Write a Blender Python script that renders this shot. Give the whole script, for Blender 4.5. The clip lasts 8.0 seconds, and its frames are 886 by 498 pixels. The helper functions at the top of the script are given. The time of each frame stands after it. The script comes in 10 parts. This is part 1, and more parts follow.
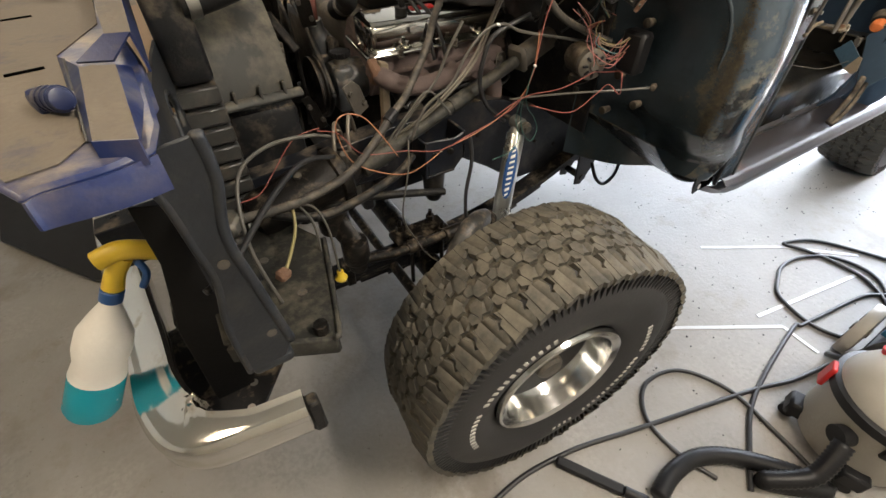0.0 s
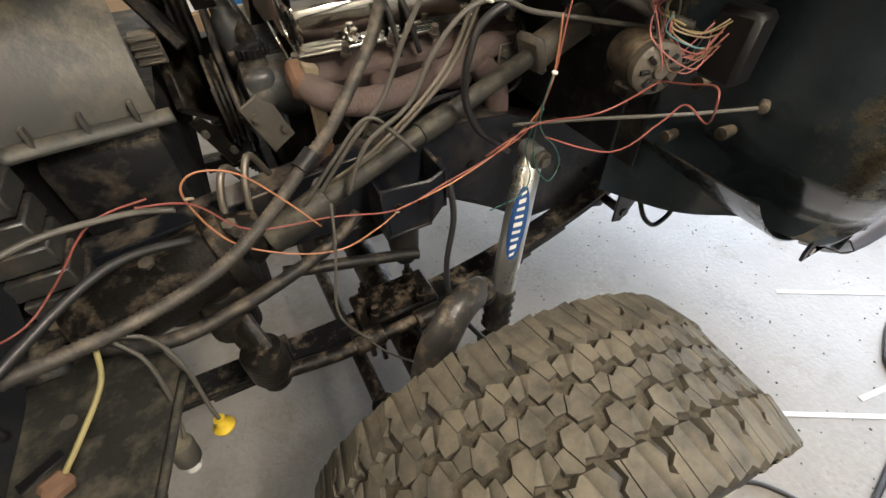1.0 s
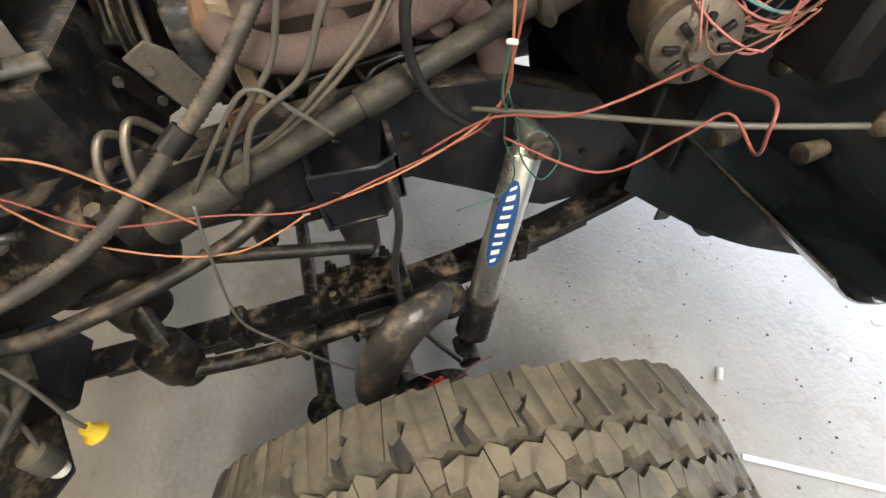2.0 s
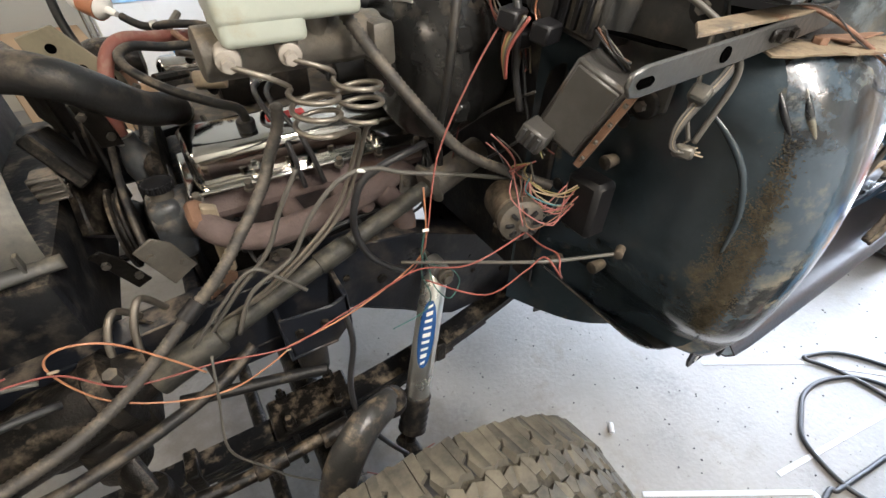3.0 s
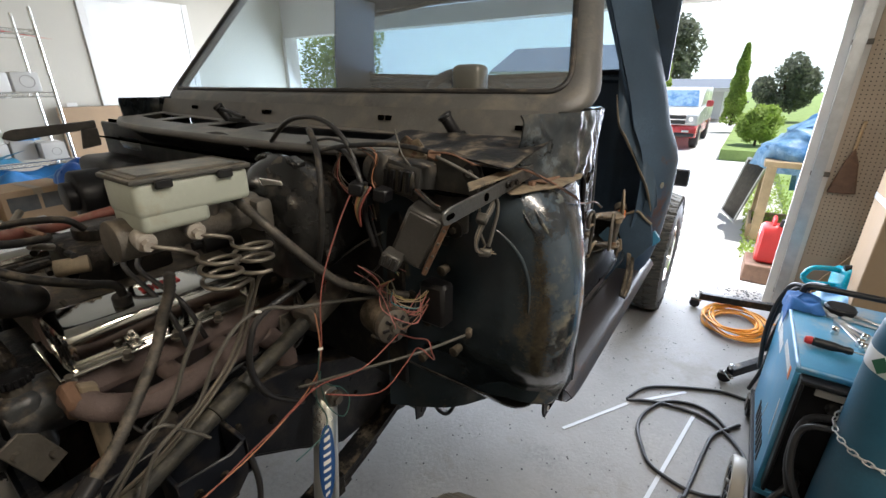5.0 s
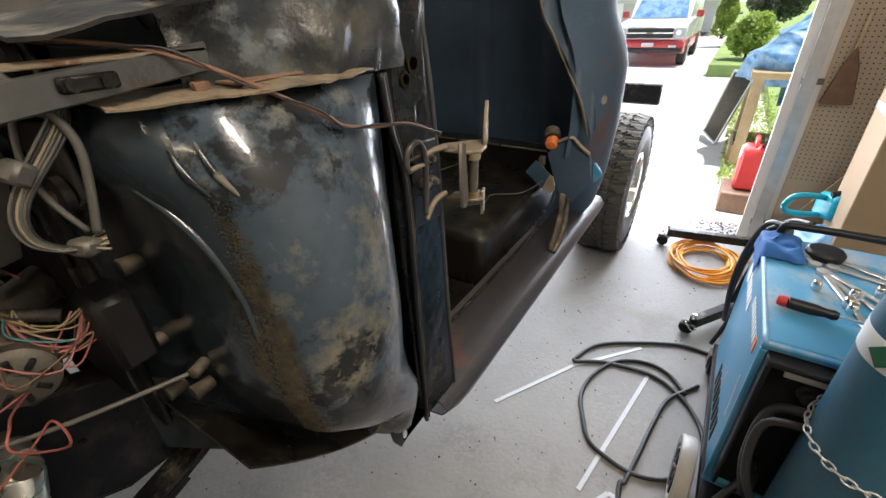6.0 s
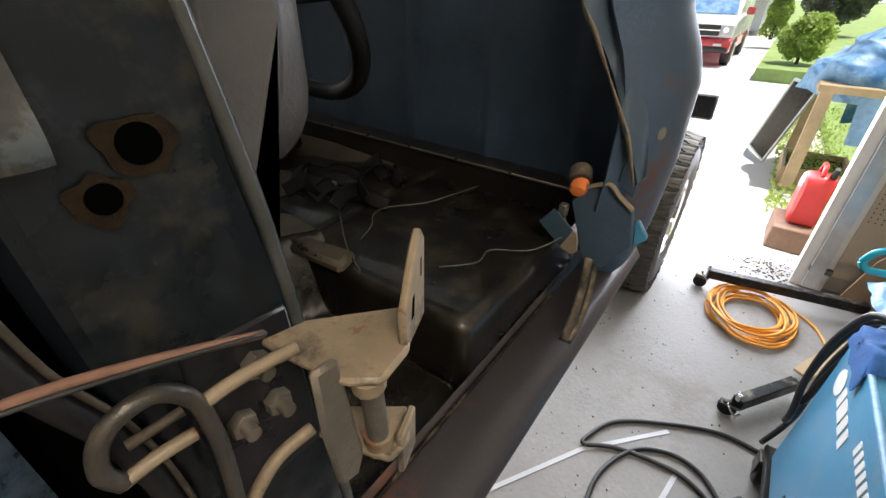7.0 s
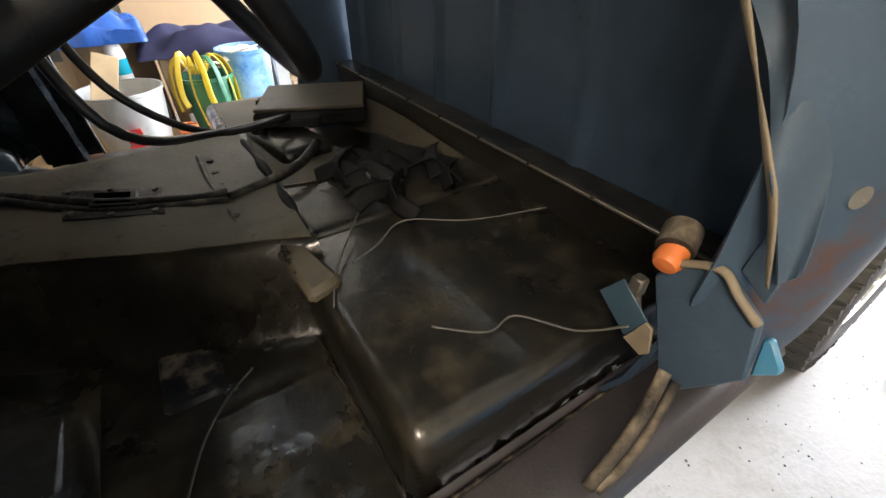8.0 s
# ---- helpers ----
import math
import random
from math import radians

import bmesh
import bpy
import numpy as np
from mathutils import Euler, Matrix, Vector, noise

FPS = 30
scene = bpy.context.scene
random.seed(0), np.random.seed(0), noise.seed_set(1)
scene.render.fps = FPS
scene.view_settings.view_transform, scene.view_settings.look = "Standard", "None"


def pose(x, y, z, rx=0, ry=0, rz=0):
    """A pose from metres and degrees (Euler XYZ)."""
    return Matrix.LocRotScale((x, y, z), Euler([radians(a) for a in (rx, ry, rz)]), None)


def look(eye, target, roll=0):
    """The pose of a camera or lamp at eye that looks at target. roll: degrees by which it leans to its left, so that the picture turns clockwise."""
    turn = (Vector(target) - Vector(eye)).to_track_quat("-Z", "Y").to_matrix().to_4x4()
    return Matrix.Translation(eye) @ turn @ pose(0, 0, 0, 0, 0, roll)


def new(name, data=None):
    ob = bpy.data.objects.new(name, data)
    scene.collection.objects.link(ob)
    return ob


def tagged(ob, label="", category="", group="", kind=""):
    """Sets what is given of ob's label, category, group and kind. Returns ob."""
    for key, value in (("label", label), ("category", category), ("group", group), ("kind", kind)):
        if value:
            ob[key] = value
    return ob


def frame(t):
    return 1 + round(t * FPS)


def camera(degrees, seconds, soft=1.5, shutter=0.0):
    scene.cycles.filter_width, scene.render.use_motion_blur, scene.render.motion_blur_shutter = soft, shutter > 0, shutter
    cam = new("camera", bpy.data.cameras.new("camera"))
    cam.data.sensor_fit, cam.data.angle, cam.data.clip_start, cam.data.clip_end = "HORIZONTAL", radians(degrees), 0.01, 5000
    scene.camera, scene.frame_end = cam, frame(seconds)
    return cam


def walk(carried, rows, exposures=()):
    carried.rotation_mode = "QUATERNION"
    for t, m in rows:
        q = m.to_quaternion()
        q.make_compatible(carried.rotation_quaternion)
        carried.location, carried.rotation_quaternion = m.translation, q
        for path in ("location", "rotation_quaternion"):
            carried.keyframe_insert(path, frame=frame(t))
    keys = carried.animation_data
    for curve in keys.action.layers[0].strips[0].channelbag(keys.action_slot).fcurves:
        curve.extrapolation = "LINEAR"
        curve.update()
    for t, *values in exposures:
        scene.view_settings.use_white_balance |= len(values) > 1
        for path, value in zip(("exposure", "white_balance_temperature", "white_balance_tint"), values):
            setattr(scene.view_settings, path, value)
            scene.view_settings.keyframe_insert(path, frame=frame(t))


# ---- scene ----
cam = camera(92.5, 8.0)
PATH = [
    (0, (-0.515, -1.465, 1.508), (0.257, -0.230, 0.135), 0.5),
    (0.5, (-0.397, -1.261, 1.478), (0.357, -0.034, 0.089), -1.2),
    (1, (-0.172, -1.127, 1.377), (0.458, 0.124, -0.051), -2.1),
    (1.2, (-0.057, -1.083, 1.350), (0.486, 0.155, -0.125), -1.7),
    (2.3, (0.092, -1.010, 1.319), (0.287, 0.134, -0.310), -7.7),
    (2.5, (0.085, -1.027, 1.341), (0.355, 0.171, -0.238), -6.4),
    (3, (-0.010, -1.129, 1.518), (0.796, 0.171, 0.230), 0.6),
    (3.5, (-0.208, -1.177, 1.544), (1.005, -0.054, 0.418), 2.9),
    (4, (-0.273, -1.208, 1.609), (1.155, -0.045, 0.830), 3.2),
    (4.2, (-0.275, -1.212, 1.631), (1.218, -0.055, 0.972), 3.1),
    (5.3, (-0.049, -1.294, 1.521), (1.472, -0.282, 0.707), -1.7),
    (5.5, (0.071, -1.326, 1.477), (1.543, -0.344, 0.544), -2.4),
    (6, (0.363, -1.316, 1.456), (1.842, -0.337, 0.437), -2.3),
    (6.5, (0.628, -1.199, 1.457), (2.116, -0.212, 0.371), -1.9),
    (7, (0.787, -1.150, 1.445), (2.225, -0.108, 0.344), 0.9),
    (7.5, (1.081, -1.151, 1.426), (2.294, 0.094, 0.268), -0.0),
    (8, (1.199, -1.088, 1.411), (2.107, 0.331, 0.172), -0.4),
]
walk(cam, [(t, look(eye, target, roll)) for t, eye, target, roll in PATH],
     ((0, .78, 6250, 10), (.5, 1.05, 6250, 10), (1, 1.05, 6250, 10), (2.5, 1.55, 6000, 10), (3, 1.3, 5800, 10), (3.5, .45, 5750, 10), (4, .1, 5900, 10), (4.2, .1, 5900, 10),
      (5.5, .02, 6250, 10), (6, .2, 6350, 11), (6.5, .2, 6450, 11), (7, .15, 6500, 11), (7.5, .45, 6600, 11), (8, .95, 6600, 11)))
# ---- light ----
world = bpy.data.worlds.new("world")
scene.world = world
world.use_nodes = True
wn = world.node_tree.nodes
sky = wn.new("ShaderNodeTexSky")
sky.sky_type, sky.sun_disc = "NISHITA", False
sky.sun_elevation, sky.sun_rotation = radians(58), radians(150)
sky.dust_density = 2.0
world.node_tree.links.new(sky.outputs[0], wn["Background"].inputs[0])
wn["Background"].inputs[1].default_value = 0.15
sun_data = bpy.data.lights.new("sun", "SUN")
sun_data.energy, sun_data.angle, sun_data.color = 5.0, radians(0.6), (1, .95, .88)
new("sun", sun_data).matrix_world = look((6, -9, 14), (4, -6, 0))


def area_lamp(name, eye, target, w, h, watts, col):
    d = bpy.data.lights.new(name, "AREA")
    d.shape, d.size, d.size_y, d.energy, d.color = "RECTANGLE", w, h, watts, col
    ob = new(name, d)
    ob.matrix_world = look(eye, target)
    return ob


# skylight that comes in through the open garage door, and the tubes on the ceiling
area_lamp("door_daylight", (3.98, 1.05, 1.22), (1.6, 1.05, 0.05), 5.1, 2.0, 400, (0.86, 0.905, 1.0))
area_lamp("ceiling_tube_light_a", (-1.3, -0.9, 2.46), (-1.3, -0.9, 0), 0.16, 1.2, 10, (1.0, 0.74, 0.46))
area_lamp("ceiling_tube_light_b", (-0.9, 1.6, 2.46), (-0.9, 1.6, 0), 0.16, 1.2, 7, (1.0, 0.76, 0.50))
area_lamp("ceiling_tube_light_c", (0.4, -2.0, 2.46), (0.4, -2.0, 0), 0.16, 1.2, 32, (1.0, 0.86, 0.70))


# ---- materials ----
def mat(name, col, rough=.6, metal=0., var=.25, scale=9., bump=.15, fine=120., dust=None, dust_amt=.0, rough_var=.12, spec=.5, coat=0., stain=None, stain_amt=0., stain_scale=3., stain2=None, stain2_amt=0., stain2_scale=8., edge=1.0):
    m = bpy.data.materials.new(name)
    m.use_nodes = True
    nt = m.node_tree
    N, L = nt.nodes, nt.links
    b = N["Principled BSDF"]
    tc = N.new("ShaderNodeTexCoord")
    oi = N.new("ShaderNodeObjectInfo")
    add = N.new("ShaderNodeVectorMath")
    add.operation = "MULTIPLY_ADD"
    add.inputs[1].default_value = (1, 1, 1)
    cmb = N.new("ShaderNodeCombineXYZ")
    mul = N.new("ShaderNodeMath")
    mul.operation = "MULTIPLY"
    mul.inputs[1].default_value = 40
    L.new(oi.outputs["Random"], mul.inputs[0])
    for k in range(3):
        L.new(mul.outputs[0], cmb.inputs[k])
    L.new(tc.outputs["Object"], add.inputs[0])
    L.new(cmb.outputs[0], add.inputs[2])

    def noise(sc, det=5, ro=.6):
        n = N.new("ShaderNodeTexNoise")
        n.inputs["Scale"].default_value, n.inputs["Detail"].default_value, n.inputs["Roughness"].default_value = sc, det, ro
        L.new(add.outputs[0], n.inputs["Vector"])
        return n

    def ramp(src, lo, hi):
        r = N.new("ShaderNodeMapRange")
        r.inputs["From Min"].default_value, r.inputs["From Max"].default_value = lo, hi
        L.new(src, r.inputs["Value"])
        return r.outputs[0]

    def mix(fac, a, c):
        x = N.new("ShaderNodeMix")
        x.data_type = "RGBA"
        L.new(fac, x.inputs["Factor"])
        for sock, v in ((x.inputs[6], a), (x.inputs[7], c)):
            if isinstance(v, tuple):
                sock.default_value = (*v, 1)
            else:
                L.new(v, sock)
        return x.outputs[2]

    n1 = noise(scale)
    c = mix(ramp(n1.outputs["Fac"], .3, .7), tuple(v * (1 - var) for v in col), tuple(min(1, v * (1 + var)) for v in col))
    n2 = noise(fine, 4)
    c = mix(ramp(n2.outputs["Fac"], .35, .65), c, mix(ramp(n1.outputs["Fac"], 0, 1), tuple(v * (1 - var * .5) for v in col), tuple(v * (1 + var * .3) for v in col)))
    if stain:
        n4 = noise(stain_scale, 7, .7)
        c = mix(ramp(n4.outputs["Fac"], .62 - stain_amt * .3, .62 - stain_amt * .3 + (.08 + stain_amt * .1) * edge), c, stain)
    if stain2:
        n5 = noise(stain2_scale, 8, .72)
        c = mix(ramp(n5.outputs["Fac"], .60 - stain2_amt * .3, .60 - stain2_amt * .3 + (.04 + stain2_amt * .05) * edge), c, stain2)
    if dust:
        geo = N.new("ShaderNodeNewGeometry")
        sep = N.new("ShaderNodeSeparateXYZ")
        L.new(geo.outputs["Normal"], sep.inputs[0])
        up = ramp(sep.outputs["Z"], -.2, 1)
        n3 = noise(scale * 1.7, 6, .65)
        d = N.new("ShaderNodeMath")
        d.operation = "MULTIPLY"
        L.new(up, d.inputs[0])
        L.new(ramp(n3.outputs["Fac"], .62 - dust_amt * .5, .75 - dust_amt * .2), d.inputs[1])
        c = mix(d.outputs[0], c, dust)
    L.new(c, b.inputs["Base Color"])
    r = N.new("ShaderNodeMapRange")
    r.inputs["To Min"].default_value, r.inputs["To Max"].default_value = max(.03, rough - rough_var), min(1, rough + rough_var)
    L.new(n1.outputs["Fac"], r.inputs["Value"])
    L.new(r.outputs[0], b.inputs["Roughness"])
    b.inputs["Metallic"].default_value = metal
    b.inputs["Specular IOR Level"].default_value = spec
    b.inputs["Coat Weight"].default_value = coat
    if bump:
        bp = N.new("ShaderNodeBump")
        bp.inputs["Strength"].default_value, bp.inputs["Distance"].default_value = bump, .004
        L.new(n2.outputs["Fac"], bp.inputs["Height"])
        L.new(bp.outputs[0], b.inputs["Normal"])
    return m


DUST = (.25, .20, .14)
M = dict(
    concrete=mat("concrete", (.255, .243, .226), .56, var=.30, scale=2.2, bump=.4, fine=60, stain=(.19, .170, .145), stain_amt=.32, stain_scale=1.6, stain2=(.16, .145, .125), stain2_amt=-.11, stain2_scale=45, rough_var=.2),
    driveway=mat("driveway concrete", (.74, .72, .68), .85, var=.08, scale=3, fine=50),
    black=mat("black chassis paint", (.010, .0105, .012), .42, var=.5, scale=14, dust=(.20, .165, .12), dust_amt=.22, rough_var=.2, bump=.25, spec=.25, stain=(.05, .045, .036), stain_amt=.15, stain_scale=8),
    dusty=mat("dusty chassis paint", (.026, .022, .017), .72, var=.45, scale=11, dust=(.26, .21, .15), dust_amt=.5, bump=.4, spec=.25),
    frame=mat("black frame paint", (.011, .013, .018), .34, var=.35, scale=8, dust=(.20, .165, .125), dust_amt=.25, rough_var=.2, bump=.15, spec=.3),
    grease=mat("greasy iron", (.008, .007, .006), .42, var=.5, scale=20, dust=(.15, .12, .085), dust_amt=.24, bump=.5, rough_var=.25, spec=.22),
    castiron=mat("bare cast metal", (.12, .11, .095), .55, metal=.5, var=.35, scale=16, dust=DUST, dust_amt=.3, bump=.4),
    alu=mat("dull aluminium", (.50, .49, .46), .38, metal=1, var=.2, scale=18, bump=.15),
    rust=mat("rusty exhaust iron", (.115, .085, .078), .8, var=.35, scale=18, stain=(.14, .085, .06), stain_amt=.12, stain_scale=9, bump=.5, fine=180),
    hubrust=mat("rusty bracket", (.16, .09, .055), .8, var=.4, scale=24, bump=.5),
    rubber=mat("tyre rubber", (.050, .047, .039), .82, var=.25, scale=12, dust=(.130, .116, .086), dust_amt=.55, bump=.3, fine=90),
    sidewall=mat("tyre sidewall rubber", (.022, .022, .023), .6, var=.25, scale=8, bump=.15),
    hose=mat("black rubber hose", (.013, .013, .013), .5, var=.3, scale=15, dust=(.14, .115, .085), dust_amt=.3, bump=.2, spec=.3),
    loom=mat("dusty corrugated loom", (.035, .032, .028), .6, var=.3, scale=18, dust=(.19, .16, .12), dust_amt=.35),
    chrome=mat("chrome plate", (.82, .82, .80), .07, metal=1, var=.05, scale=7, bump=.02, rough_var=.05),
    zinc=mat("bright zinc plate", (.70, .70, .67), .24, metal=1, var=.12, scale=12, bump=.05),
    cab=mat("dark blue cab paint", (.018, .028, .038), .36, var=.4, scale=5, dust=(.14, .125, .095), dust_amt=.25, rough_var=.2, bump=.12, stain=(.075, .090, .090), stain_amt=.42, stain_scale=6, stain2=(.12, .105, .07), stain2_amt=.12, stain2_scale=9),
    cowlside=mat("scuffed dark blue panel paint", (.038, .056, .075), .24, coat=.3, var=.45, scale=5, stain=(.130, .122, .095), stain_amt=.24, stain_scale=3.4, stain2=(.009, .011, .014), stain2_amt=.32, stain2_scale=3.8, rough_var=.16, bump=.25, fine=40, edge=.8),
    cowl=mat("dusty grey cowl paint", (.082, .080, .074), .5, var=.35, scale=7, dust=(.16, .14, .11), dust_amt=.3, bump=.2),
    # dust tint on upward faces also paints the light they catch
    floorpan=mat("black sealed floor pan", (.011, .0098, .0075), .30, var=.5, scale=5, rough_var=.18, bump=.5, fine=34, coat=.35, spec=.4, dust=(.050, .042, .028), dust_amt=.28, stain=(.024, .020, .014), stain_amt=.12, stain_scale=3.5, edge=2.6),
    # tan mixes dust with the light that falls on the tops
    tunnelpan=mat("tan dust and lit tone of cab floor tops", (.088, .073, .048), .55, var=.25, scale=6, bump=.25, fine=70, stain=(.015, .013, .010), stain_amt=.22, stain_scale=4, stain2=(.01, .009, .008), stain2_amt=.0, stain2_scale=22, edge=2),
    cabinside=mat("dark blue black inside paint", (.030, .048, .072), .42, var=.4, scale=5, bump=.1, spec=.3),
    bpillar=mat("dark blue pillar paint", (.050, .080, .118), .5, var=.3, scale=5, bump=.08, spec=.3, stain=(.10, .05, .035), stain_amt=.12, stain_scale=3),
    sill=mat("worn sill paint", (.04, .035, .036), .4, var=.4, scale=5, stain=(.13, .06, .04), stain_amt=.3, stain_scale=3, bump=.15),
    blue=mat("blue support paint", (.010, .022, .095), .4, var=.3, scale=7, dust=(.20, .17, .13), dust_amt=.3, bump=.15),
    darkblue=mat("dark slate support paint", (.014, .017, .022), .5, var=.35, scale=9, dust=(.10, .09, .07), dust_amt=.25, stain=(.055, .048, .038), stain_amt=.25, stain_scale=6, edge=2, bump=.2),
    shroud=mat("grey plastic shroud", (.048, .048, .044), .5, var=.3, scale=6, dust=(.24, .21, .15), dust_amt=.35, bump=.2),
    white=mat("white plastic", (.72, .71, .67), .45, var=.08, scale=8, bump=.05),
    reservoir=mat("yellowed white reservoir plastic", (.37, .40, .345), .4, var=.12, scale=10, bump=.05, stain=(.35, .34, .26), stain_amt=.2, stain_scale=9),
    styro=mat("white foam packing", (.60, .585, .54), .85, var=.06, scale=10, bump=.3, fine=200),
    drywall=mat("cream drywall paint", (.46, .430, .360), .75, var=.06, scale=1.5, bump=.06),
    trim=mat("white painted trim", (.66, .64, .60), .5, var=.1, scale=6, bump=.05),
    peg=mat("tan pegboard", (.46, .37, .27), .7, var=.1, scale=4, bump=.08),
    card=mat("brown cardboard", (.31, .21, .12), .75, var=.1, scale=6, bump=.1),
    wood=mat("raw lumber", (.52, .38, .22), .7, var=.25, scale=8, bump=.2),
    welder=mat("blue welder paint", (.060, .25, .41), .35, var=.18, scale=5, dust=(.30, .32, .32), dust_amt=.25, bump=.05),
    gas=mat("blue cylinder paint", (.022, .10, .16), .42, var=.2, scale=6, bump=.08),
    plastic=mat("black plastic", (.009, .009, .010), .42, var=.3, scale=14, bump=.1, spec=.3),
    vac=mat("grey vacuum plastic", (.33, .31, .27), .42, var=.12, scale=7, bump=.05),
    red=mat("red plastic", (.48, .022, .02), .4, var=.15, scale=10, bump=.05),
    orange=mat("orange rubber", (.75, .20, .05), .5, var=.15, scale=20, bump=.05),
    cord=mat("orange extension cord", (.72, .30, .03), .45, var=.12, scale=14, bump=.05),
    yellow=mat("yellow plastic", (.62, .44, .03), .4, var=.1, scale=10, bump=.03),
    pumpgrey=mat("worn grey pump paint", (.052, .056, .060), .36, var=.35, scale=16, bump=.25, dust=DUST, dust_amt=.3, rough_var=.15, stain=(.014, .012, .010), stain_amt=.25, stain_scale=14),
    olive=mat("olive tan steel", (.17, .15, .10), .6, var=.25, scale=14, bump=.2, stain=(.05, .042, .03), stain_amt=.2, stain_scale=12),
    redhose=mat("old red brown hose", (.19, .065, .048), .6, var=.3, scale=18, bump=.2, dust=(.25, .18, .13), dust_amt=.3),
    motorgrey=mat("worn dark grey casting", (.040, .040, .038), .34, var=.4, scale=16, bump=.25, dust=DUST, dust_amt=.25, rough_var=.12),
    modulegrey=mat("dull grey metal case", (.075, .072, .066), .42, metal=.4, var=.25, scale=22, bump=.2, stain=(.08, .06, .04), stain_amt=.15, stain_scale=20),
    bracketgrey=mat("scuffed grey bracket steel", (.085, .085, .082), .36, metal=.6, var=.3, scale=20, bump=.2, stain=(.07, .055, .04), stain_amt=.2, stain_scale=22),
    wire_pink=mat("faded pink wire", (.40, .15, .14), .45, var=.2, scale=30, bump=0),
    wire_teal=mat("teal wire", (.07, .22, .26), .45, var=.2, scale=30, bump=0),
    wire_tan=mat("tan wire", (.38, .30, .20), .45, var=.2, scale=30, bump=0),
    nutgrey=mat("grey white plated nut", (.36, .33, .29), .5, metal=.3, var=.3, scale=24, bump=.2),
    kickgrey=mat("worn grey textured plastic", (.062, .060, .060), .5, var=.2, scale=8, bump=.25, fine=200, dust=(.12, .11, .09), dust_amt=.2),
    smear=mat("dark rust smear", (.016, .011, .006), .8, spec=.08, var=.7, scale=60, bump=.5, stain=(.006, .006, .007), stain_amt=.5, stain_scale=70, edge=3),
    # lighter than the post paint, to paint the highlight on its edge
    edgelight=mat("polished edge lightened for its highlight", (.055, .060, .060), .32, metal=.3, var=.5, scale=30, bump=.2),
    # colour of the rubber rest; on the panel it paints shaded faces
    bluedark=mat("dark blue of rubber and shaded panel faces", (.012, .020, .070), .38, var=.4, scale=12, bump=.15, dust=(.14, .12, .09), dust_amt=.2),
    tarpdark=mat("crumpled blue plastic sheet", (.015, .075, .30), .3, var=.5, scale=8, bump=.4, fine=40),
    traydark=mat("dusty grey black tray paint", (.026, .026, .023), .55, var=.4, scale=14, bump=.3, dust=(.11, .10, .075), dust_amt=.35, spec=.3),
    rubberblack=mat("dull black for rubber and filler sheet", (.007, .007, .007), .65, var=.4, scale=12, bump=.2, spec=.2),
    navy=mat("dark blue plastic", (.018, .07, .22), .4, var=.15, scale=10, bump=.03),
    teal=mat("teal liquid", (.01, .30, .40), .25, var=.1, scale=8, bump=0),
    tarp=mat("blue tarpaulin", (.03, .17, .42), .4, var=.35, scale=6, bump=.3, fine=40),
    tarplight=mat("pale blue tarpaulin", (.22, .40, .62), .42, var=.4, scale=9, stain=(.05, .20, .45), stain_amt=.4, stain_scale=2.5, bump=.3, fine=40),
    wire_red=mat("red wire", (.24, .07, .056), .45, var=.2, scale=30, bump=0),
    wire_orange=mat("orange wire", (.38, .17, .09), .45, var=.2, scale=30, bump=0),
    wire_green=mat("green wire", (.04, .12, .10), .45, var=.2, scale=30, bump=0),
    wire_grey=mat("grey cable", (.085, .08, .07), .5, var=.25, scale=30, bump=0),
    wire_black=mat("black cable", (.020, .020, .021), .42, var=.3, scale=30, bump=.05),
    wire_yellow=mat("yellow wire", (.28, .24, .10), .45, var=.2, scale=30, bump=0),
    steel=mat("brake line steel", (.20, .18, .15), .45, metal=.7, var=.25, scale=25, bump=.1),
    tan=mat("tan primed steel", (.235, .19, .13), .55, var=.3, scale=16, bump=.2),
    strip=mat("white plastic strip", (.52, .53, .55), .4, var=.06, scale=9, bump=.02),
    grass=mat("lawn", (.26, .36, .11), .9, var=.4, scale=3, bump=.4, fine=60),
    leaf=mat("leaves", (.36, .47, .10), .6, var=.45, scale=3, bump=0),
    leafdark=mat("dark leaves", (.20, .22, .15), .6, var=.45, scale=3, bump=0),
    bark=mat("bark", (.10, .07, .05), .9, var=.3, scale=8, bump=.5),
    siding=mat("house siding", (.55, .55, .53), .7, var=.06, scale=2, bump=.05),
    roofing=mat("grey roof shingles", (.22, .25, .30), .8, var=.15, scale=3, bump=.2),
    suvwhite=mat("white car paint", (.75, .75, .75), .25, var=.04, scale=3, bump=0, coat=.5),
    suvred=mat("red car paint", (.60, .06, .06), .25, var=.08, scale=3, bump=0, coat=.5),
    cloth=mat("blue rag", (.02, .10, .30), .85, var=.3, scale=14, bump=.3),
    beltfabric=mat("faded blue trim vinyl", (.045, .075, .11), .55, var=.25, scale=9, bump=.15),
    grille=mat("dark grille", (.03, .03, .03), .5, var=.2, scale=9),
    tub=mat("clear plastic tub", (.62, .62, .60), .3, var=.08, scale=6, bump=.03),
    galv=mat("galvanised steel", (.55, .56, .55), .38, metal=.7, var=.2, scale=14, bump=.08),
    dustypanel=mat("tan dusty panel", (.125, .107, .082), .7, var=.25, scale=9, bump=.2, stain=(.06, .06, .075), stain_amt=.2, stain_scale=5),
    brownwire=mat("brown cloth wire", (.155, .080, .050), .8, var=.6, scale=60, bump=.1),
    green=mat("green plastic", (.02, .12, .06), .4, var=.15, scale=8, bump=.03),
    paper=mat("white paper", (.72, .72, .70), .7, var=.05, scale=8, bump=.03),
    road=mat("asphalt road", (.06, .06, .06), .9, var=.2, scale=4, bump=.3),
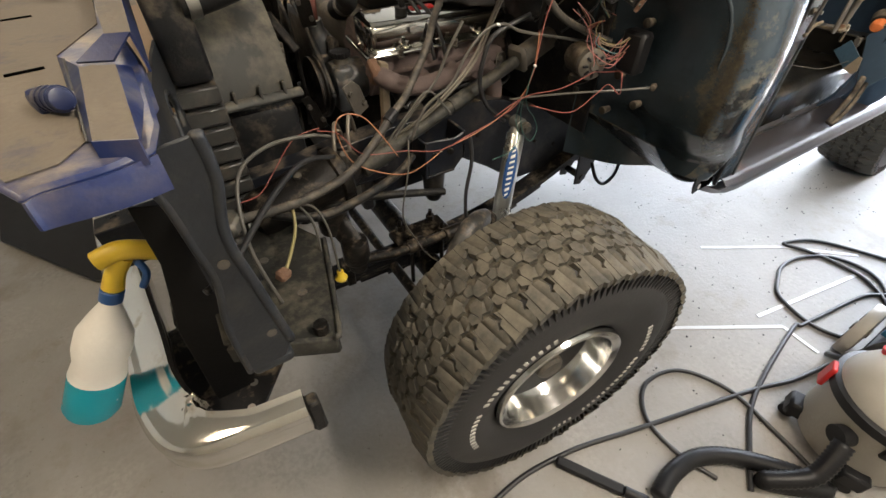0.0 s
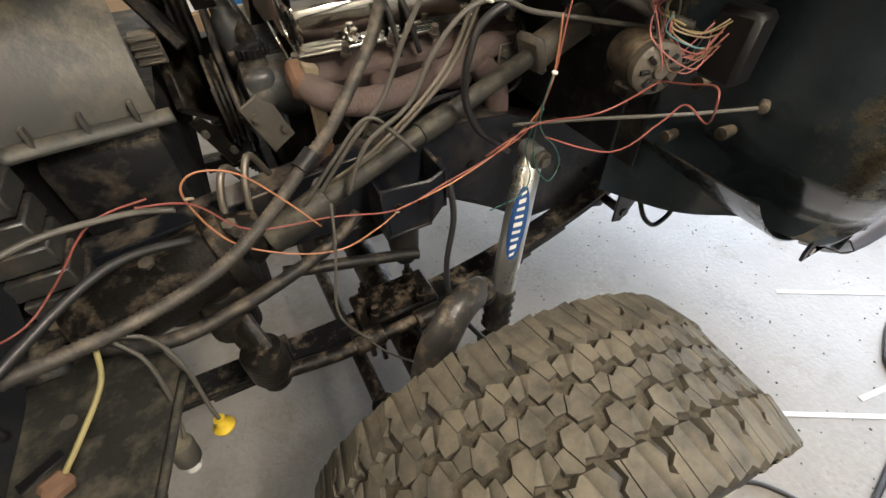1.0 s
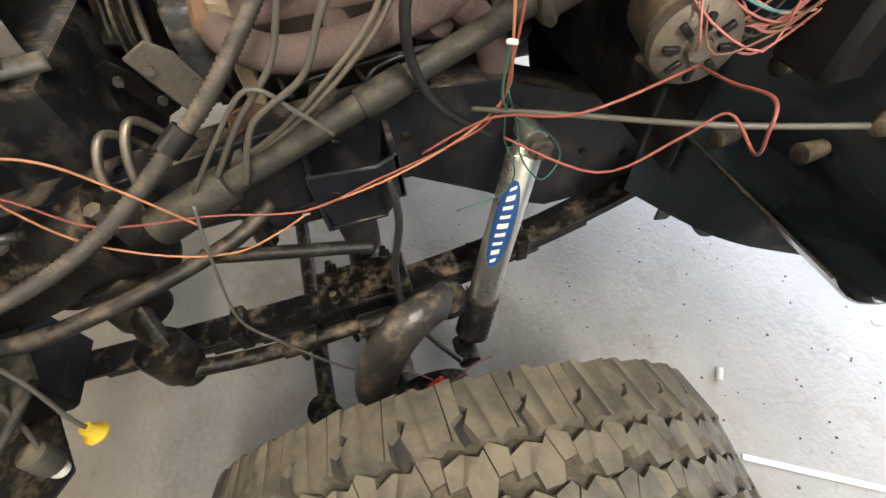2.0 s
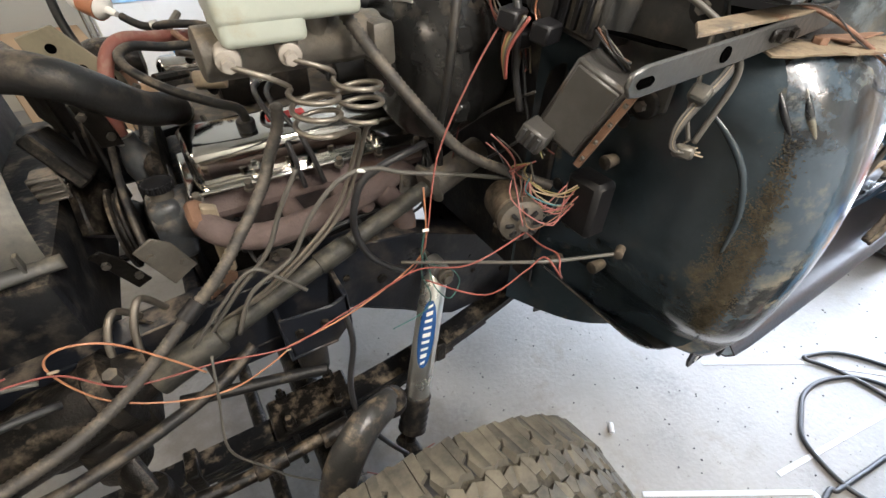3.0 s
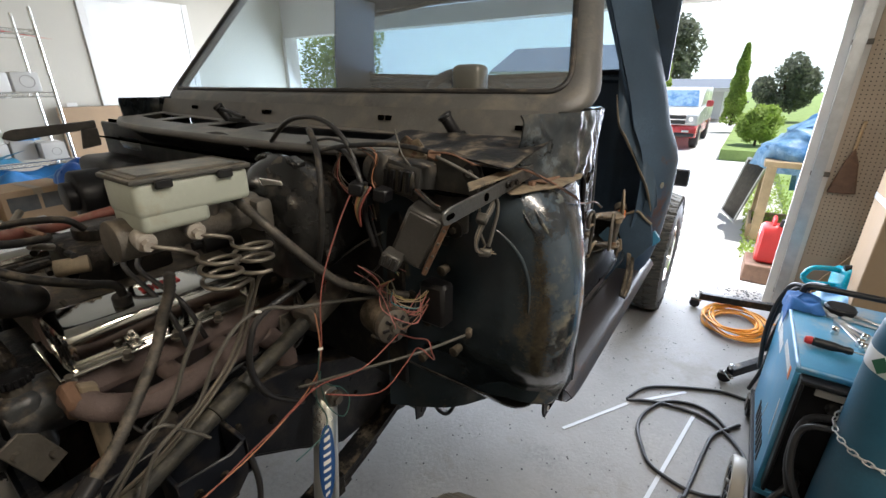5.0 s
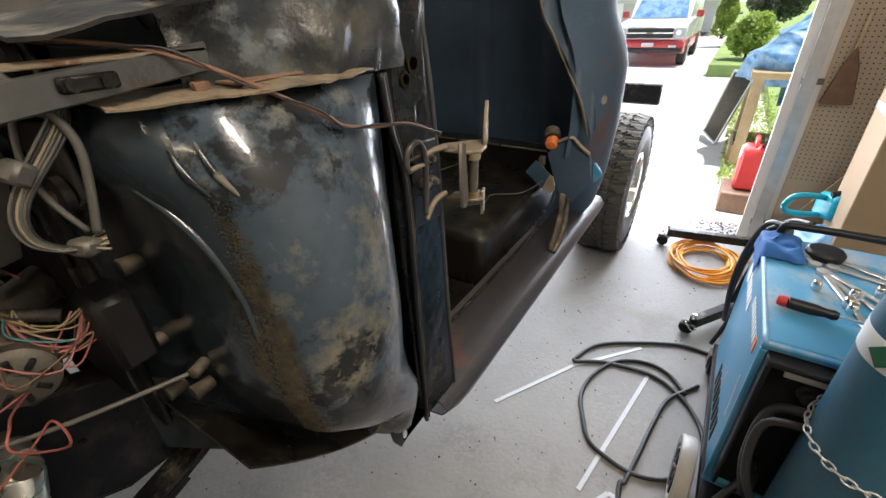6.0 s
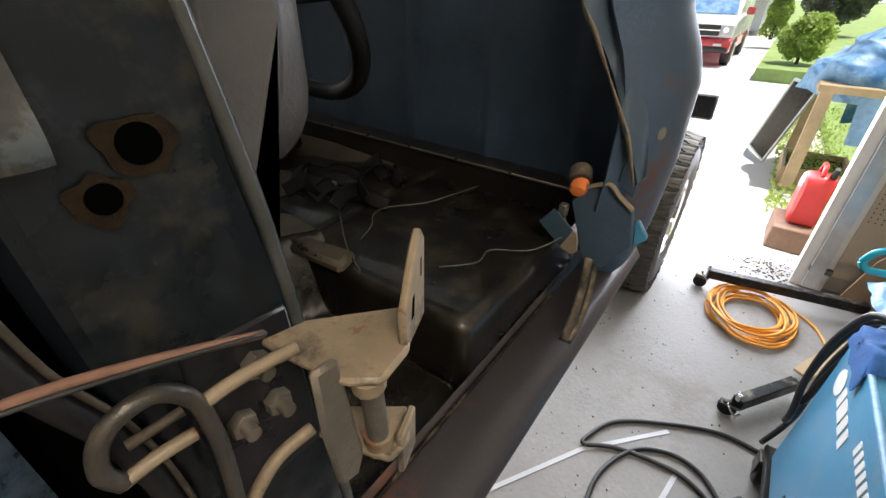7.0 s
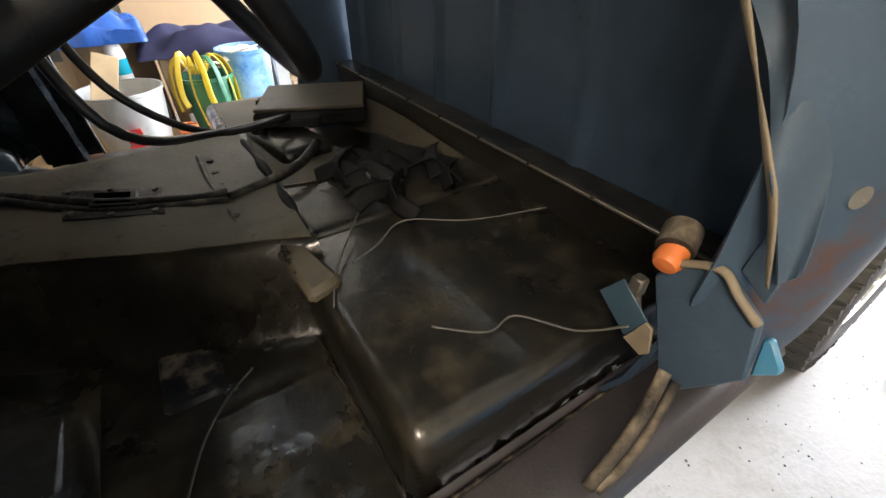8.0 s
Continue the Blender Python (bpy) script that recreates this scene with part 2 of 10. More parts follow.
    gloss=mat("glossy black enamel", (.014, .014, .0135), .22, var=.3, scale=9, bump=.04, dust=(.10, .085, .065), dust_amt=.06, rough_var=.08),
    wrap=mat("dark glossy inner panel paint with undercoat", (.025, .036, .045), .20, var=.4, scale=5, bump=.2, fine=60, dust=(.12, .10, .07), dust_amt=.15, rough_var=.15, coat=.25, stain=(.012, .014, .017), stain_amt=.22, stain_scale=3.2, stain2=(.085, .075, .05), stain2_amt=.02, stain2_scale=7, edge=2),
    hubblack=mat("satin black bracket paint", (.010, .011, .013), .3, var=.4, scale=12, bump=.12, spec=.35),
    # near-zero black that paints the shade inside holes, slots and gaps
    holeblack=mat("black painted for shade in openings", (.001, .001, .001), .9, spec=.0, bump=0),
    crumb=mat("flaking undercoating", (.050, .042, .028), .9, var=.85, scale=70, bump=.4, spec=.2),
    shock=mat("satin zinc plate", (.58, .59, .56), .30, metal=.88, var=.1, scale=12, bump=.05),
    tanworn=mat("chipped tan primer on steel", (.19, .15, .10), .5, var=.4, scale=22, bump=.35, stain=(.035, .030, .026), stain_amt=.30, stain_scale=16, stain2=(.13, .07, .04), stain2_amt=.1, stain2_scale=30, rough_var=.15),
    strapsteel=mat("oily bent steel", (.045, .042, .037), .42, metal=.3, var=.4, scale=20, bump=.3, dust=(.16, .13, .09), dust_amt=.3, rough_var=.15),
    postworn=mat("dented worn dark panel paint", (.012, .016, .019), .30, var=.5, scale=9, bump=.3, rough_var=.16, coat=.25, dust=(.15, .13, .09), dust_amt=.25, stain=(.085, .078, .056), stain_amt=.30, stain_scale=9, stain2=(.06, .075, .085), stain2_amt=.15, stain2_scale=14, edge=1.2),
    polished=mat("polished alloy", (.62, .62, .60), .16, metal=1, var=.1, scale=9, bump=.03, rough_var=.08),
    glasspod=mat("smoky grey plastic pod", (.10, .10, .085), .35, var=.2, scale=9, bump=.05),
    welderdark=mat("faded blue painted steel", (.045, .085, .12), .4, var=.3, scale=12, bump=.12, stain=(.10, .10, .09), stain_amt=.1, stain_scale=14),
    # darker copy of the tyre rubber, groove shade put into its colour
    groove=mat("dusty tread rubber darkened for groove shade", (.046, .042, .033), .9, var=.35, scale=30, bump=.5, fine=150, spec=.2, dust=(.105, .092, .068), dust_amt=.4),
    post=mat("black mottled post paint", (.006, .0085, .011), .26, var=.6, scale=9, bump=.3, fine=24, rough_var=.16, spec=.22, coat=.05, stain=(.040, .035, .023), stain_amt=.22, stain_scale=8, stain2=(.016, .022, .027), stain2_amt=.16, stain2_scale=5, edge=1.6),
    marking=mat("dirty white raised rubber", (.42, .41, .38), .7, var=.35, scale=30, bump=.2),
    bumperchrome=mat("hazed chrome plate", (.80, .79, .76), .13, metal=1, var=.08, scale=9, bump=.03, rough_var=.07, stain=(.55, .50, .42), stain_amt=.1, stain_scale=9),
    # darker than the other chrome, in place of dark tan reflections
    coverchrome=mat("chrome plate darkened for its reflections", (.56, .55, .52), .10, metal=1, var=.15, scale=9, bump=.03, rough_var=.07),
    indigo=mat("indigo cloth", (.022, .022, .065), .85, var=.3, scale=8, bump=.3),
)
gl = bpy.data.materials.new("window glass")
gl.use_nodes = True
gl.node_tree.nodes.clear()
go, gm, gt, gg, gf = (gl.node_tree.nodes.new(k) for k in ("ShaderNodeOutputMaterial", "ShaderNodeMixShader", "ShaderNodeBsdfTransparent", "ShaderNodeBsdfGlossy", "ShaderNodeLayerWeight"))
gf.inputs["Blend"].default_value, gg.inputs["Roughness"].default_value = .12, .03
gt.inputs[0].default_value = (.80, .88, .93, 1)
gp = gl.node_tree.nodes.new("ShaderNodeMath")
gp.operation = "MULTIPLY_ADD"
gp.inputs[1].default_value, gp.inputs[2].default_value = .35, .03
gl.node_tree.links.new(gf.outputs["Facing"], gp.inputs[0])
for a_, b_ in ((gp.outputs[0], gm.inputs[0]), (gt.outputs[0], gm.inputs[1]), (gg.outputs[0], gm.inputs[2]), (gm.outputs[0], go.inputs[0])):
    gl.node_tree.links.new(a_, b_)
gd, gx = gl.node_tree.nodes.new("ShaderNodeBsdfDiffuse"), gl.node_tree.nodes.new("ShaderNodeMixShader")
gd.inputs[0].default_value, gx.inputs[0].default_value = (.50, .47, .42, 1), .09
gl.node_tree.links.new(gm.outputs[0], gx.inputs[1])
gl.node_tree.links.new(gd.outputs[0], gx.inputs[2])
gl.node_tree.links.new(gx.outputs[0], go.inputs[0])
M["glass"] = gl
# emission gives the backdrop the brightness of an overexposed sky
hz = bpy.data.materials.new("glowing white sky backdrop")
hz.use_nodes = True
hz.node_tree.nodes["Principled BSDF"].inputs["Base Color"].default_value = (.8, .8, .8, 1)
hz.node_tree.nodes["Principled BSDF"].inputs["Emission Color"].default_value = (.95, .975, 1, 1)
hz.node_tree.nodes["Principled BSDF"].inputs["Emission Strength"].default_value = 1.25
M["skyglow"] = hz
for nm in ("leaf", "leafdark"):
    nt = M[nm].node_tree
    b_ = nt.nodes["Principled BSDF"]
    tl, mx_ = nt.nodes.new("ShaderNodeBsdfTranslucent"), nt.nodes.new("ShaderNodeMixShader")
    mx_.inputs[0].default_value = .45
    nt.links.new(b_.inputs["Base Color"].links[0].from_socket, tl.inputs[0])
    for a_, c_ in ((b_.outputs[0], mx_.inputs[1]), (tl.outputs[0], mx_.inputs[2]), (mx_.outputs[0], nt.nodes["Material Output"].inputs[0])):
        nt.links.new(a_, c_)
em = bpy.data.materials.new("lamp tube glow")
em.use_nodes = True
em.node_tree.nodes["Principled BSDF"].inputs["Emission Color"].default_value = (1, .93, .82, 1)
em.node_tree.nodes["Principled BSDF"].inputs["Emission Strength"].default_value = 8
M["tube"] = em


# ---- shapes ----
def B_box(x0, x1, y0, y1, z0, z1, bev=.004, rot=None, seg=1):
    bm = bmesh.new()
    c = Vector(((x0 + x1) / 2, (y0 + y1) / 2, (z0 + z1) / 2))
    bmesh.ops.create_cube(bm, size=1, matrix=Matrix.LocRotScale((0, 0, 0), None, (x1 - x0, y1 - y0, z1 - z0)))
    if bev:
        bmesh.ops.bevel(bm, geom=bm.edges[:], offset=bev, segments=seg, affect="EDGES", profile=.5)
    m = Matrix.Translation(c)
    if rot:
        m = m @ Euler([radians(a) for a in rot]).to_matrix().to_4x4()
    bm.transform(m)
    return bm


def B_cyl(p, q, r, r2=None, seg=20, bev=0):
    p, q = Vector(p), Vector(q)
    bm = bmesh.new()
    bmesh.ops.create_cone(bm, cap_ends=True, segments=seg, radius1=r, radius2=r if r2 is None else r2, depth=(q - p).length)
    if bev:
        bmesh.ops.bevel(bm, geom=[e for e in bm.edges if len([f for f in e.link_faces if len(f.verts) > 4])], offset=bev, segments=2, affect="EDGES", profile=.5)
    bm.transform(Matrix.Translation((p + q) / 2) @ (q - p).to_track_quat("Z", "Y").to_matrix().to_4x4())
    return bm


def smooth_line(pts, n=6):
    P = [Vector(p) for p in pts]
    if len(P) < 3:
        return P
    out = []
    for i in range(len(P) - 1):
        a, b, c, d = P[max(i - 1, 0)], P[i], P[i + 1], P[min(i + 2, len(P) - 1)]
        for k in range(n):
            t = k / n
            out.append(.5 * ((2 * b) + (c - a) * t + (2 * a - 5 * b + 4 * c - d) * t * t + (3 * b - a - 3 * c + d) * t ** 3))
    return out + [P[-1]]


def B_tube(pts, r, seg=8, n=6, ridge=0., pitch=.006, flat=1.):
    """A round bar swept along a smooth line; ridge gives it corrugations."""
    L = smooth_line(pts, n)
    if ridge:
        fine = []
        for a, b in zip(L, L[1:]):
            k = max(1, int((b - a).length / (pitch / 2)))
            fine += [a.lerp(b, j / k) for j in range(k)]
        L = fine + [L[-1]]
    bm = bmesh.new()
    rings, up = [], None
    for i, p in enumerate(L):
        d = (L[min(i + 1, len(L) - 1)] - L[max(i - 1, 0)])
        d = d.normalized() if d.length > 1e-9 else Vector((0, 0, 1))
        if up is None:
            up = d.orthogonal().normalized()
        up = up - d * up.dot(d)
        up = up.normalized() if up.length > 1e-6 else d.orthogonal().normalized()
        side = d.cross(up)
        rr = (r(i / (len(L) - 1)) if callable(r) else r) + (ridge if i % 2 else 0)
        rings.append([bm.verts.new(p + (up * math.cos(a) + side * math.sin(a) * flat) * rr) for a in (2 * math.pi * k / seg for k in range(seg))])
    for A, B in zip(rings, rings[1:]):
        for k in range(seg):
            bm.faces.new((A[k], A[(k + 1) % seg], B[(k + 1) % seg], B[k]))
    bm.faces.new(rings[0][::-1])
    bm.faces.new(rings[-1])
    return bm


def B_plate(poly, axis, at, thick, bev=.003, holes=()):
    """A plate: a polygon in the plane across an axis, from at to at + thick. Coordinates run in the order of the two other axes."""
    bm = bmesh.new()
    i = "xyz".index(axis)

    def P(u, v, w):
        c = [u, v]
        c.insert(i, w)
        return c
    vs = [bm.verts.new(P(u, v, at)) for u, v in poly]
    f = bm.faces.new(vs)
    g = bmesh.ops.extrude_face_region(bm, geom=[f])
    d = [0, 0, 0]
    d[i] = thick
    bmesh.ops.translate(bm, vec=d, verts=[v for v in g["geom"] if isinstance(v, bmesh.types.BMVert)])
    bmesh.ops.recalc_face_normals(bm, faces=bm.faces[:])
    if bev:
        bmesh.ops.bevel(bm, geom=bm.edges[:], offset=bev, segments=1, affect="EDGES")
    return bm


def B_lathe(prof, p, q, seg=32):
    """A turned shape: profile of (radius, distance from p towards q)."""
    p, q = Vector(p), Vector(q)
    bm = bmesh.new()
    rings = []
    for r, h in prof:
        rings.append([bm.verts.new((r * math.cos(2 * math.pi * k / seg), r * math.sin(2 * math.pi * k / seg), h)) for k in range(seg)])
    for A, B in zip(rings, rings[1:]):
        for k in range(seg):
            bm.faces.new((A[k], A[(k + 1) % seg], B[(k + 1) % seg], B[k]))
    bm.faces.new(rings[0][::-1])
    bm.faces.new(rings[-1])
    bmesh.ops.remove_doubles(bm, verts=bm.verts[:], dist=1e-5)
    bmesh.ops.recalc_face_normals(bm, faces=bm.faces[:])
    bm.transform(Matrix.Translation(p) @ (q - p).to_track_quat("Z", "Y").to_matrix().to_4x4())
    return bm


def B_sheet(fn, nu, nv, thick=.004):
    """A bent sheet: fn(u, v) gives its points; it is thickened along its normals."""
    bm = bmesh.new()
    g = [[bm.verts.new(fn(u / nu, v / nv)) for v in range(nv + 1)] for u in range(nu + 1)]
    for u in range(nu):
        for v in range(nv):
            bm.faces.new((g[u][v], g[u + 1][v], g[u + 1][v + 1], g[u][v + 1]))
    bm.normal_update()
    if thick:
        bmesh.ops.solidify(bm, geom=bm.faces[:], thickness=thick)
    return bm


def join(*bms):
    out = bmesh.new()
    for b in bms:
        me = bpy.data.meshes.new("tmp")
        b.to_mesh(me)
        b.free()
        out.from_mesh(me)
        bpy.data.meshes.remove(me)
    return out


def mesh_of(name, bm, material, angle=38):
    for e in bm.edges:
        e.smooth = len(e.link_faces) == 2 and e.calc_face_angle(0) < radians(angle)
    for f in bm.faces:
        f.smooth = True
    me = bpy.data.meshes.new(name)
    bm.to_mesh(me)
    bm.free()
    me.materials.append(M[material])
    return me


def part(name, bm, material, parent=None, label="", angle=38):
    ob = new(name, mesh_of(name, bm, material, angle))
    if parent:
        ob.parent = parent
        ob.matrix_parent_inverse = parent.matrix_basis.inverted()
    if label:
        ob["label"] = label
    return ob


def thing(name, at, label, category, group=""):
    ob = new(name)
    ob.empty_display_size = .1
    ob.location = at
    return tagged(ob, label, category, group)


def structure(name, bm, material, label=""):
    return tagged(part(name, bm, material), label, "", "", "structure")


# ---- the garage ----
WALL_Y, DRIVER_Y, BACK_X, FRONT_X = 3.95, -2.7, -3.6, 3.66
structure("floor", B_box(BACK_X, FRONT_X + .15, DRIVER_Y, WALL_Y, -.2, 0, 0), "concrete", "speckled grey concrete garage floor with faint stains")
structure("ground", B_box(FRONT_X - 30, 160, -90, 90, -.9, -.46, 0), "grass", "sunlit lawn round the house")
structure("driveway", B_plate([(FRONT_X + .15, -.012), (15.4, -.37), (40, -.37), (40, -.45), (FRONT_X + .15, -.45)], "y", -1.9, 7.4, 0), "driveway", "sun-bleached concrete driveway")
structure("lawn", B_box(FRONT_X + .15, 60, -40, -1.9, -.45, -.03, 0), "grass", "sunlit lawn beside the driveway")
structure("lawn", B_box(13.3, 60, -1.9, -.75, -.45, -.03, 0), "grass", "sunlit lawn beside the driveway")
structure("lawn", B_box(FRONT_X + .15, 60, 5.5, 60, -.45, -.03, 0), "grass", "sunlit lawn beside the driveway")
structure("wall_passenger_side", B_box(BACK_X, FRONT_X, WALL_Y, WALL_Y + .15, 0, 2.6, 0), "drywall", "cream painted drywall garage wall")
structure("wall_driver_side", B_box(BACK_X, FRONT_X, DRIVER_Y - .15, DRIVER_Y, 0, 2.6, 0), "drywall", "cream painted drywall garage wall")
structure("wall_back", B_box(BACK_X - .15, BACK_X, DRIVER_Y, WALL_Y, 0, 2.6, 0), "drywall", "cream painted drywall garage wall")
structure("wall_front_side", B_box(FRONT_X, FRONT_X + .15, DRIVER_Y, -1.65, 0, 2.6, 0), "drywall", "cream wall beside the garage door")
structure("wall_front_header", B_box(FRONT_X, FRONT_X + .15, -1.65, WALL_Y, 2.13, 2.6, 0), "trim", "white header over the garage door")
structure("ceiling", B_box(BACK_X - .15, FRONT_X + .15, DRIVER_Y - .15, WALL_Y + .15, 2.6, 2.7, 0), "drywall", "white painted garage ceiling")
for x0, x1, z0, z1 in ((1.50, 1.56, 0, 2.36), (2.42, 2.48, 0, 2.36), (1.56, 2.42, 2.30, 2.36)):
    structure("trim", B_box(x0, x1, WALL_Y - .018, WALL_Y - .001, z0, z1, .003), "trim", "white door casing")
tagged(part("hardboard_sheet", B_box(1.12, 2.75, WALL_Y - .07, WALL_Y - .055, 0, 1.385, .003), "card"), "brown hardboard sheet leaning against the wall", "board")
door = structure("door_1", B_box(1.56, 2.42, WALL_Y - .012, WALL_Y - .003, .01, 2.30, .003), "white", "plain white door in the side wall")
part("door_knob", B_lathe([(.012, 0), (.012, .03), (.026, .04), (.028, .055), (.02, .065)], (1.63, WALL_Y - .01, 1.02), (1.63, WALL_Y - .2, 1.02), 20), "zinc", door, "round metal knob")
jamb = structure("door_jamb", join(B_box(FRONT_X - .03, FRONT_X + .16, -1.65, -1.62, 0, 2.13, .004), B_box(FRONT_X - .05, FRONT_X - .03, -1.75, -1.60, 0, 2.13, .003)), "trim", "scuffed white garage door jamb")
part("door_track", join(B_box(FRONT_X - .085, FRONT_X - .08, -1.715, -1.655, .02, 2.2, 0), B_box(FRONT_X - .085, FRONT_X - .055, -1.658, -1.653, .02, 2.2, 0), B_box(FRONT_X - .085, FRONT_X - .055, -1.717, -1.712, .02, 2.2, 0)), "galv", jamb, "galvanised steel door track")
for z in (.12, 1.0, 1.8):
    part("track_bracket", B_box(FRONT_X - .08, FRONT_X - .05, -1.75, -1.65, z, z + .03, .002), "castiron", jamb)
peg = structure("pegboard", B_box(FRONT_X - .035, FRONT_X - .02, DRIVER_Y, -1.752, .1, 2.3, .002), "peg", "tan perforated pegboard panel on the wall")
holes = bmesh.new()
for j in range(34):
    for k in range(56):
        bmesh.ops.create_circle(holes, cap_ends=True, radius=.004, segments=6, matrix=Matrix.Translation((FRONT_X - .0355, -1.775 - j * .0254, .45 + k * .0254)) @ Matrix.Rotation(radians(90), 4, "Y"))
tagged(part("peg_hole", holes, "plastic", peg), kind="stuff")
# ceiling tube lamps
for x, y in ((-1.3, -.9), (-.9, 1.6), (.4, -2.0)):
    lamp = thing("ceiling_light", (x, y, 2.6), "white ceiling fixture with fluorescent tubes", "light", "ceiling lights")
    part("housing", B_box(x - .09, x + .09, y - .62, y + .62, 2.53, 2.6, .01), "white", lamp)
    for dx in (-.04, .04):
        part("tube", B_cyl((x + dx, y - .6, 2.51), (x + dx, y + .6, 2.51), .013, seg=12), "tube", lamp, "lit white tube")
# ---- the truck: chassis ----
truck = thing("pickup_truck", (0, 0, 0), "partly dismantled dark blue pickup truck with its front clip removed", "truck")
rail_prof = [(-.80, .88), (-.3, .915), (-.05, .94), (.09, .945), (.2, .955), (.33, .935), (.46, .88), (.6, .823), (.85, .665), (3.75, .66),
             (3.75, .52), (.85, .555), (.67, .603), (.44, .608), (.375, .643), (.30, .70), (.16, .79), (-.03, .79), (-.3, .795), (-.80, .77)]
for sgn in (-1, 1):
    y0 = -.46 if sgn < 0 else .455
    rail = part("frame_rail", B_plate(rail_prof, "y", y0, .006, .002), "frame", truck, "black painted steel frame rail")
    top = [p for p in rail_prof[:10]]
    bot = rail_prof[10:][::-1]
    for edge, nm in ((top, "top_flange"), (bot, "bottom_flange")):
        def fl(u, v, e=edge, y=y0, s=sgn):
            k = u * (len(e) - 1)
            i = min(int(k), len(e) - 2)
            a, b = e[i], e[i + 1]
            t = k - i
            return (a[0] + (b[0] - a[0]) * t, (y + .003) - s * .06 * v, a[1] + (b[1] - a[1]) * t)
        part(nm, B_sheet(fl, 36, 1, .005), "frame", rail)
    # rivets and holes on the rail's web
    for x, z, r in ((.16, .88, .008), (.24, .84, .012), (.05, .90, .007), (.5, .74, .007), (.6, .70, .009), (.42, .78, .006), (-.2, .86, .008), (.7, .68, .007)):
        part("rivet", B_cyl((x, y0 - .006 if sgn < 0 else y0 + .012, z), (x, y0 + .002, z), r, seg=10, bev=.001), "grease", rail)
part("crossmember", join(B_box(-.12, .06, -.43, .43, .70, .76, .01), B_box(-.16, -.12, -.43, .43, .66, .80, .01)), "frame", truck)
part("crossmember", B_box(1.0, 1.12, -.43, .43, .62, .70, .012), "frame", truck)
part("crossmember", B_box(3.2, 3.3, -.43, .43, .64, .76, .012), "frame", truck)
# leaf springs: leaves of falling length, with clamps, plate and U-bolts
for sgn in (-1, 1):
    sy = .48 * sgn
    spring = part("leaf_spring", B_tube([(-.66, sy, .52), (-.62, sy, .52)], .001), "black", truck, "black multi-leaf front spring")
    for k in range(6):
        a, b = -.64 + .10 * k, .74 - .11 * k

        def leaf(u, v, a=a, b=b, k=k, sy=sy):
            x = a + (b - a) * u
            z = .505 + .19 * ((x - .03) / .72) ** 2 * (1 if x > 0 else .12) - .012 * k
            return (x, sy - .032 + .064 * v, z)
        part("leaf", B_sheet(leaf, 18, 1, .009), "black", spring)
    for x in (.37, -.27):
        z = .505 + .19 * ((x - .03) / .72) ** 2 * (1 if x > 0 else .12)
        part("spring_clamp", B_box(x - .014, x + .014, sy - .037, sy + .037, z - .05, z + .02, .003), "grease", spring)
    part("spring_plate", B_box(-.09, .11, sy - .055, sy + .055, .52, .545, .006), "grease", spring)
    for x in (-.05, .07):
        for dy in (-.04, .04):
            part("u_bolt", join(B_cyl((x, sy + dy, .36), (x, sy + dy, .585), .0075, seg=10), B_cyl((x, sy + dy, .545), (x, sy + dy, .565), .0145, seg=6)), "grease", spring)
    hz = part("spring_hanger", join(B_plate([(.69, .67), (.80, .64), (.785, .58), (.735, .505), (.70, .515)], "y", sy - .045, .008), B_plate([(.69, .67), (.80, .64), (.785, .58), (.735, .505), (.70, .515)], "y", sy + .037, .008), B_cyl((.735, sy - .05, .54), (.735, sy + .05, .54), .014, seg=12)), "frame", truck)
part("axle_tube", join(B_cyl((.02, -.80, .41), (.02, .80, .41), .045, seg=20), B_lathe([(.045, 0), (.12, .06), (.14, .14), (.12, .22), (.045, .28)], (.02, .12, .41), (.02, .42, .41), 24)), "grease", truck, "greasy black front axle housing")
part("differential_cover", B_lathe([(.005, 0), (.07, .01), (.11, .04), (.125, .07)], (-.15, .26, .41), (.02, .26, .41), 24), "grease", truck)
part("tie_rod", join(B_cyl((-.135, .75, .47), (-.115, -.76, .47), .017, seg=14), B_cyl((-.115, -.72, .44), (-.115, -.72, .53), .028, seg=14, bev=.006)), "grease", truck, "greasy steel tie rod")
drag = part("drag_link", B_tube([(-.27, -.66, .70), (-.15, -.655, .668), (0, -.645, .655), (.13, -.64, .655)], .014, 12), "grease", truck, "greasy steel drag link")
for x, z in ((-.10, .662), (.03, .655)):
    part("clamp", join(B_cyl((x - .03, -.65, z + .002), (x + .03, -.648, z), .021, seg=14, bev=.003), B_cyl((x, -.665, z - .03), (x, -.665, z + .005), .006, seg=8)), "grease", drag)
part("pitman_arm", join(B_tube([(-.30, -.58, .80), (-.29, -.61, .775), (-.277, -.64, .745)], lambda t: .034 - .004 * t, 12, flat=.55), B_cyl((-.277, -.645, .69), (-.277, -.645, .765), .036, seg=20, bev=.008), B_cyl((-.277, -.645, .66), (-.277, -.645, .695), .027, seg=16, bev=.006)), "grease", truck, "dark forged pitman arm")
knuckle = part("steering_knuckle", B_tube([(.165, -.64, .65), (.10, -.665, .665), (.04, -.69, .63), (-.005, -.71, .55), (-.015, -.725, .46), (.01, -.735, .38)], lambda t: .030 + .010 * math.sin(math.pi * t), 16, flat=.8), "motorgrey", truck, "curved grey cast steering arm")
part("ball_joint", B_lathe([(.03, 0), (.036, .01), (.036, .03), (.02, .045)], (.16, -.64, .625), (.16, -.64, .7), 18), "grease", knuckle)
part("hub", join(B_cyl((.09, -.70, .41), (.09, -.86, .41), .085, seg=24, bev=.01), B_cyl((.09, -.78, .41), (.09, -.80, .41), .15, seg=28, bev=.004)), "grease", truck, "brake disc and hub")
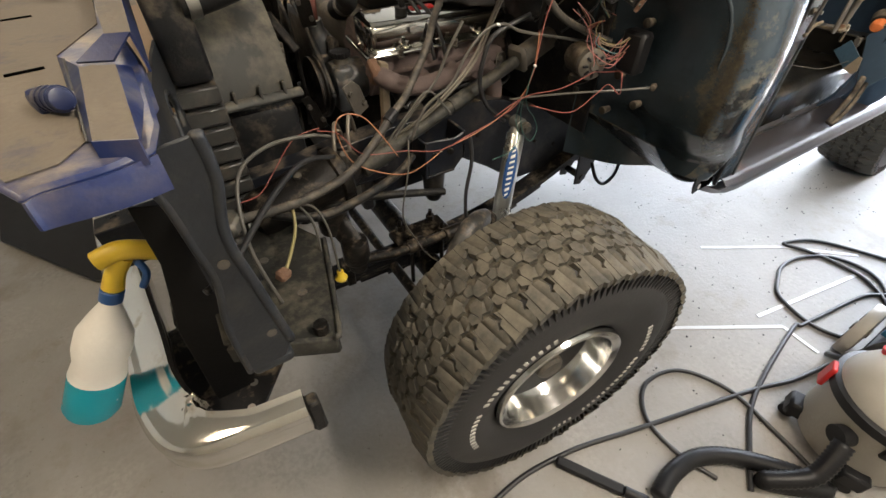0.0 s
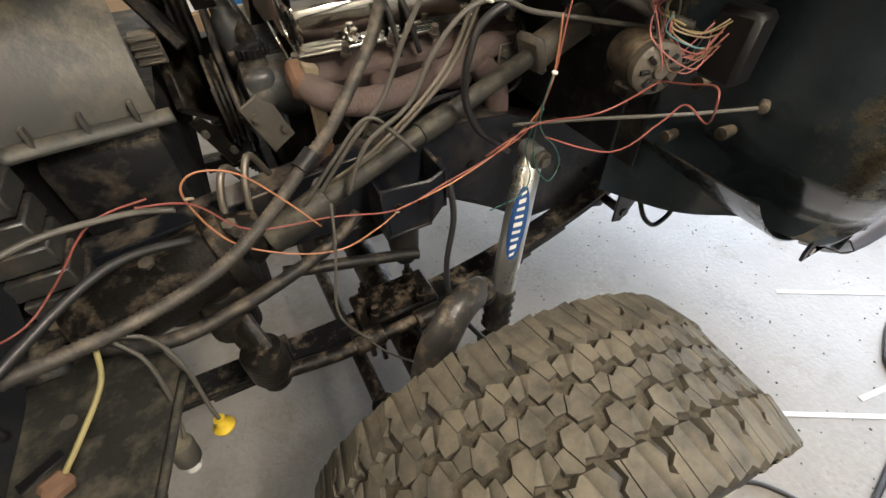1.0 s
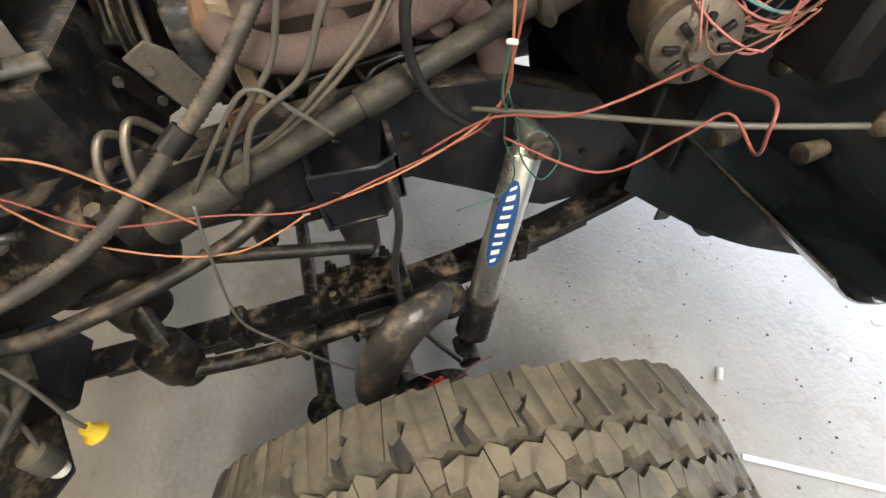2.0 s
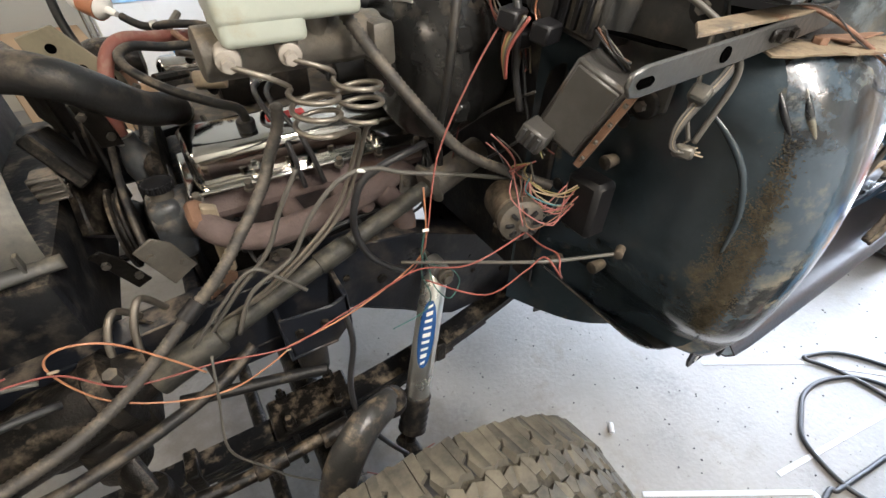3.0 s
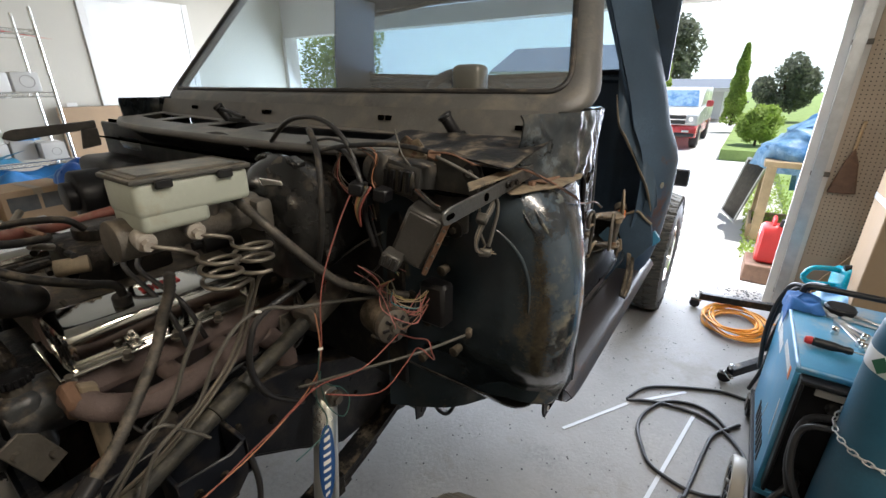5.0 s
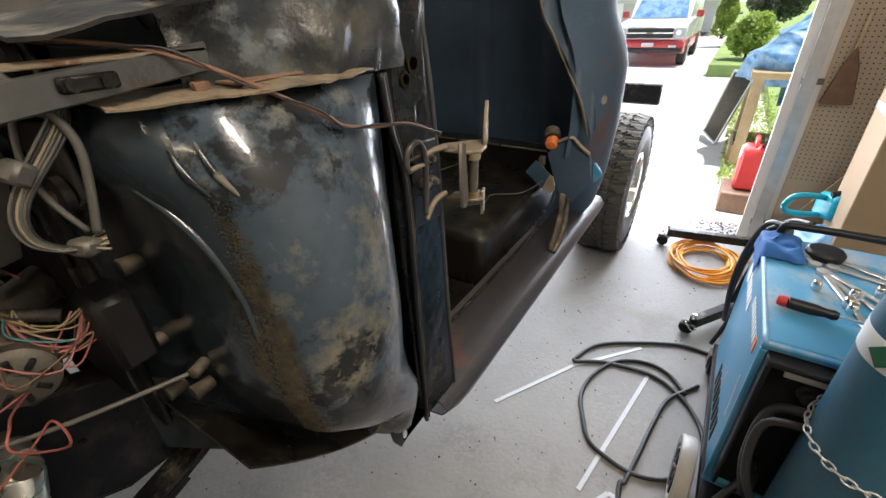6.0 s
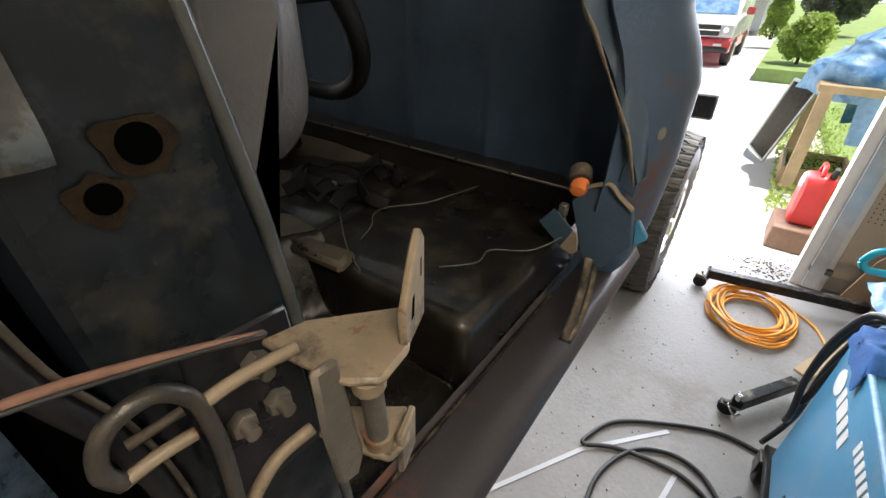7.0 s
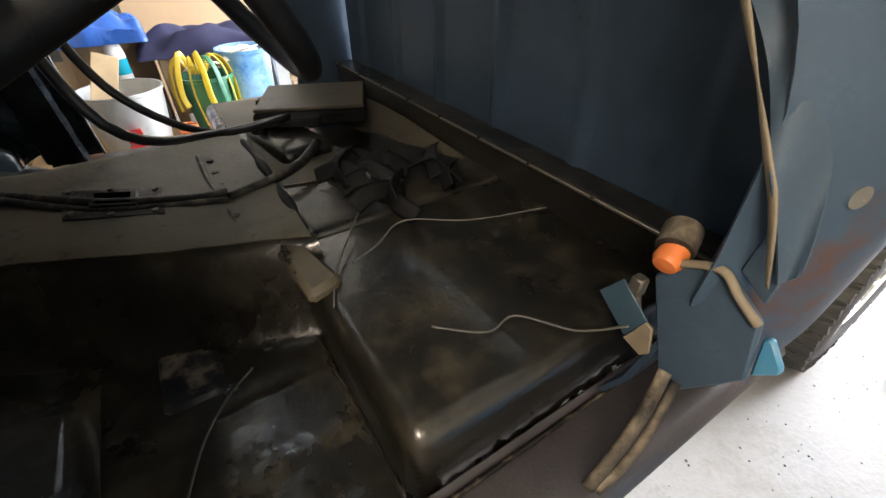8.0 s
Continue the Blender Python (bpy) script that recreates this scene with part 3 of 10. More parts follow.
# gear box and shaft of the steering
gear = part("steering_gearbox", join(B_lathe([(.03, 0), (.055, .01), (.062, .03), (.062, .22), (.07, .225), (.07, .25), (.05, .26), (.035, .30)], (-.49, -.565, .86), (-.17, -.525, .915), 24), B_box(-.39, -.22, -.58, -.49, .80, .93, .02, seg=2), B_cyl((-.30, -.575, .76), (-.30, -.565, .86), .042, seg=20, bev=.006)), "grease", truck, "greasy black steering gearbox")
for x, z in ((-.44, .915), (-.36, .935), (-.24, .955)):
    part("bolt_head", B_cyl((x, -.56, z - .012), (x, -.565, z + .012), .011, seg=6), "castiron", gear)
shaft = part("steering_shaft", B_cyl((-.13, -.548, .925), (.37, -.47, 1.055), .0175, seg=16), "traydark", truck, "dusty steering shaft running to the firewall")
part("lower_coupling", B_cyl((-.20, -.56, .908), (-.09, -.542, .937), .028, seg=18, bev=.005), "traydark", shaft)
part("sleeve", B_cyl((.10, -.512, .985), (.17, -.501, 1.003), .0215, seg=16, bev=.003), "traydark", shaft)
part("upper_flange", join(B_box(.352, .375, -.505, -.435, 1.02, 1.095, .01, rot=(0, -15, 9)), B_cyl((.36, -.472, 1.052), (.50, -.45, 1.09), .032, seg=20, bev=.004)), "castiron", shaft)
# bump stop
bs = part("bump_stop_bracket", join(B_plate([(.0, .915), (.10, .905), (.135, .92), (.135, .84), (.10, .80), (.01, .805)], "y", -.545, .008), B_box(.0, .10, -.545, -.46, .795, .803, .002), B_box(.0, .008, -.545, -.46, .80, .91, .002), B_box(.125, .135, -.545, -.46, .83, .92, .002)), "frame", truck, "black bump stop bracket")
part("bump_stop", B_lathe([(.001, 0), (.022, .004), (.03, .02), (.033, .06), (.036, .11)], (.045, -.51, .69), (.045, -.51, .80), 18), "hose", bs, "black rubber bump stop")
for x in (.03, .08):
    part("bolt_head", B_cyl((x, -.555, .87), (x, -.54, .87), .009, seg=6), "grease", bs)
# shock absorber
shock = part("shock_absorber", B_cyl((.336, -.536, .852), (.235, -.622, .585), .029, seg=28, bev=.004), "shock", truck, "bright zinc plated shock absorber with a blue decal")
sd = (Vector((.235, -.622, .585)) - Vector((.336, -.536, .852))).normalized()
s0 = Vector((.336, -.536, .852))
part("top_eye", join(B_cyl(s0 - sd * .03 + Vector((0, -.022, 0)), s0 - sd * .03 + Vector((0, .022, 0)), .021, seg=20, bev=.003), B_cyl(s0 - sd * .02, s0 + sd * .008, .018, .027, seg=20)), "shock", shock)
part("top_bolt", join(B_cyl(s0 - sd * .03 + Vector((.0, -.05, 0)), s0 - sd * .03 + Vector((0, .08, 0)), .0075, seg=12), B_cyl(s0 - sd * .03 + Vector((0, -.044, 0)), s0 - sd * .03 + Vector((0, -.032, 0)), .019, seg=20, bev=.002), B_cyl(s0 - sd * .03 + Vector((0, -.052, 0)), s0 - sd * .03 + Vector((0, -.04, 0)), .0125, seg=6)), "castiron", shock, "steel mounting bolt with washer")
b0 = Vector((.235, -.622, .585))
part("rubber_boot", B_tube([b0 - sd * .005, b0 + sd * .05, b0 + sd * .1], .029, 18, n=6, ridge=.006, pitch=.0135), "hose", shock, "black ribbed rubber boot")
part("lower_eye", join(B_cyl(b0 + sd * .1, b0 + sd * .14, .014, seg=12), B_cyl(b0 + sd * .15 + Vector((0, -.03, 0)), b0 + sd * .15 + Vector((0, .03, 0)), .024, seg=18, bev=.003)), "grease", shock)
# decal: a blue oval with white bars, set on the tube's side towards the driver's front
ax = (-sd).normalized()
fw = Vector((-.52, -.80, .25))
fw = (fw - ax * fw.dot(ax)).normalized()
sx = ax.cross(fw).normalized()
dec = bmesh.new()
g = []
for i in range(15):
    row = []
    for j in range(7):
        h = -.105 + .21 * i / 14
        wd = .66 * math.sqrt(max(0, 1 - ((i - 7) / 7.2) ** 2))
        a = (j - 3) / 3 * wd
        row.append(dec.verts.new(s0 + sd * .125 + ax * (h * .80) + (fw * math.cos(a) + sx * math.sin(a)) * .0297))
    g.append(row)
for i in range(14):
    for j in range(6):
        dec.faces.new((g[i][j], g[i + 1][j], g[i + 1][j + 1], g[i][j + 1]))
part("decal", dec, "navy", shock, "blue oval decal")
for k in range(9):
    h = -.088 + .176 * k / 8
    q = (.0036, .0050, .0032)[k % 3]
    w_ = .29 * math.sqrt(max(.2, 1 - (h / .105) ** 2))
    bars = bmesh.new()
    lo, hi = [], []
    for n_ in range(7):
        f_ = n_ / 6 * 2 - 1
        rim_ = (fw * math.cos(f_ * w_) + sx * math.sin(f_ * w_)) * .0302
        lo.append(bars.verts.new(s0 + sd * .125 + ax * (h * .80 - q + .004 * f_) + rim_))
        hi.append(bars.verts.new(s0 + sd * .125 + ax * (h * .80 + q + .004 * f_) + rim_))
    for n_ in range(6):
        bars.faces.new((lo[n_], lo[n_ + 1], hi[n_ + 1], hi[n_]))
    part("decal_bar", bars, "white", shock, "white slanted bar of lettering")


# ---- wheels ----
def tyre_profile(R, w):
    h = w / 2
    return [(.20, .10), (.206, .035), (.23, .018), (.27, .004), (.31, .0), (.35, .006), (.375, .016), (R - .02, .028), (R - .010, .045), (R - .009, h),
            (R - .009, w - .045), (R - .02, w - .028), (.375, w - .016), (.35, w - .006), (.31, w), (.27, w - .004), (.23, w - .018), (.206, w - .035), (.20, w - .10)]


def block_mesh(name, poly, h, material, sipes=((-.006, .5), (.010, .2))):
    """One tread lug: an outline in (along, across), raised by h, its top a little smaller, with a cut sipe line."""
    bm = bmesh.new()
    bot = [bm.verts.new((u * 1.05, v * 1.05, -.004)) for u, v in poly]
    top = [bm.verts.new((u * .94, v * .94, h - .35 * u * u / .8)) for u, v in poly]
    n = len(poly)
    for k in range(n):
        bm.faces.new((bot[k], bot[(k + 1) % n], top[(k + 1) % n], top[k]))
    bm.faces.new(top)
    bmesh.ops.recalc_face_normals(bm, faces=bm.faces[:])
    for at, ang in sipes:
        no = Vector((math.cos(ang), math.sin(ang), 0))
        for off in (-.0008, 0, .0008):
            bmesh.ops.bisect_plane(bm, geom=bm.verts[:] + bm.edges[:] + bm.faces[:], plane_co=no * (at + off), plane_no=no)
        for v in bm.verts:
            if abs(v.co.dot(no) - at) < 1e-5 and v.co.z > h * .6:
                v.co.z -= .0035
    return mesh_of(name, bm, material, 30)


LUG_A = block_mesh("tread_block", [(-.031, -.018), (-.012, -.026), (-.003, -.013), (.014, -.018), (.031, -.008), (.027, .013), (.011, .009), (.007, .025), (-.013, .023), (-.018, .006), (-.033, .002)], .012, "rubber", ((-.014, .35), (.012, -.25)))
LUG_B = block_mesh("tread_block", [(-.032, .014), (-.014, .021), (-.003, .010), (.012, .020), (.028, .012), (.031, -.006), (.013, -.011), (.009, -.021), (-.011, -.020), (-.017, -.005), (-.031, -.004)], .012, "rubber", ((-.012, -.4), (.014, .3)))
LUG_S = block_mesh("tread_block", [(-.030, -.037), (.003, -.031), (.009, -.037), (.028, -.033), (.031, -.008), (.021, -.001), (.028, .013), (.019, .034), (-.003, .036), (-.012, .029), (-.027, .033), (-.022, .013), (-.033, .005)], .012, "rubber", ((-.016, .1), (.008, .2)))


def wheel(name, cx, cy, steer, label, lugs=True, outer=-1, parent=truck, w=.298):
    """A wheel with its outer face towards -y (outer = -1) or +y."""
    R = .43
    ob = thing(name, (cx, cy, R), "", "")
    del_keys = [k for k in ob.keys()]
    for k in del_keys:
        del ob[k]
    ob.parent = parent
    ob["label"] = label
    o, i_ = (0, outer * w / 2, 0), (0, -outer * w / 2, 0)
    obs = []
    tyre = part("tyre", B_lathe(tyre_profile(R, w), o, i_, 72), "sidewall", None, "black off-road tyre carcass")
    obs.append(tyre)
    # base in the darker rubber, to paint shade between the lugs
    obs.append(part("tread_base", B_lathe([(.21, .11), (R - .022, .030), (R - .0125, .044), (R - .0075, w * .3), (R - .0065, w / 2), (R - .0075, w * .7), (R - .0125, w - .044), (R - .022, w - .030), (.21, w - .11)], o, i_, 72), "groove", None, "dusty rubber between the lugs, darkened for shade"))
    obs.append(part("rim", B_lathe([(.012, .10), (.05, .098), (.055, .105), (.075, .125), (.10, .128), (.150, .12), (.165, .105), (.172, .06), (.178, .02), (.196, .012), (.203, .014), (.207, .024), (.203, .034), (.19, .05), (.188, .26), (.2, .28)], o, i_, 48), "polished", None, "polished alloy rim"))
    cap = part("hub_cap", B_lathe([(.004, .055), (.034, .058), (.042, .066), (.045, .11)], o, i_, 24), "castiron", None, "dull metal hub")
    obs.append(cap)
    for k in range(6):
        a = 2 * math.pi * k / 6
        obs.append(part("lug_nut", B_cyl((.07 * math.cos(a), outer * (w / 2 - .10), .07 * math.sin(a)), (.07 * math.cos(a), outer * (w / 2 - .125), .07 * math.sin(a)), .010, seg=6), "chrome"))
    # ribs on the shoulders
    rb = bmesh.new()
    for side in (0, 1):
        for k in range(132):
            a = 2 * math.pi * (k + .5 * side) / 132
            ln = .044 if k % 4 else .054
            c = B_box(-.0030, .0030, -.0035, .0035, R - .026 - ln, R - .020, 0)
            c.transform(Matrix.Rotation(a, 4, "Y") @ Matrix.Translation((0, (w / 2 - .0125) * (-1 if side == 0 else 1), 0)) @ Matrix.Rotation(radians(0), 4, "X"))
            me = bpy.data.meshes.new("tmp")
            c.to_mesh(me)
            c.free()
            rb.from_mesh(me)
            bpy.data.meshes.remove(me)
    obs.append(tagged(part("shoulder_rib", rb, "sidewall"), kind="stuff"))
    # white raised writing, as plain bars
    wr = bmesh.new()
    for a0, a1 in ((-62, -34), (-28, 24), (32, 46), (120, 160), (166, 215)):
        a = a0
        while a < a1:
            c = B_box(-.0052, .0048, -.0012, .0012, .285, .301, 0)
            c.transform(Matrix.Rotation(radians(a + 130), 4, "Y") @ Matrix.Translation((0, outer * (w / 2 - .0005), 0)))
            me = bpy.data.meshes.new("tmp")
            c.to_mesh(me)
            c.free()
            wr.from_mesh(me)
            bpy.data.meshes.remove(me)
            a += 4.1
    obs.append(tagged(part("sidewall_marking", wr, "marking", None, "raised white bars of lettering"), kind="stuff"))
    rng = random.Random(5)
    if lugs:
        nn = 40
        rows = [(-.110, LUG_S, 0, False), (.110, LUG_S, .5, True), (-.047, LUG_A, .25, False), (0, LUG_B, .62, False), (.047, LUG_A, .1, True)]
        rows = [(v * w / .305, *more) for v, *more in rows]
        for v, me, ph, flip in rows:
            for k in range(nn):
                a = 2 * math.pi * (k + ph) / nn
                b = new("tread_block", me)
                tilt = radians(-13 if v < -.1 else 13 if v > .1 else 0)
                rr = R - .0115 - (.004 if abs(v) > .1 else 0)
                b.matrix_basis = Matrix.Rotation(a, 4, "Y") @ Matrix.Translation((0, v * .98, rr)) @ Matrix.Rotation(tilt * -1, 4, "X") @ Matrix.Rotation((math.pi if flip else 0) + rng.uniform(-.07, .07), 4, "Z") @ Matrix.Diagonal((1.14, 1.13 * w / .305, 1, 1))
                obs.append(b)
    m = pose(cx, cy, R, 0, 0, steer)
    ob.matrix_basis = m
    for q in obs:
        q.parent = ob
    return ob


wheel("front_wheel", .10, -.995, -5, "off-road tyre on a polished rim under the front axle")
wheel("rear_wheel", 3.11, -.815, 0, "off-road tyre on a polished rim at the rear axle", w=.32)
wheel("front_wheel", .14, .965, -5, "off-road tyre on a polished rim under the front axle", False, 1)
wheel("rear_wheel", 3.05, .785, 0, "off-road tyre on a polished rim at the rear axle", False, 1)
part("rear_axle", join(B_cyl((3.05, -.65, .415), (3.05, .65, .415), .045, seg=20), B_lathe([(.045, 0), (.14, .08), (.15, .15), (.14, .22), (.045, .3)], (3.05, -.15, .415), (3.05, .15, .415), 24)), "grease", truck, "greasy rear axle housing")
for sgn in (-1, 1):
    def rleaf(u, v, s=sgn):
        x = 2.3 + 1.35 * u
        return (x, .5 * s - .03 + .06 * v, .50 + .18 * ((x - 3.05) / .67) ** 2)
    part("rear_leaf_spring", B_sheet(rleaf, 20, 1, .05), "black", truck, "black rear leaf spring")
part("rear_bumper", join(B_box(3.66, 3.78, -.94, .94, .81, .95, .012), B_box(3.60, 3.67, -.45, .45, .80, .9, .01)), "black", truck, "black rear bumper beam")


# ---- the truck: cab ----
def lerp_table(tab, z):
    for (z0, v0), (z1, v1) in zip(tab, tab[1:]):
        if (z0 <= z <= z1) or (z1 <= z <= z0):
            t = (z - z0) / (z1 - z0)
            return v0 + (v1 - v0) * t
    return tab[0][1] if abs(z - tab[0][0]) < abs(z - tab[-1][0]) else tab[-1][1]


CAB = part("firewall", B_box(.50, .512, -.66, .93, .86, 1.44, .004), "black", truck, "black painted firewall")
XF = [(1.40, .512), (1.34, .515), (1.29, .535), (1.19, .552), (1.06, .555), (.98, .57), (.90, .63), (.83, .70), (.80, .745), (.76, .79)]


def cowl_side(s):
    def fn(u, v):
        z = 1.39 - .62 * v
        xf = lerp_table(XF, z)
        w = 1.5 * max(0, math.sin(math.pi * min(1, v))) ** .7 * (1 - .3 * v)
        pts = smooth_line([(min(.50, xf), .60, 0), (min(xf - .015, .58), .74, 0), (min(.69, xf - .008 - .005 * w), .82 + .015 * w, 0), (min(.705, xf + .008 - .015 * w), .872 + .04 * w, 0), (min(.722, xf + .040 - .025 * w), .918 + .06 * w, 0), (min(.74, xf + .085 - .02 * w), .948 + .06 * w, 0), (min(.755, max(xf + .13, .70)), .957 + .045 * w, 0), (.768, .958, 0)], 4)
        k = u * (len(pts) - 1)
        i = min(int(k), len(pts) - 2)
        x, y, _ = pts[i].lerp(pts[i + 1], k - i)
        return (x, s * y, z)
    return fn


for s in (-1, 1):
    side = cowl_side(s)
    cs = part("cowl_side_panel", B_sheet(lambda u, v: side(.545 + .455 * u, v), 22, 30, .003), "cowlside", truck, "scuffed blue-grey cowl side panel with worn paint", 60)
    part("inner_wrap", B_sheet(lambda u, v: side(.545 * u, v), 24, 30, .003), "wrap", cs, "black painted inner curve of the panel", 60)
    if s < 0:
        # undercoating along the front curve, pressed ribs and the flange with its bolts
        rng = random.Random(3)
        clots = [(rng.gauss(.538, .010), rng.uniform(.13, .5), rng.uniform(.008, .02)) for _ in range(26)] + [(rng.gauss(.475, .012), rng.uniform(.28, .48), rng.uniform(.008, .018)) for _ in range(9)] + [(rng.gauss(.530, .016), rng.uniform(.35, .66), rng.uniform(.012, .026)) for _ in range(22)]
        V, F = [], []
        for k in range(11000):
            cu, cv, cr = rng.choice(clots)
            uu, vv = cu + rng.gauss(0, cr * .9), min(.8, max(.1, cv + rng.gauss(0, cr * 1.6)))
            c = Vector(side(uu, vv)) + Vector((-.0024, -.0028, 0))
            r_ = rng.choice((rng.uniform(.0004, .0009), rng.uniform(.0005, .0012)))
            i = len(V)
            V += [c + Vector(d) * r_ * rng.uniform(.6, 1.5) for d in ((1, 0, 0), (-1, 0, 0), (0, 1, 0), (0, -1.5, 0), (0, 0, 1), (0, 0, -1))]
            F += [(i + p, i + q, i + w_) for p in (0, 1) for q in (2, 3) for w_ in (4, 5)]
        me = bpy.data.meshes.new("tmp")
        me.from_pydata(V, [], F)
        und = bmesh.new()
        und.from_mesh(me)
        bpy.data.meshes.remove(me)
        tagged(part("undercoating", und, "crumb", cs, "flaking tan undercoating"), kind="stuff")
        for u0, v0, u1, v1 in ((.53, .05, .56, .12), (.59, .04, .62, .12)):
            part("pressed_rib", B_tube([Vector(side(u0 + (u1 - u0) * t_, v0 + (v1 - v0) * t_)) + Vector((-.001, -.001, 0)) for t_ in (0, .5, 1)], lambda t: .0012 + .003 * math.sin(math.pi * t), 8), "cowlside", cs)
        part("inner_ridge", B_tube([Vector(side(a_, b_)) + Vector((-.002, -.002, 0)) for a_, b_ in ((.385, .11), (.43, .15), (.47, .21), (.485, .30), (.48, .40))], lambda t: .0015 + .0035 * math.sin(math.pi * t) ** .5, 8), "wrap", cs)
        def flange(u, v):
            reach = .050 + .056 * min(1, 2.2 * u) * (1 - .25 * max(0, u - .85) / .15)
            rag_ = .006 * noise.noise((u * 9, 3, 1)) * v
            return (.505 + .268 * u, -.868 - (reach + rag_) * v, 1.3975 + .003 * noise.noise((u * 5, v * 2, 8)) + .0015 * noise.noise((u * 17, v * 4, 2)) - .004 * v ** 4)
        fl = part("flange", B_sheet(flange, 44, 8, .0022), "tanworn", cs, "bent tan metal flange with a ragged edge", 60)
        for x in (.68, .58):
            part("bolt", join(B_cyl((x, -.925, 1.392), (x, -.925, 1.398), .013, seg=16), B_cyl((x, -.925, 1.396), (x, -.925, 1.406), .008, seg=6, bev=.001)), "hubrust", fl, "rusty bolt with washer")
        part("bolt_strip", B_box(.60, .76, -.945, -.91, 1.400, 1.403, .001), "hubrust", fl)
        for x, y, z in ((.53, -.72, 1.06), (.53, -.76, 1.20), (.535, -.79, 1.00), (.53, -.70, .95)):
            part("plug", B_cyl((x - .02, y, z), (x + .01, y, z), .012, .009, seg=12, bev=.002), "dusty", cs)
        lb_ = part("lower_bracket", B_plate([(.745, .80), (.728, .783), (.735, .74), (.749, .712), (.763, .716), (.80, .747), (.86, .715), (.89, .72), (.88, .79), (.83, .82)], "y", -.945, .006, 0), "black", truck, "black corner bracket with a hole")
        part("bracket_hole", B_box(.757, .767, -.947, -.9445, .728, .745, .003), "strip", lb_, "open slot in the bracket")
# upper cowl
part("toe_board", B_sheet(lambda u, v: (.505 + .40 * v, -.90 + 1.80 * u, .694 + .236 * (1 - v) ** 1.9), 12, 14, .003), "floorpan", truck)


def cowl_front(y):
    return .412 + .115 * (abs(y) / .80) ** 3


def cowl_back(y):
    return .632 + .088 * (y / .86) ** 2


def cowl_patch(y0, y1, a, b, nu=8, nv=3):
    """Piece of the cowl's top between two shares of its depth, front lip to rear wall."""
    def fn(u, v):
        y = y0 + (y1 - y0) * u
        q = a + (b - a) * v
        x = cowl_front(y) + (cowl_back(y) - cowl_front(y)) * q
        return (x, y, 1.455 + .012 * q + .003 * noise.noise((x * 9, y * 7, 2)))
    return B_sheet(fn, nu, nv, .003)


cowl = part("cowl_panel", join(cowl_patch(-.80, .86, 0, .42, 30), cowl_patch(-.80, .86, .86, 1, 30), *[cowl_patch(a, b, .42, .86, 4) for a, b in ((.76, .86), (.44, .50), (.10, .20), (-.16, -.06), (-.80, -.76))]), "cowl", truck, "dusty grey cowl panel with long open vent slots", 60)
# trough coloured black so the vent slots look deep in shade
part("cowl_trough", join(B_sheet(lambda u, v: (.43 + .27 * v, -.84 + 1.70 * u, 1.395 - .02 * math.sin(math.pi * v)), 12, 4, .003), B_box(.505, .512, -.84, .86, 1.39, 1.452, .001)), "holeblack", cowl, "trough painted black for the shade under the vent slots")
part("rear_wall", B_sheet(lambda u, v: (cowl_back(-.90 + 1.80 * u) + .026 * v, -.90 + 1.80 * u, 1.462 + .062 * v), 30, 5, .003), "cowl", cowl, "grey upright panel under the windshield", 60)
part("front_lip", B_tube([(cowl_front(y) - .004, y, 1.449) for y in (-.80, -.68, -.52, -.30, 0, .30, .58, .86)], .011, 10, flat=.9), "cowl", cowl)
part("lip_flange", B_sheet(lambda u, v: (cowl_front(-.72 + 1.56 * u) + .004 + .05 * v, -.72 + 1.56 * u, 1.446 - .05 * v), 24, 2, .003), "black", cowl)
for y in (-.485, -.462, -.02, .003, .47, .493):
    # slots are black blocks, their inner shade painted, nothing is cut
    part("slot", B_box(cowl_back(y) + .004, cowl_back(y) + .020, y - .007, y + .007, 1.494, 1.506, .001), "holeblack", cowl, "small black block painted for the shade in a slot")
part("slot", B_box(cowl_back(-.835) - .002, cowl_back(-.835) + .022, -.855, -.818, 1.484, 1.494, .001), "holeblack", cowl)
for y in (-.683, .18):
    x = cowl_back(y) - .025
    part("wiper_stub", join(B_cyl((x + .018, y - .012, 1.455), (x - .012, y + .010, 1.512), .014, seg=14, bev=.002), B_cyl((x - .010, y + .008, 1.508), (x - .014, y + .012, 1.516), .017, seg=14, bev=.002), B_cyl((x + .02, y - .014, 1.452), (x + .012, y - .008, 1.468), .022, seg=14)), "plastic", cowl, "black wiper pivot")
part("wiper_arm", join(B_tube([(.60, .18, 1.505), (.585, .10, 1.50), (.58, .02, 1.485)], .006, 8), B_plate([(-.02, 1.47), (.10, 1.47), (.09, 1.485), (.0, 1.482)], "x", .575, .006, .002)), "plastic", cowl)


def cowl_flap(u, v):
    y = -.93 + .36 * u
    return (.625 - .20 * v * (1 - .45 * u) + .04 * (1 - u), y, 1.478 - .030 * v + .012 * math.sin(math.pi * u) * v + .006 * noise.noise((u * 6, v * 4, 3)))


part("cowl_bracket", B_sheet(cowl_flap, 16, 10, .003), "black", cowl, "bent black sheet at the cowl corner", 60)
part("grommet_bracket", B_plate([(-.77, 1.45), (-.70, 1.45), (-.705, 1.478), (-.722, 1.492), (-.735, 1.482), (-.75, 1.488), (-.762, 1.472)], "x", .452, .004), "tanworn", cowl, "small tan sheet clip")


# crumpled sheet between the hinge post and the cowl corner
def corner_sheet(s):
    def fn(u, v):
        x, z = .575 + .245 * u, 1.392 + .135 * v
        d = .014 * noise.noise((x * 17, z * 15, 4)) + .006 * noise.noise((x * 40, z * 36, 9))
        return (x, s * (.905 + .060 * min(1, u * 1.7) - .010 * v + d), z)
    return fn


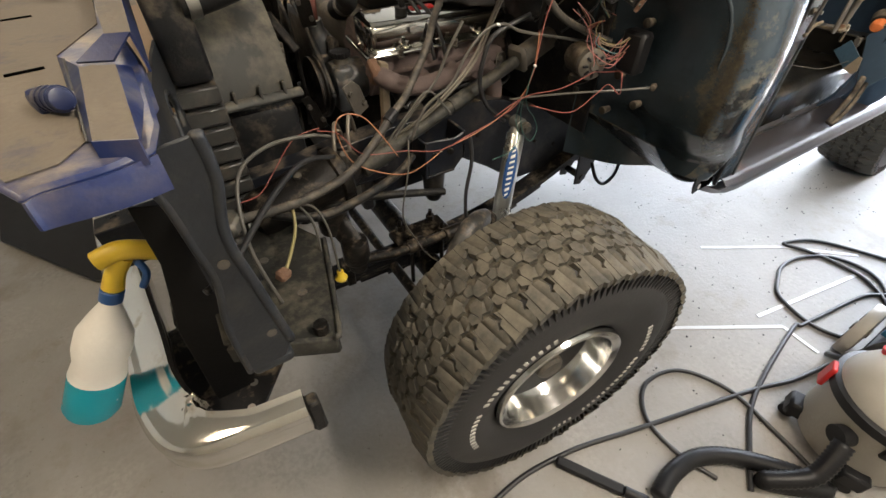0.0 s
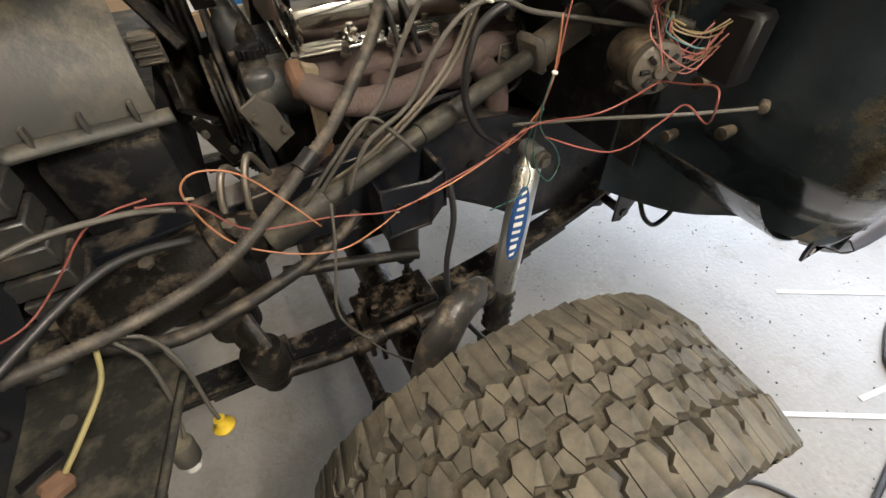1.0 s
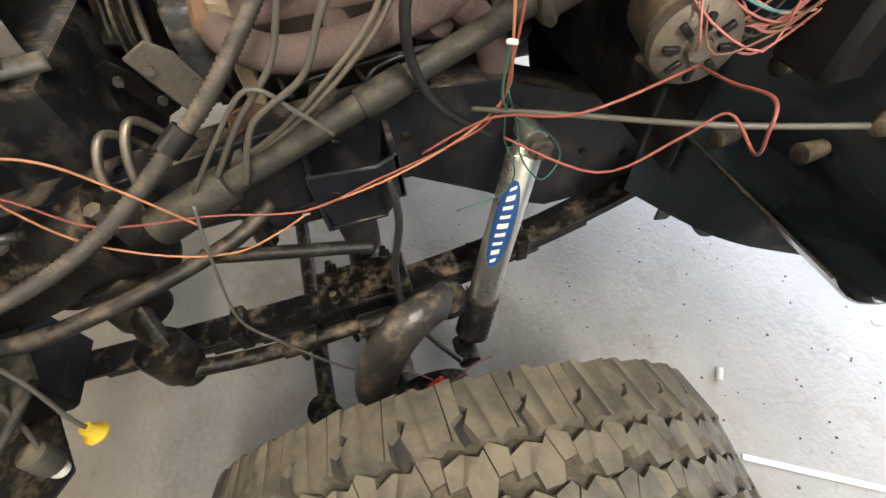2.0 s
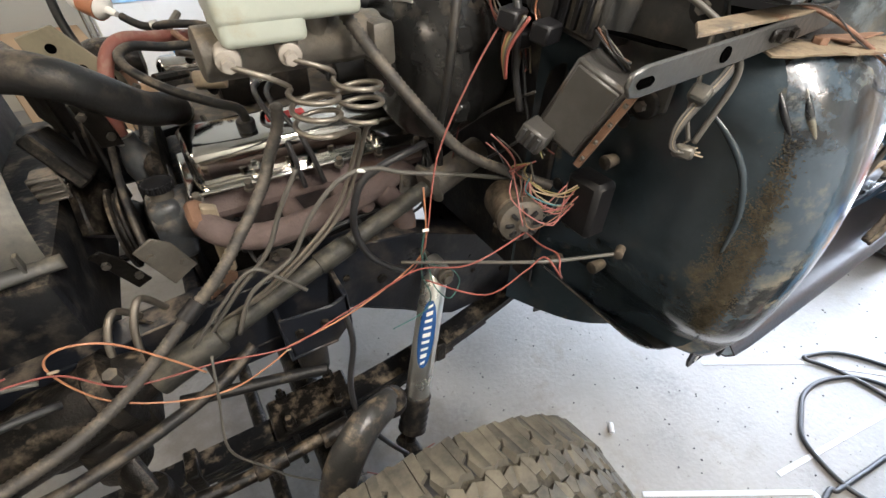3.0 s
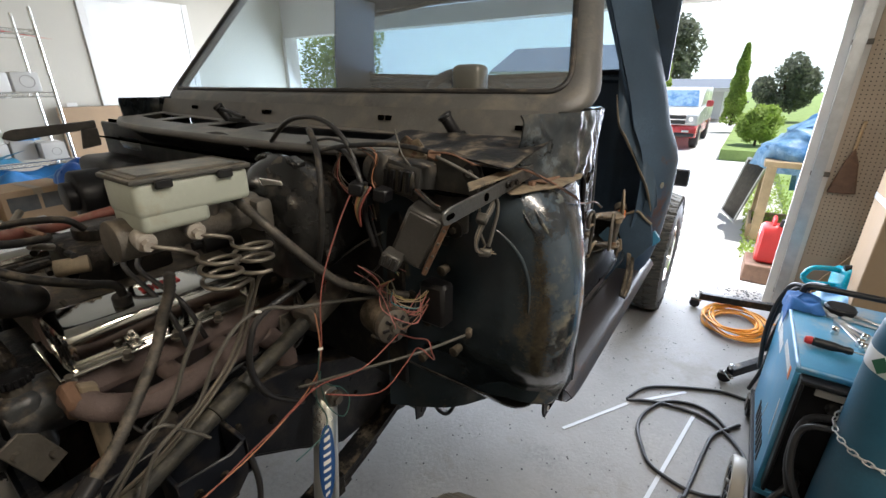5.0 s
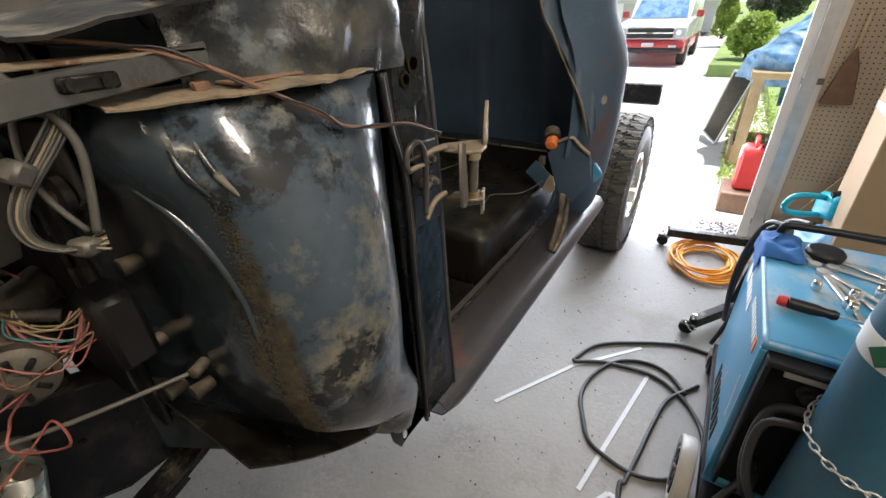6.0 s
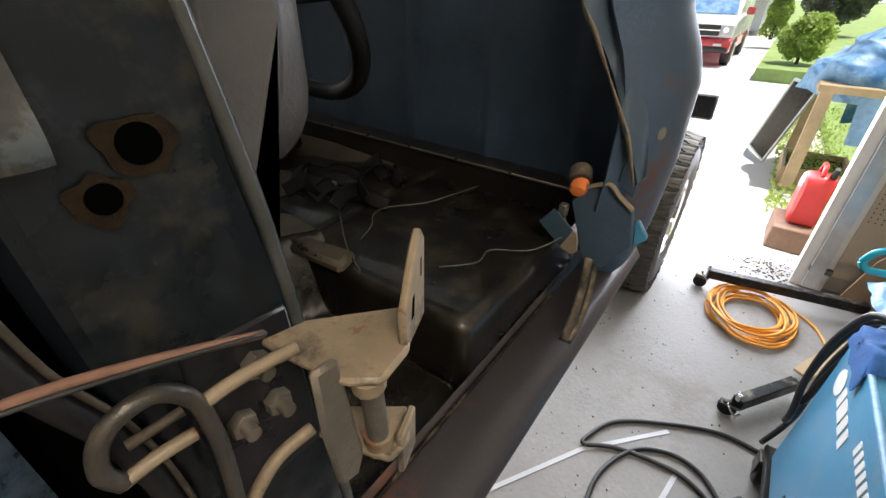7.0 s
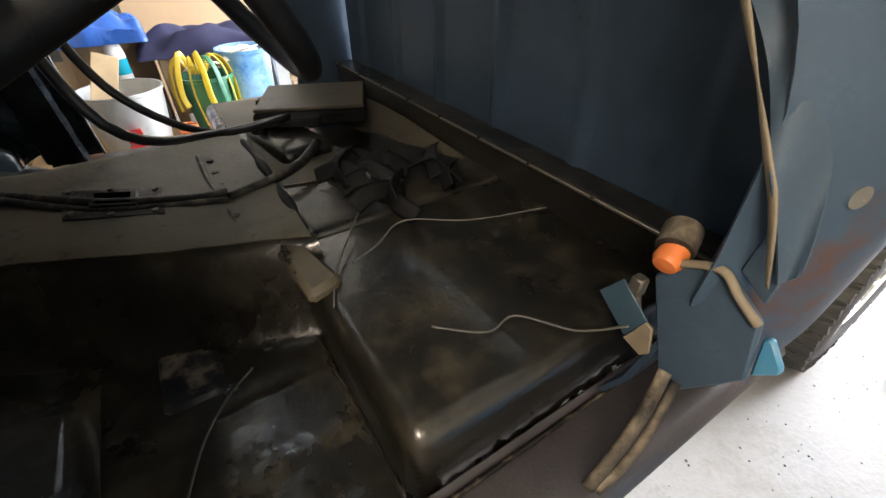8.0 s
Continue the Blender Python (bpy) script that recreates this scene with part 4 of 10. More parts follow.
for s in (-1, 1):
    part("cowl_end", B_sheet(corner_sheet(s), 34, 24, .004), "postworn", truck, "dented dark sheet over the cowl corner", 60)


# windshield: raked, slightly bowed frame with rounded corners
def wind_x(y, z):
    return .66 + .85 * (z - 1.52) + .11 * (y / .93) ** 2


def wind_loop(inset, r, dx):
    out = []
    z0, z1 = 1.512 + inset, 2.075 - inset * .8
    hw = lambda z: .968 - .315 * (z - 1.515) - inset
    for cz, sz, sy, a0 in ((z0, 1, 1, 270), (z1, -1, 1, 0), (z1, -1, -1, 90), (z0, 1, -1, 180)):
        for j in range(7):
            a = radians(a0 + 15 * j)
            z = cz + sz * r + r * math.sin(a)
            y = sy * (hw(cz) - r) + r * math.cos(a) + sy * (hw(z) - hw(cz))
            out.append((y, z))
    dense = []
    for (ya, za), (yb, zb) in zip(out, out[1:] + out[:1]):
        n = max(1, int(math.hypot(yb - ya, zb - za) / .09))
        dense += [(ya + (yb - ya) * k / n, za + (zb - za) * k / n) for k in range(n)]
    return [Vector((wind_x(y, z) + dx, y, z)) for y, z in dense]


def loops_mesh(loops):
    bm = bmesh.new()
    n = min(len(q) for q in loops)
    rows = []
    for q in loops:
        rows.append([bm.verts.new(q[int(k * len(q) / n)]) for k in range(n)])
    for a, b in zip(rows, rows[1:]):
        for k in range(n):
            bm.faces.new((a[k], a[(k + 1) % n], b[(k + 1) % n], b[k]))
    bmesh.ops.recalc_face_normals(bm, faces=bm.faces[:])
    return bm


ws = part("windshield_frame", loops_mesh([wind_loop(.0, .07, .060), wind_loop(.0, .07, .022), wind_loop(.010, .065, .004), wind_loop(.036, .055, .0), wind_loop(.048, .05, .010), wind_loop(.048, .05, .055)]), "cowl", truck, "dusty grey windshield frame with rounded corners", 60)
part("gasket", B_tube(wind_loop(.050, .05, .012) + wind_loop(.050, .05, .012)[:1], .008, 8, n=1), "hose", ws, "black rubber windshield gasket")
wp = part("pane", B_sheet(lambda u, v: (lambda z: (wind_x((2 * u - 1) * (.92 - .315 * (z - 1.515)), z) + .016, (2 * u - 1) * (.92 - .315 * (z - 1.515)), z))(1.555 + .48 * v), 16, 4, .004), "glass", ws, "clear dusty windshield glass")
wp.visible_shadow = False
part("roof", B_sheet(lambda u, v: (1.13 + .07 * (2 * v - 1) ** 2 + .90 * u, -.80 + 1.6 * v, 2.065 - .02 * (2 * v - 1) ** 4 + .02 * math.sin(math.pi * u)), 10, 12, .02), "cab", truck, "dark blue cab roof")

# door posts, sills and rear corners
YS = [(.58, .88), (.64, .91), (.71, .935), (.78, .98), (.87, 1.0), (.92, 1.01), (1.09, 1.025), (1.27, 1.025), (1.33, 1.01), (1.42, .967), (1.56, .93), (2.03, .78)]
for s in (-1, 1):
    tail = s < 0
    post = part("hinge_post", join(B_plate([(.812, .755), (.932, .725), (.925, .84), (.907, 1.08), (.897, 1.285), (.884, 1.376), (.880, 1.45), (.905, 1.53), (.80, 1.53), (.79, 1.45)], "y", -.957 if tail else .87, .087, .006)), "post", truck, "blue-grey door hinge post with empty bolt holes")
    if not tail:
        post.location.x = -.05
    WS = [(.775, s * .964, 1.389), (.782, s * .966, 1.324), (.797, s * .967, 1.267), (.803, s * .967, 1.177), (.804, s * .967, .964), (.812, s * .963, .74)]
    # black plate in place of the gap's shade
    part("post_gap", B_plate([(.760, .72), (.83, .72), (.815, 1.2), (.80, 1.31), (.785, 1.385), (.755, 1.385)], "y", s * .944 - .002, .004, 0), "holeblack", post, "black plate painted for the shade in the gap beside the panel")
    part("weatherstrip", B_tube(WS, .0085, 10, flat=.6), "plastic", post, "torn black rubber weatherstrip")
    part("strip_lip", B_tube([(x + .0065, y + s * .003, z) for x, y, z in WS], .0016, 6), "dusty", post)
    # thin lighter tube paints the highlight along the post's edge
    part("post_edge", B_tube([(.876, s * .955, 1.45), (.895, s * .957, 1.30), (.913, s * .957, .98), (.930, s * .957, .72)], .0045, 6), "edgelight", post, "polished post edge with its thin highlight painted in")
    # uncut holes: black discs carry the shade
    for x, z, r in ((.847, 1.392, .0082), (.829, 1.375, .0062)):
        part("bolt_hole", B_cyl((x, s * .9618, z), (x, s * .95, z), r, seg=18), "holeblack", post, "black disc painted for the shade in a bolt hole")
        blot = [r * (1.55 + .8 * noise.noise((math.cos(q) * 1.3, math.sin(q) * 1.3, 31 * z))) for q in (2 * math.pi * j / 40 for j in range(40))]
        part("rust_smear", B_plate([(x + b_ * math.cos(2 * math.pi * j / 40), z + b_ * math.sin(2 * math.pi * j / 40)) for j, b_ in enumerate(blot)], "y", -.9612 if s < 0 else .9592, .002, 0), "smear", post, "dark rust smear round a bolt hole")

    def post_skin(u, v, s=s):
        z = .735 + .79 * v
        x0 = .812 - .012 * v
        x1 = lerp_table([(.725, .930), (.84, .923), (1.08, .905), (1.285, .895), (1.376, .882), (1.45, .878), (1.53, .903)], z)
        x = x0 + .002 + (x1 - x0 - .004) * u
        dent = .0016 * noise.noise((x * 26, z * 17, 4)) + .0008 * noise.noise((x * 70, z * 50, 7))
        edge_ = min(1, min(u, 1 - u) * 9)
        press = -.0022 * max(0, 1 - ((x - .858) / .012) ** 2) * max(0, 1 - ((z - 1.325) / .022) ** 2)
        return (x, s * (.9575 + (.001 + dent) * edge_ + press), z)
    part("post_skin", B_sheet(post_skin, 30, 150, .0), "post", post, "dented glossy navy face of the hinge post", 75)

    def sill(u, v, s=s):
        pr = [(.835, .752), (.848, .735), (.86, .738), (.93, .735), (.965, .725), (.98, .70), (.967, .66), (.93, .628), (.88, .61)]
        k = v * (len(pr) - 1)
        i = min(int(k), len(pr) - 2)
        t = k - i
        x = .86 + 1.26 * u
        lift = max(0, 1 - (x - .86) / .12) ** 2 * v * .6
        z = pr[i][1] + (pr[i + 1][1] - pr[i][1]) * t
        return (x, s * (pr[i][0] + (pr[i + 1][0] - pr[i][0]) * t), z + (.755 - z) * lift)
    sl = part("sill", B_sheet(sill, 20, 24, .003), "sill", truck, "worn dark door sill with rusty patches", 60)
    part("sill_seam", B_tube([(.90, s * .853, .742), (1.3, s * .853, .742), (1.75, s * .853, .742)], .005, 6), "grease", sl)

    def corner(u, v, s=s):
        z = .585 + 1.445 * v
        yo = lerp_table(YS, z)
        if u < .6:
            t = u / .6
            xi = 1.70 - .17 * max(0, z - 1.5) + .60 * max(0, 1.02 - z)
            return (xi + (1.92 - .17 * max(0, z - 1.5) - xi) * t, s * (yo - .10 + .10 * (1 - (1 - t) ** 2)), z)
        t = (u - .6) / .4
        return (1.92 + .075 * t - .17 * max(0, z - 1.5), s * (yo - .085 * t ** 2), z)
    bp = part("cab_corner", B_sheet(corner, 22, 40, .004), "bpillar", truck, "dark blue rear cab corner with surface rust", 60)
    part("inner_pillar", B_sheet(lambda u, v, s=s: (1.69 + .30 * u - .17 * max(0, v * 1.3 + .735 - 1.5) + .05 * math.sin(math.pi * min(1, v * 1.4)), s * (lerp_table(YS, .735 + 1.28 * v) - .105), .735 + 1.28 * v), 4, 20, .01), "cabinside", bp)
    if s < 0:
        part("striker", join(B_lathe([(.022, 0), (.024, .004), (.019, .009), (.011, .010), (.011, .028), (.014, .030), (.014, .036)], (1.808, -.962, 1.18), (1.792, -1.0, 1.182), 20)), "zinc", bp, "round steel door striker")
    # wall behind the seats
part("cab_rear_wall", B_sheet(lambda u, v: (1.985 - .012 * (abs(((u * 1.80) % .30) - .15) < .018), -.90 + 1.80 * u, .86 + .74 * v), 100, 4, .004), "cabinside", truck, "dark ribbed rear cab wall", 60)
for y0, y1, z0, z1 in ((-.90, .90, 1.585, 1.62), (-.86, .86, 1.98, 2.05), (-.92, -.76, 1.585, 2.02), (.79, .92, 1.585, 2.02)):
    part("rear_window_frame", B_box(1.955, 1.995, y0, y1, z0, z1, .012), "cabinside", truck)
part("rear_window_gasket", B_tube([(1.95, -.75, 1.63), (1.95, .78, 1.63), (1.95, .75, 1.965), (1.95, -.75, 1.965), (1.95, -.75, 1.63)], .012, 8, n=2), "hose", truck)
rp = part("rear_pane", B_box(1.972, 1.977, -.765, .795, 1.61, 1.99, 0), "glass", truck, "clear rear window glass")
rp.visible_shadow = False
part("rear_ledge", join(B_box(1.895, 1.985, -.88, .88, .86, .965, .008), B_box(1.889, 1.896, -.88, .88, .955, .968, .001)), "floorpan", truck, "black ledge along the rear wall")
for k in range(9):
    part("ledge_screw", B_cyl((1.887, -.80 + .2 * k, .966), (1.887, -.80 + .2 * k, .973), .006, seg=8), "grease", truck)
part("ledge_trim", B_box(1.884, 1.890, -.86, .86, .962, .969, .001), "steel", truck)


# floor pan, seat risers and tunnel
def tunnel_rise(x, y):
    edge = -.115 - .40 * max(0, x - .84)
    a = min(1, max(0, (y - edge + .085) / .085))
    b = min(1, max(0, (.46 - y) / .09))
    return .222 * (a * a * (3 - 2 * a)) ** .7 * b * b * (3 - 2 * b) + .008 * a * b * math.sin(9 * y + 2)


def pan(u, v):
    x, y = .87 + .50 * u, -.855 + 1.71 * v
    rib = .006 * max(0, math.sin((y + .80) * 46)) ** 4 * (y < -.38) * (.1 < u < .85)
    return (x, y, .693 + tunnel_rise(x, y) + rib + .006 * noise.noise((x * 5, y * 5, 1)) + .003 * noise.noise((x * 17, y * 15, 5)))


part("floor_pan", B_sheet(pan, 26, 110, .004), "floorpan", truck, "black undercoated floor pan", 60)


def tun(u, v):
    x, y = .50 + .38 * u, -.33 + .74 * v
    return (x, y, .693 + tunnel_rise(x, y) + .06 * (1 - u) ** 2 + .006 * noise.noise((x * 5, y * 5, 1)) + .003 * noise.noise((x * 17, y * 15, 5)))


part("tunnel_front", B_sheet(tun, 8, 30, .004), "floorpan", truck)


def tunnel_skin(u, v):
    x = .56 + .80 * u
    y0 = -.122 - .40 * max(0, x - .84)
    y = y0 + (.40 - y0) * v
    return (x, y, .6985 + tunnel_rise(x, y) + (.06 * (1 - (x - .5) / .38) ** 2 if x < .88 else 0) + .006 * noise.noise((x * 5, y * 5, 1)) + .003 * noise.noise((x * 17, y * 15, 5)))


# separate lighter sheet: dust plus the painted light on the tunnel top
part("tunnel_cover", B_sheet(tunnel_skin, 30, 24, .003), "tunnelpan", truck, "dusty top of the transmission tunnel with its lit tan painted in", 60)
for y0, y1 in ((-.825, -.27), (.36, .88)):
    part("seat_riser", B_box(1.315, 1.99, y0, y1, .68, .878, .035, seg=4), "floorpan", truck, "raised black floor step behind the footwell")
part("tunnel_rear", B_box(1.33, 1.99, -.285, .37, .68, .885, .02, seg=3), "floorpan", truck)
part("rear_shelf", B_sheet(lambda u, v: (1.345 + .54 * u, -.02 + .84 * v - .12 * u, .889 + .012 * math.sin(6 * u + 4 * v) * u + .004 * noise.noise((u * 6, v * 6, 3))), 16, 16, .003), "tunnelpan", truck, "dusty floor behind the tunnel with its lit tan painted in", 60)
part("floor_lip", B_plate([(1.285, -.275), (1.338, -.265), (1.372, -.468), (1.300, -.486)], "z", .862, .036, .012), "tunnelpan", truck, "raised dusty lip on the step with its lit tan painted in")
part("floor_lip", B_box(1.40, 1.56, .10, .42, .86, .925, .025, rot=(0, 0, 8), seg=3), "floorpan", truck)
part("floor_seam", B_tube([(1.222, .20, .925), (1.222, .05, .925), (1.228, -.08, .922), (1.24, -.20, .918), (1.245, -.262, .89), (1.25, -.30, .80)], .007, 8), "grease", truck)
for k in range(5):
    part("seam_bolt", B_cyl((1.245, .16 - .085 * k, .915), (1.245, .16 - .085 * k, .926), .009, seg=8), "grease", truck)
rng = random.Random(41)
for a_, b_ in (((1.312, -.80, .694), (1.312, -.30, .694)), ((1.33, -.832, .70), (1.98, -.832, .74)), ((1.302, -.285, .90), (1.302, -.42, .885))):
    n_ = 34
    part("weld_bead", B_tube([Vector(a_).lerp(Vector(b_), k / n_) + Vector((rng.uniform(-.004, .004), rng.uniform(-.003, .003), rng.uniform(-.002, .004))) for k in range(n_ + 1)], lambda t: .0055 + .0025 * math.sin(t * 90), 7, n=1), "floorpan", truck)
# added dark tube that covers the brightly lit step edge
part("seam_sealer", B_tube([(1.357, .30, .905), (1.358, .10, .921), (1.357, -.09, .921), (1.360, -.25, .912), (1.362, -.335, .885)], lambda t: .011 + .004 * math.sin(t * 23), 8), "rubberblack", truck, "black tube added to hide the lit edge of the floor joint")
part("underbody", B_box(.9, 2.0, -.84, .84, .64, .676, .01), "black", truck)
part("transmission", join(B_cyl((.45, .02, .82), (1.3, .02, .74), .13, .09, seg=20, bev=.01), B_box(1.2, 1.5, -.12, .16, .58, .78, .03, seg=2)), "grease", truck)
# dash and steering wheel
dash = part("dashboard", B_box(.80, 1.04, -.86, .84, 1.30, 1.515, .07, seg=5), "kickgrey", truck, "bare grey dashboard shell")
part("kick_panel", B_plate([(.90, 1.20), (.912, 1.20), (.915, 1.305), (.925, 1.328), (.939, 1.345), (.950, 1.366), (.959, 1.394), (.964, 1.425), (.965, 1.47), (.958, 1.52), (.90, 1.52)], "y", -.908, .032, .010), "kickgrey", dash, "grey plastic dash end panel")
part("kick_strip", B_box(.906, .921, -.912, -.900, .96, 1.31, .003), "kickgrey", dash)
part("instrument_pod", join(B_box(.765, .825, -.69, -.61, 1.545, 1.625, .016, seg=3), B_cyl((.79, -.65, 1.50), (.79, -.65, 1.55), .018, seg=14)), "glasspod", dash, "smoky box-shaped pod standing on the dash")
part("dash_lump", B_lathe([(.004, 0), (.03, .008), (.042, .03), (.035, .05)], (.78, -.55, 1.56), (.78, -.55, 1.50), 20), "cowl", dash)
swc, swn = Vector((1.26, -.40, 1.435)), Vector((.82, 0, .57)).normalized()
sa = swn.cross(Vector((0, 1, 0))).normalized()
ring = [swc + (Vector((0, 1, 0)) * math.cos(a) + sa * math.sin(a)) * .218 for a in (2 * math.pi * k / 24 for k in range(25))]
sw = part("steering_wheel", B_tube(ring, .0165, 12, n=2), "plastic", truck, "black steering wheel with a finger-grip rim")
for a in (0, math.pi, math.pi / 2):
    d = Vector((0, 1, 0)) * math.cos(a) + sa * math.sin(a)
    part("spoke", B_tube([swc - swn * .03 + d * .03, swc - swn * .02 + d * .1, swc + d * .213], .012, 8, flat=.5), "plastic", sw)
part("hub", B_cyl(swc - swn * .06, swc - swn * .0, .055, .045, seg=20, bev=.008), "plastic", sw)
part("steering_column", B_cyl(swc - swn * .05, (.56, -.43, 1.06), .036, seg=18), "plastic", sw)
part("turn_stalk", B_cyl((1.17, -.42, 1.36), (1.16, -.60, 1.39), .006, seg=8), "plastic", sw)

# lower door hinge left on the post
hg = part("door_hinge", join(B_plate([(.822, 1.16), (.895, 1.155), (.89, 1.285), (.83, 1.29)], "y", -.963, .006, .002)), "hubblack", truck, "dark door hinge with tan arm and check strap")
part("hinge_arm", B_plate([(.868, -.965), (.895, -.972), (.945, -1.014), (.914, -1.036), (.888, -1.040), (.876, -1.025), (.87, -.99)], "z", 1.270, .006, .002), "tanworn", hg, "tan primed upper hinge arm")


def upright(poly, at):
    bm = B_plate(poly, "y", -.0025, .005, .0012)
    bm.transform(Matrix.Translation(at) @ Matrix.Rotation(math.atan2(.38, .93), 4, "Z"))
    return bm


part("hinge_plate", upright([(0, 1.271), (.035, 1.271), (.037, 1.325), (.031, 1.334), (.022, 1.327), (0, 1.296)], (.913, -1.032, 0)), "tanworn", hg, "upright tan plate with a slot")
# plate slots are black pieces with the shade painted on
part("plate_slot", upright([(.009, 1.285), (.016, 1.285), (.018, 1.302), (.012, 1.300)], (.9124, -1.0325, 0)), "holeblack", hg)
part("plate_slot", upright([(.027, 1.303), (.031, 1.303), (.032, 1.318), (.028, 1.316)], (.9124, -1.0325, 0)), "holeblack", hg)
part("lower_plate", upright([(0, 1.168), (.026, 1.165), (.028, 1.203), (0, 1.205)], (.903, -1.034, 0)), "tanworn", hg)
part("hinge_pin", B_cyl((.89, -1.028, 1.274), (.899, -1.021, 1.192), .0068, seg=14), "castiron", hg, "worn steel hinge pin")
part("pin_collar", B_cyl((.8895, -1.028, 1.272), (.8905, -1.027, 1.262), .0098, seg=14), "tanworn", hg)
part("pin_collar", B_cyl((.8980, -1.022, 1.208), (.899, -1.021, 1.192), .0098, seg=14), "tanworn", hg)
part("lower_arm", B_plate([(.878, -.985), (.905, -.985), (.93, -1.018), (.912, -1.036), (.893, -1.036), (.884, -1.01)], "z", 1.192, .006, .002), "tanworn", hg)
part("hinge_link", B_plate([(.862, 1.29), (.878, 1.288), (.886, 1.20), (.880, 1.186), (.866, 1.19), (.862, 1.24)], "y", -1.022, .006, .0025), "castiron", hg, "bent steel hinge link")
part("hinge_boss", B_tube([(.826, -.985, 1.279), (.848, -.985, 1.279), (.876, -.988, 1.277)], .0038, 8), "tanworn", hg)
part("hinge_rod", B_tube([(.826, -.982, 1.180), (.850, -.982, 1.200), (.876, -.985, 1.205)], .0045, 8), "tanworn", hg)
part("check_strap", B_tube([(.789, -.985, 1.266), (.785, -.985, 1.278), (.789, -.985, 1.292), (.798, -.986, 1.300), (.812, -.986, 1.300), (.823, -.986, 1.286), (.826, -.986, 1.262), (.826, -.985, 1.235), (.823, -.984, 1.19)], .0042, 10), "strapsteel", hg, "bent steel check strap")
part("strap_loop", B_tube([(.788, -.985, 1.266), (.803, -.986, 1.268), (.819, -.987, 1.267)], .0034, 8), "tanworn", hg)
part("strap_loop", B_tube([(.796, -.980, 1.278), (.819, -.982, 1.279)], .0026, 8), "dusty", hg)
for x, z in ((.862, 1.262), (.845, 1.228), (.868, 1.225)):
    part("bolt", join(B_cyl((x, -.963, z), (x, -.971, z), .0085, seg=6, bev=.001), B_cyl((x, -.971, z), (x, -.979, z), .0045, seg=10)), "steel", hg)

# loose trim and belt parts at the door opening
part("belt_retractor", B_plate([(-0.855, 1.013), (-0.879, 1.054), (-0.932, 1.079), (-0.994, 1.032), (-1.011, 0.942), (-0.937, 0.83), (-0.91, 0.862)], "x", 1.712, .014, .003), "beltfabric", truck, "hexagonal blue-grey belt retractor cover hanging loose")
for nm, bm, mm, lb in (
        ("retractor_edge", B_tube([(1.708, -0.879, 1.054), (1.706, -0.932, 1.079), (1.707, -0.963, 1.055), (1.709, -0.994, 1.032)], .006, 8, flat=.6), "tan", "tan rubber edge"),
        ("orange_cap", B_lathe([(.001, 0), (.016, .003), (.021, .012), (.019, .03), (.022, .035), (.022, .06)], (1.695, -.870, 1.045), (1.75, -.86, 1.07), 18), "orange", "bright orange plastic cap"),
        ("cap_base", B_cyl((1.72, -.865, 1.06), (1.76, -.85, 1.075), .027, seg=16, bev=.004), "dusty", ""),
        ("belt_end", B_plate([(-0.792, 0.949), (-0.826, 0.996), (-0.88, 0.952), (-0.855, 0.899)], "x", 1.688, .004, .001), "welderdark", "bent blue belt tongue"),
        ("belt_stitch", B_plate([(-0.855, 0.899), (-0.88, 0.952), (-0.892, 0.948), (-0.9, 0.903), (-0.889, 0.889)], "x", 1.684, .006, .001), "tan", "frayed tan belt end"),
        ("blue_tab", B_plate([(-0.998, 0.988), (-1.007, 0.994), (-1.032, 0.961), (-1.033, 0.951), (-1.007, 0.922)], "x", 1.748, .012, .003), "welder", "blue plastic tab"),
        ("vinyl_fold", B_plate([(-0.946, 1.08), (-0.954, 1.165), (-0.988, 1.082), (-0.986, 1.052)], "x", 1.722, .006, .002), "beltfabric", "folded blue-grey vinyl flap"),
        ("latch_spring", join(B_cyl((1.70, -0.838, 0.991), (1.70, -0.856, 0.936), .009, seg=10), B_box(1.69, 1.71, -0.854, -0.834, 0.976, 1.008, .003)), "castiron", "worn steel latch"),
        ("weatherstrip", B_tube([(1.69, -.93, .89), (1.635, -.945, .84), (1.575, -.952, .79), (1.535, -.953, .755)], .012, 10, flat=.6), "dusty", "dusty rubber strip hanging on the sill"),
        ("weatherstrip", B_tube([(1.705, -.945, .87), (1.65, -.96, .82), (1.59, -.965, .77), (1.545, -.962, .748)], .009, 8, flat=.6), "dusty", "")):
    part(nm, bm, mm, truck, lb)
TV = smooth_line([(1.75, -.74, 1.80), (1.72, -.775, 1.60), (1.70, -.81, 1.44), (1.70, -.85, 1.37), (1.70, -.888, 1.305), (1.70, -.928, 1.235), (1.70, -.957, 1.18), (1.702, -.988, 1.09)], 6)


def vinyl(u, v):
    k = u * (len(TV) - 1)
    i = min(int(k), len(TV) - 2)
    p = TV[i].lerp(TV[i + 1], k - i)
    w_ = .042 * (1 - u) ** .8 + .012
    return p + Vector((.03 * v, -w_ * v, .02 * v)) + Vector((.012 * math.sin(u * 14 + v * 3), 0, 0))


part("torn_vinyl", B_sheet(vinyl, 40, 6, .003), "beltfabric", truck, "torn blue vinyl trim along the pillar")
part("vinyl_backing", B_tube([p + Vector((-.004, .004, 0)) for p in TV[8:]], lambda t: .003 + .006 * abs(math.sin(math.pi * t * 2)), 8, n=1, flat=.4), "tan", truck, "tan backing of the torn trim")

# loose parts on the cab floor: straight things of their own
buckle = thing("seat_belt", (1.63, -.16, .9), "pile of black seat belt webbing with its buckle", "seat belt")
rng = random.Random(8)
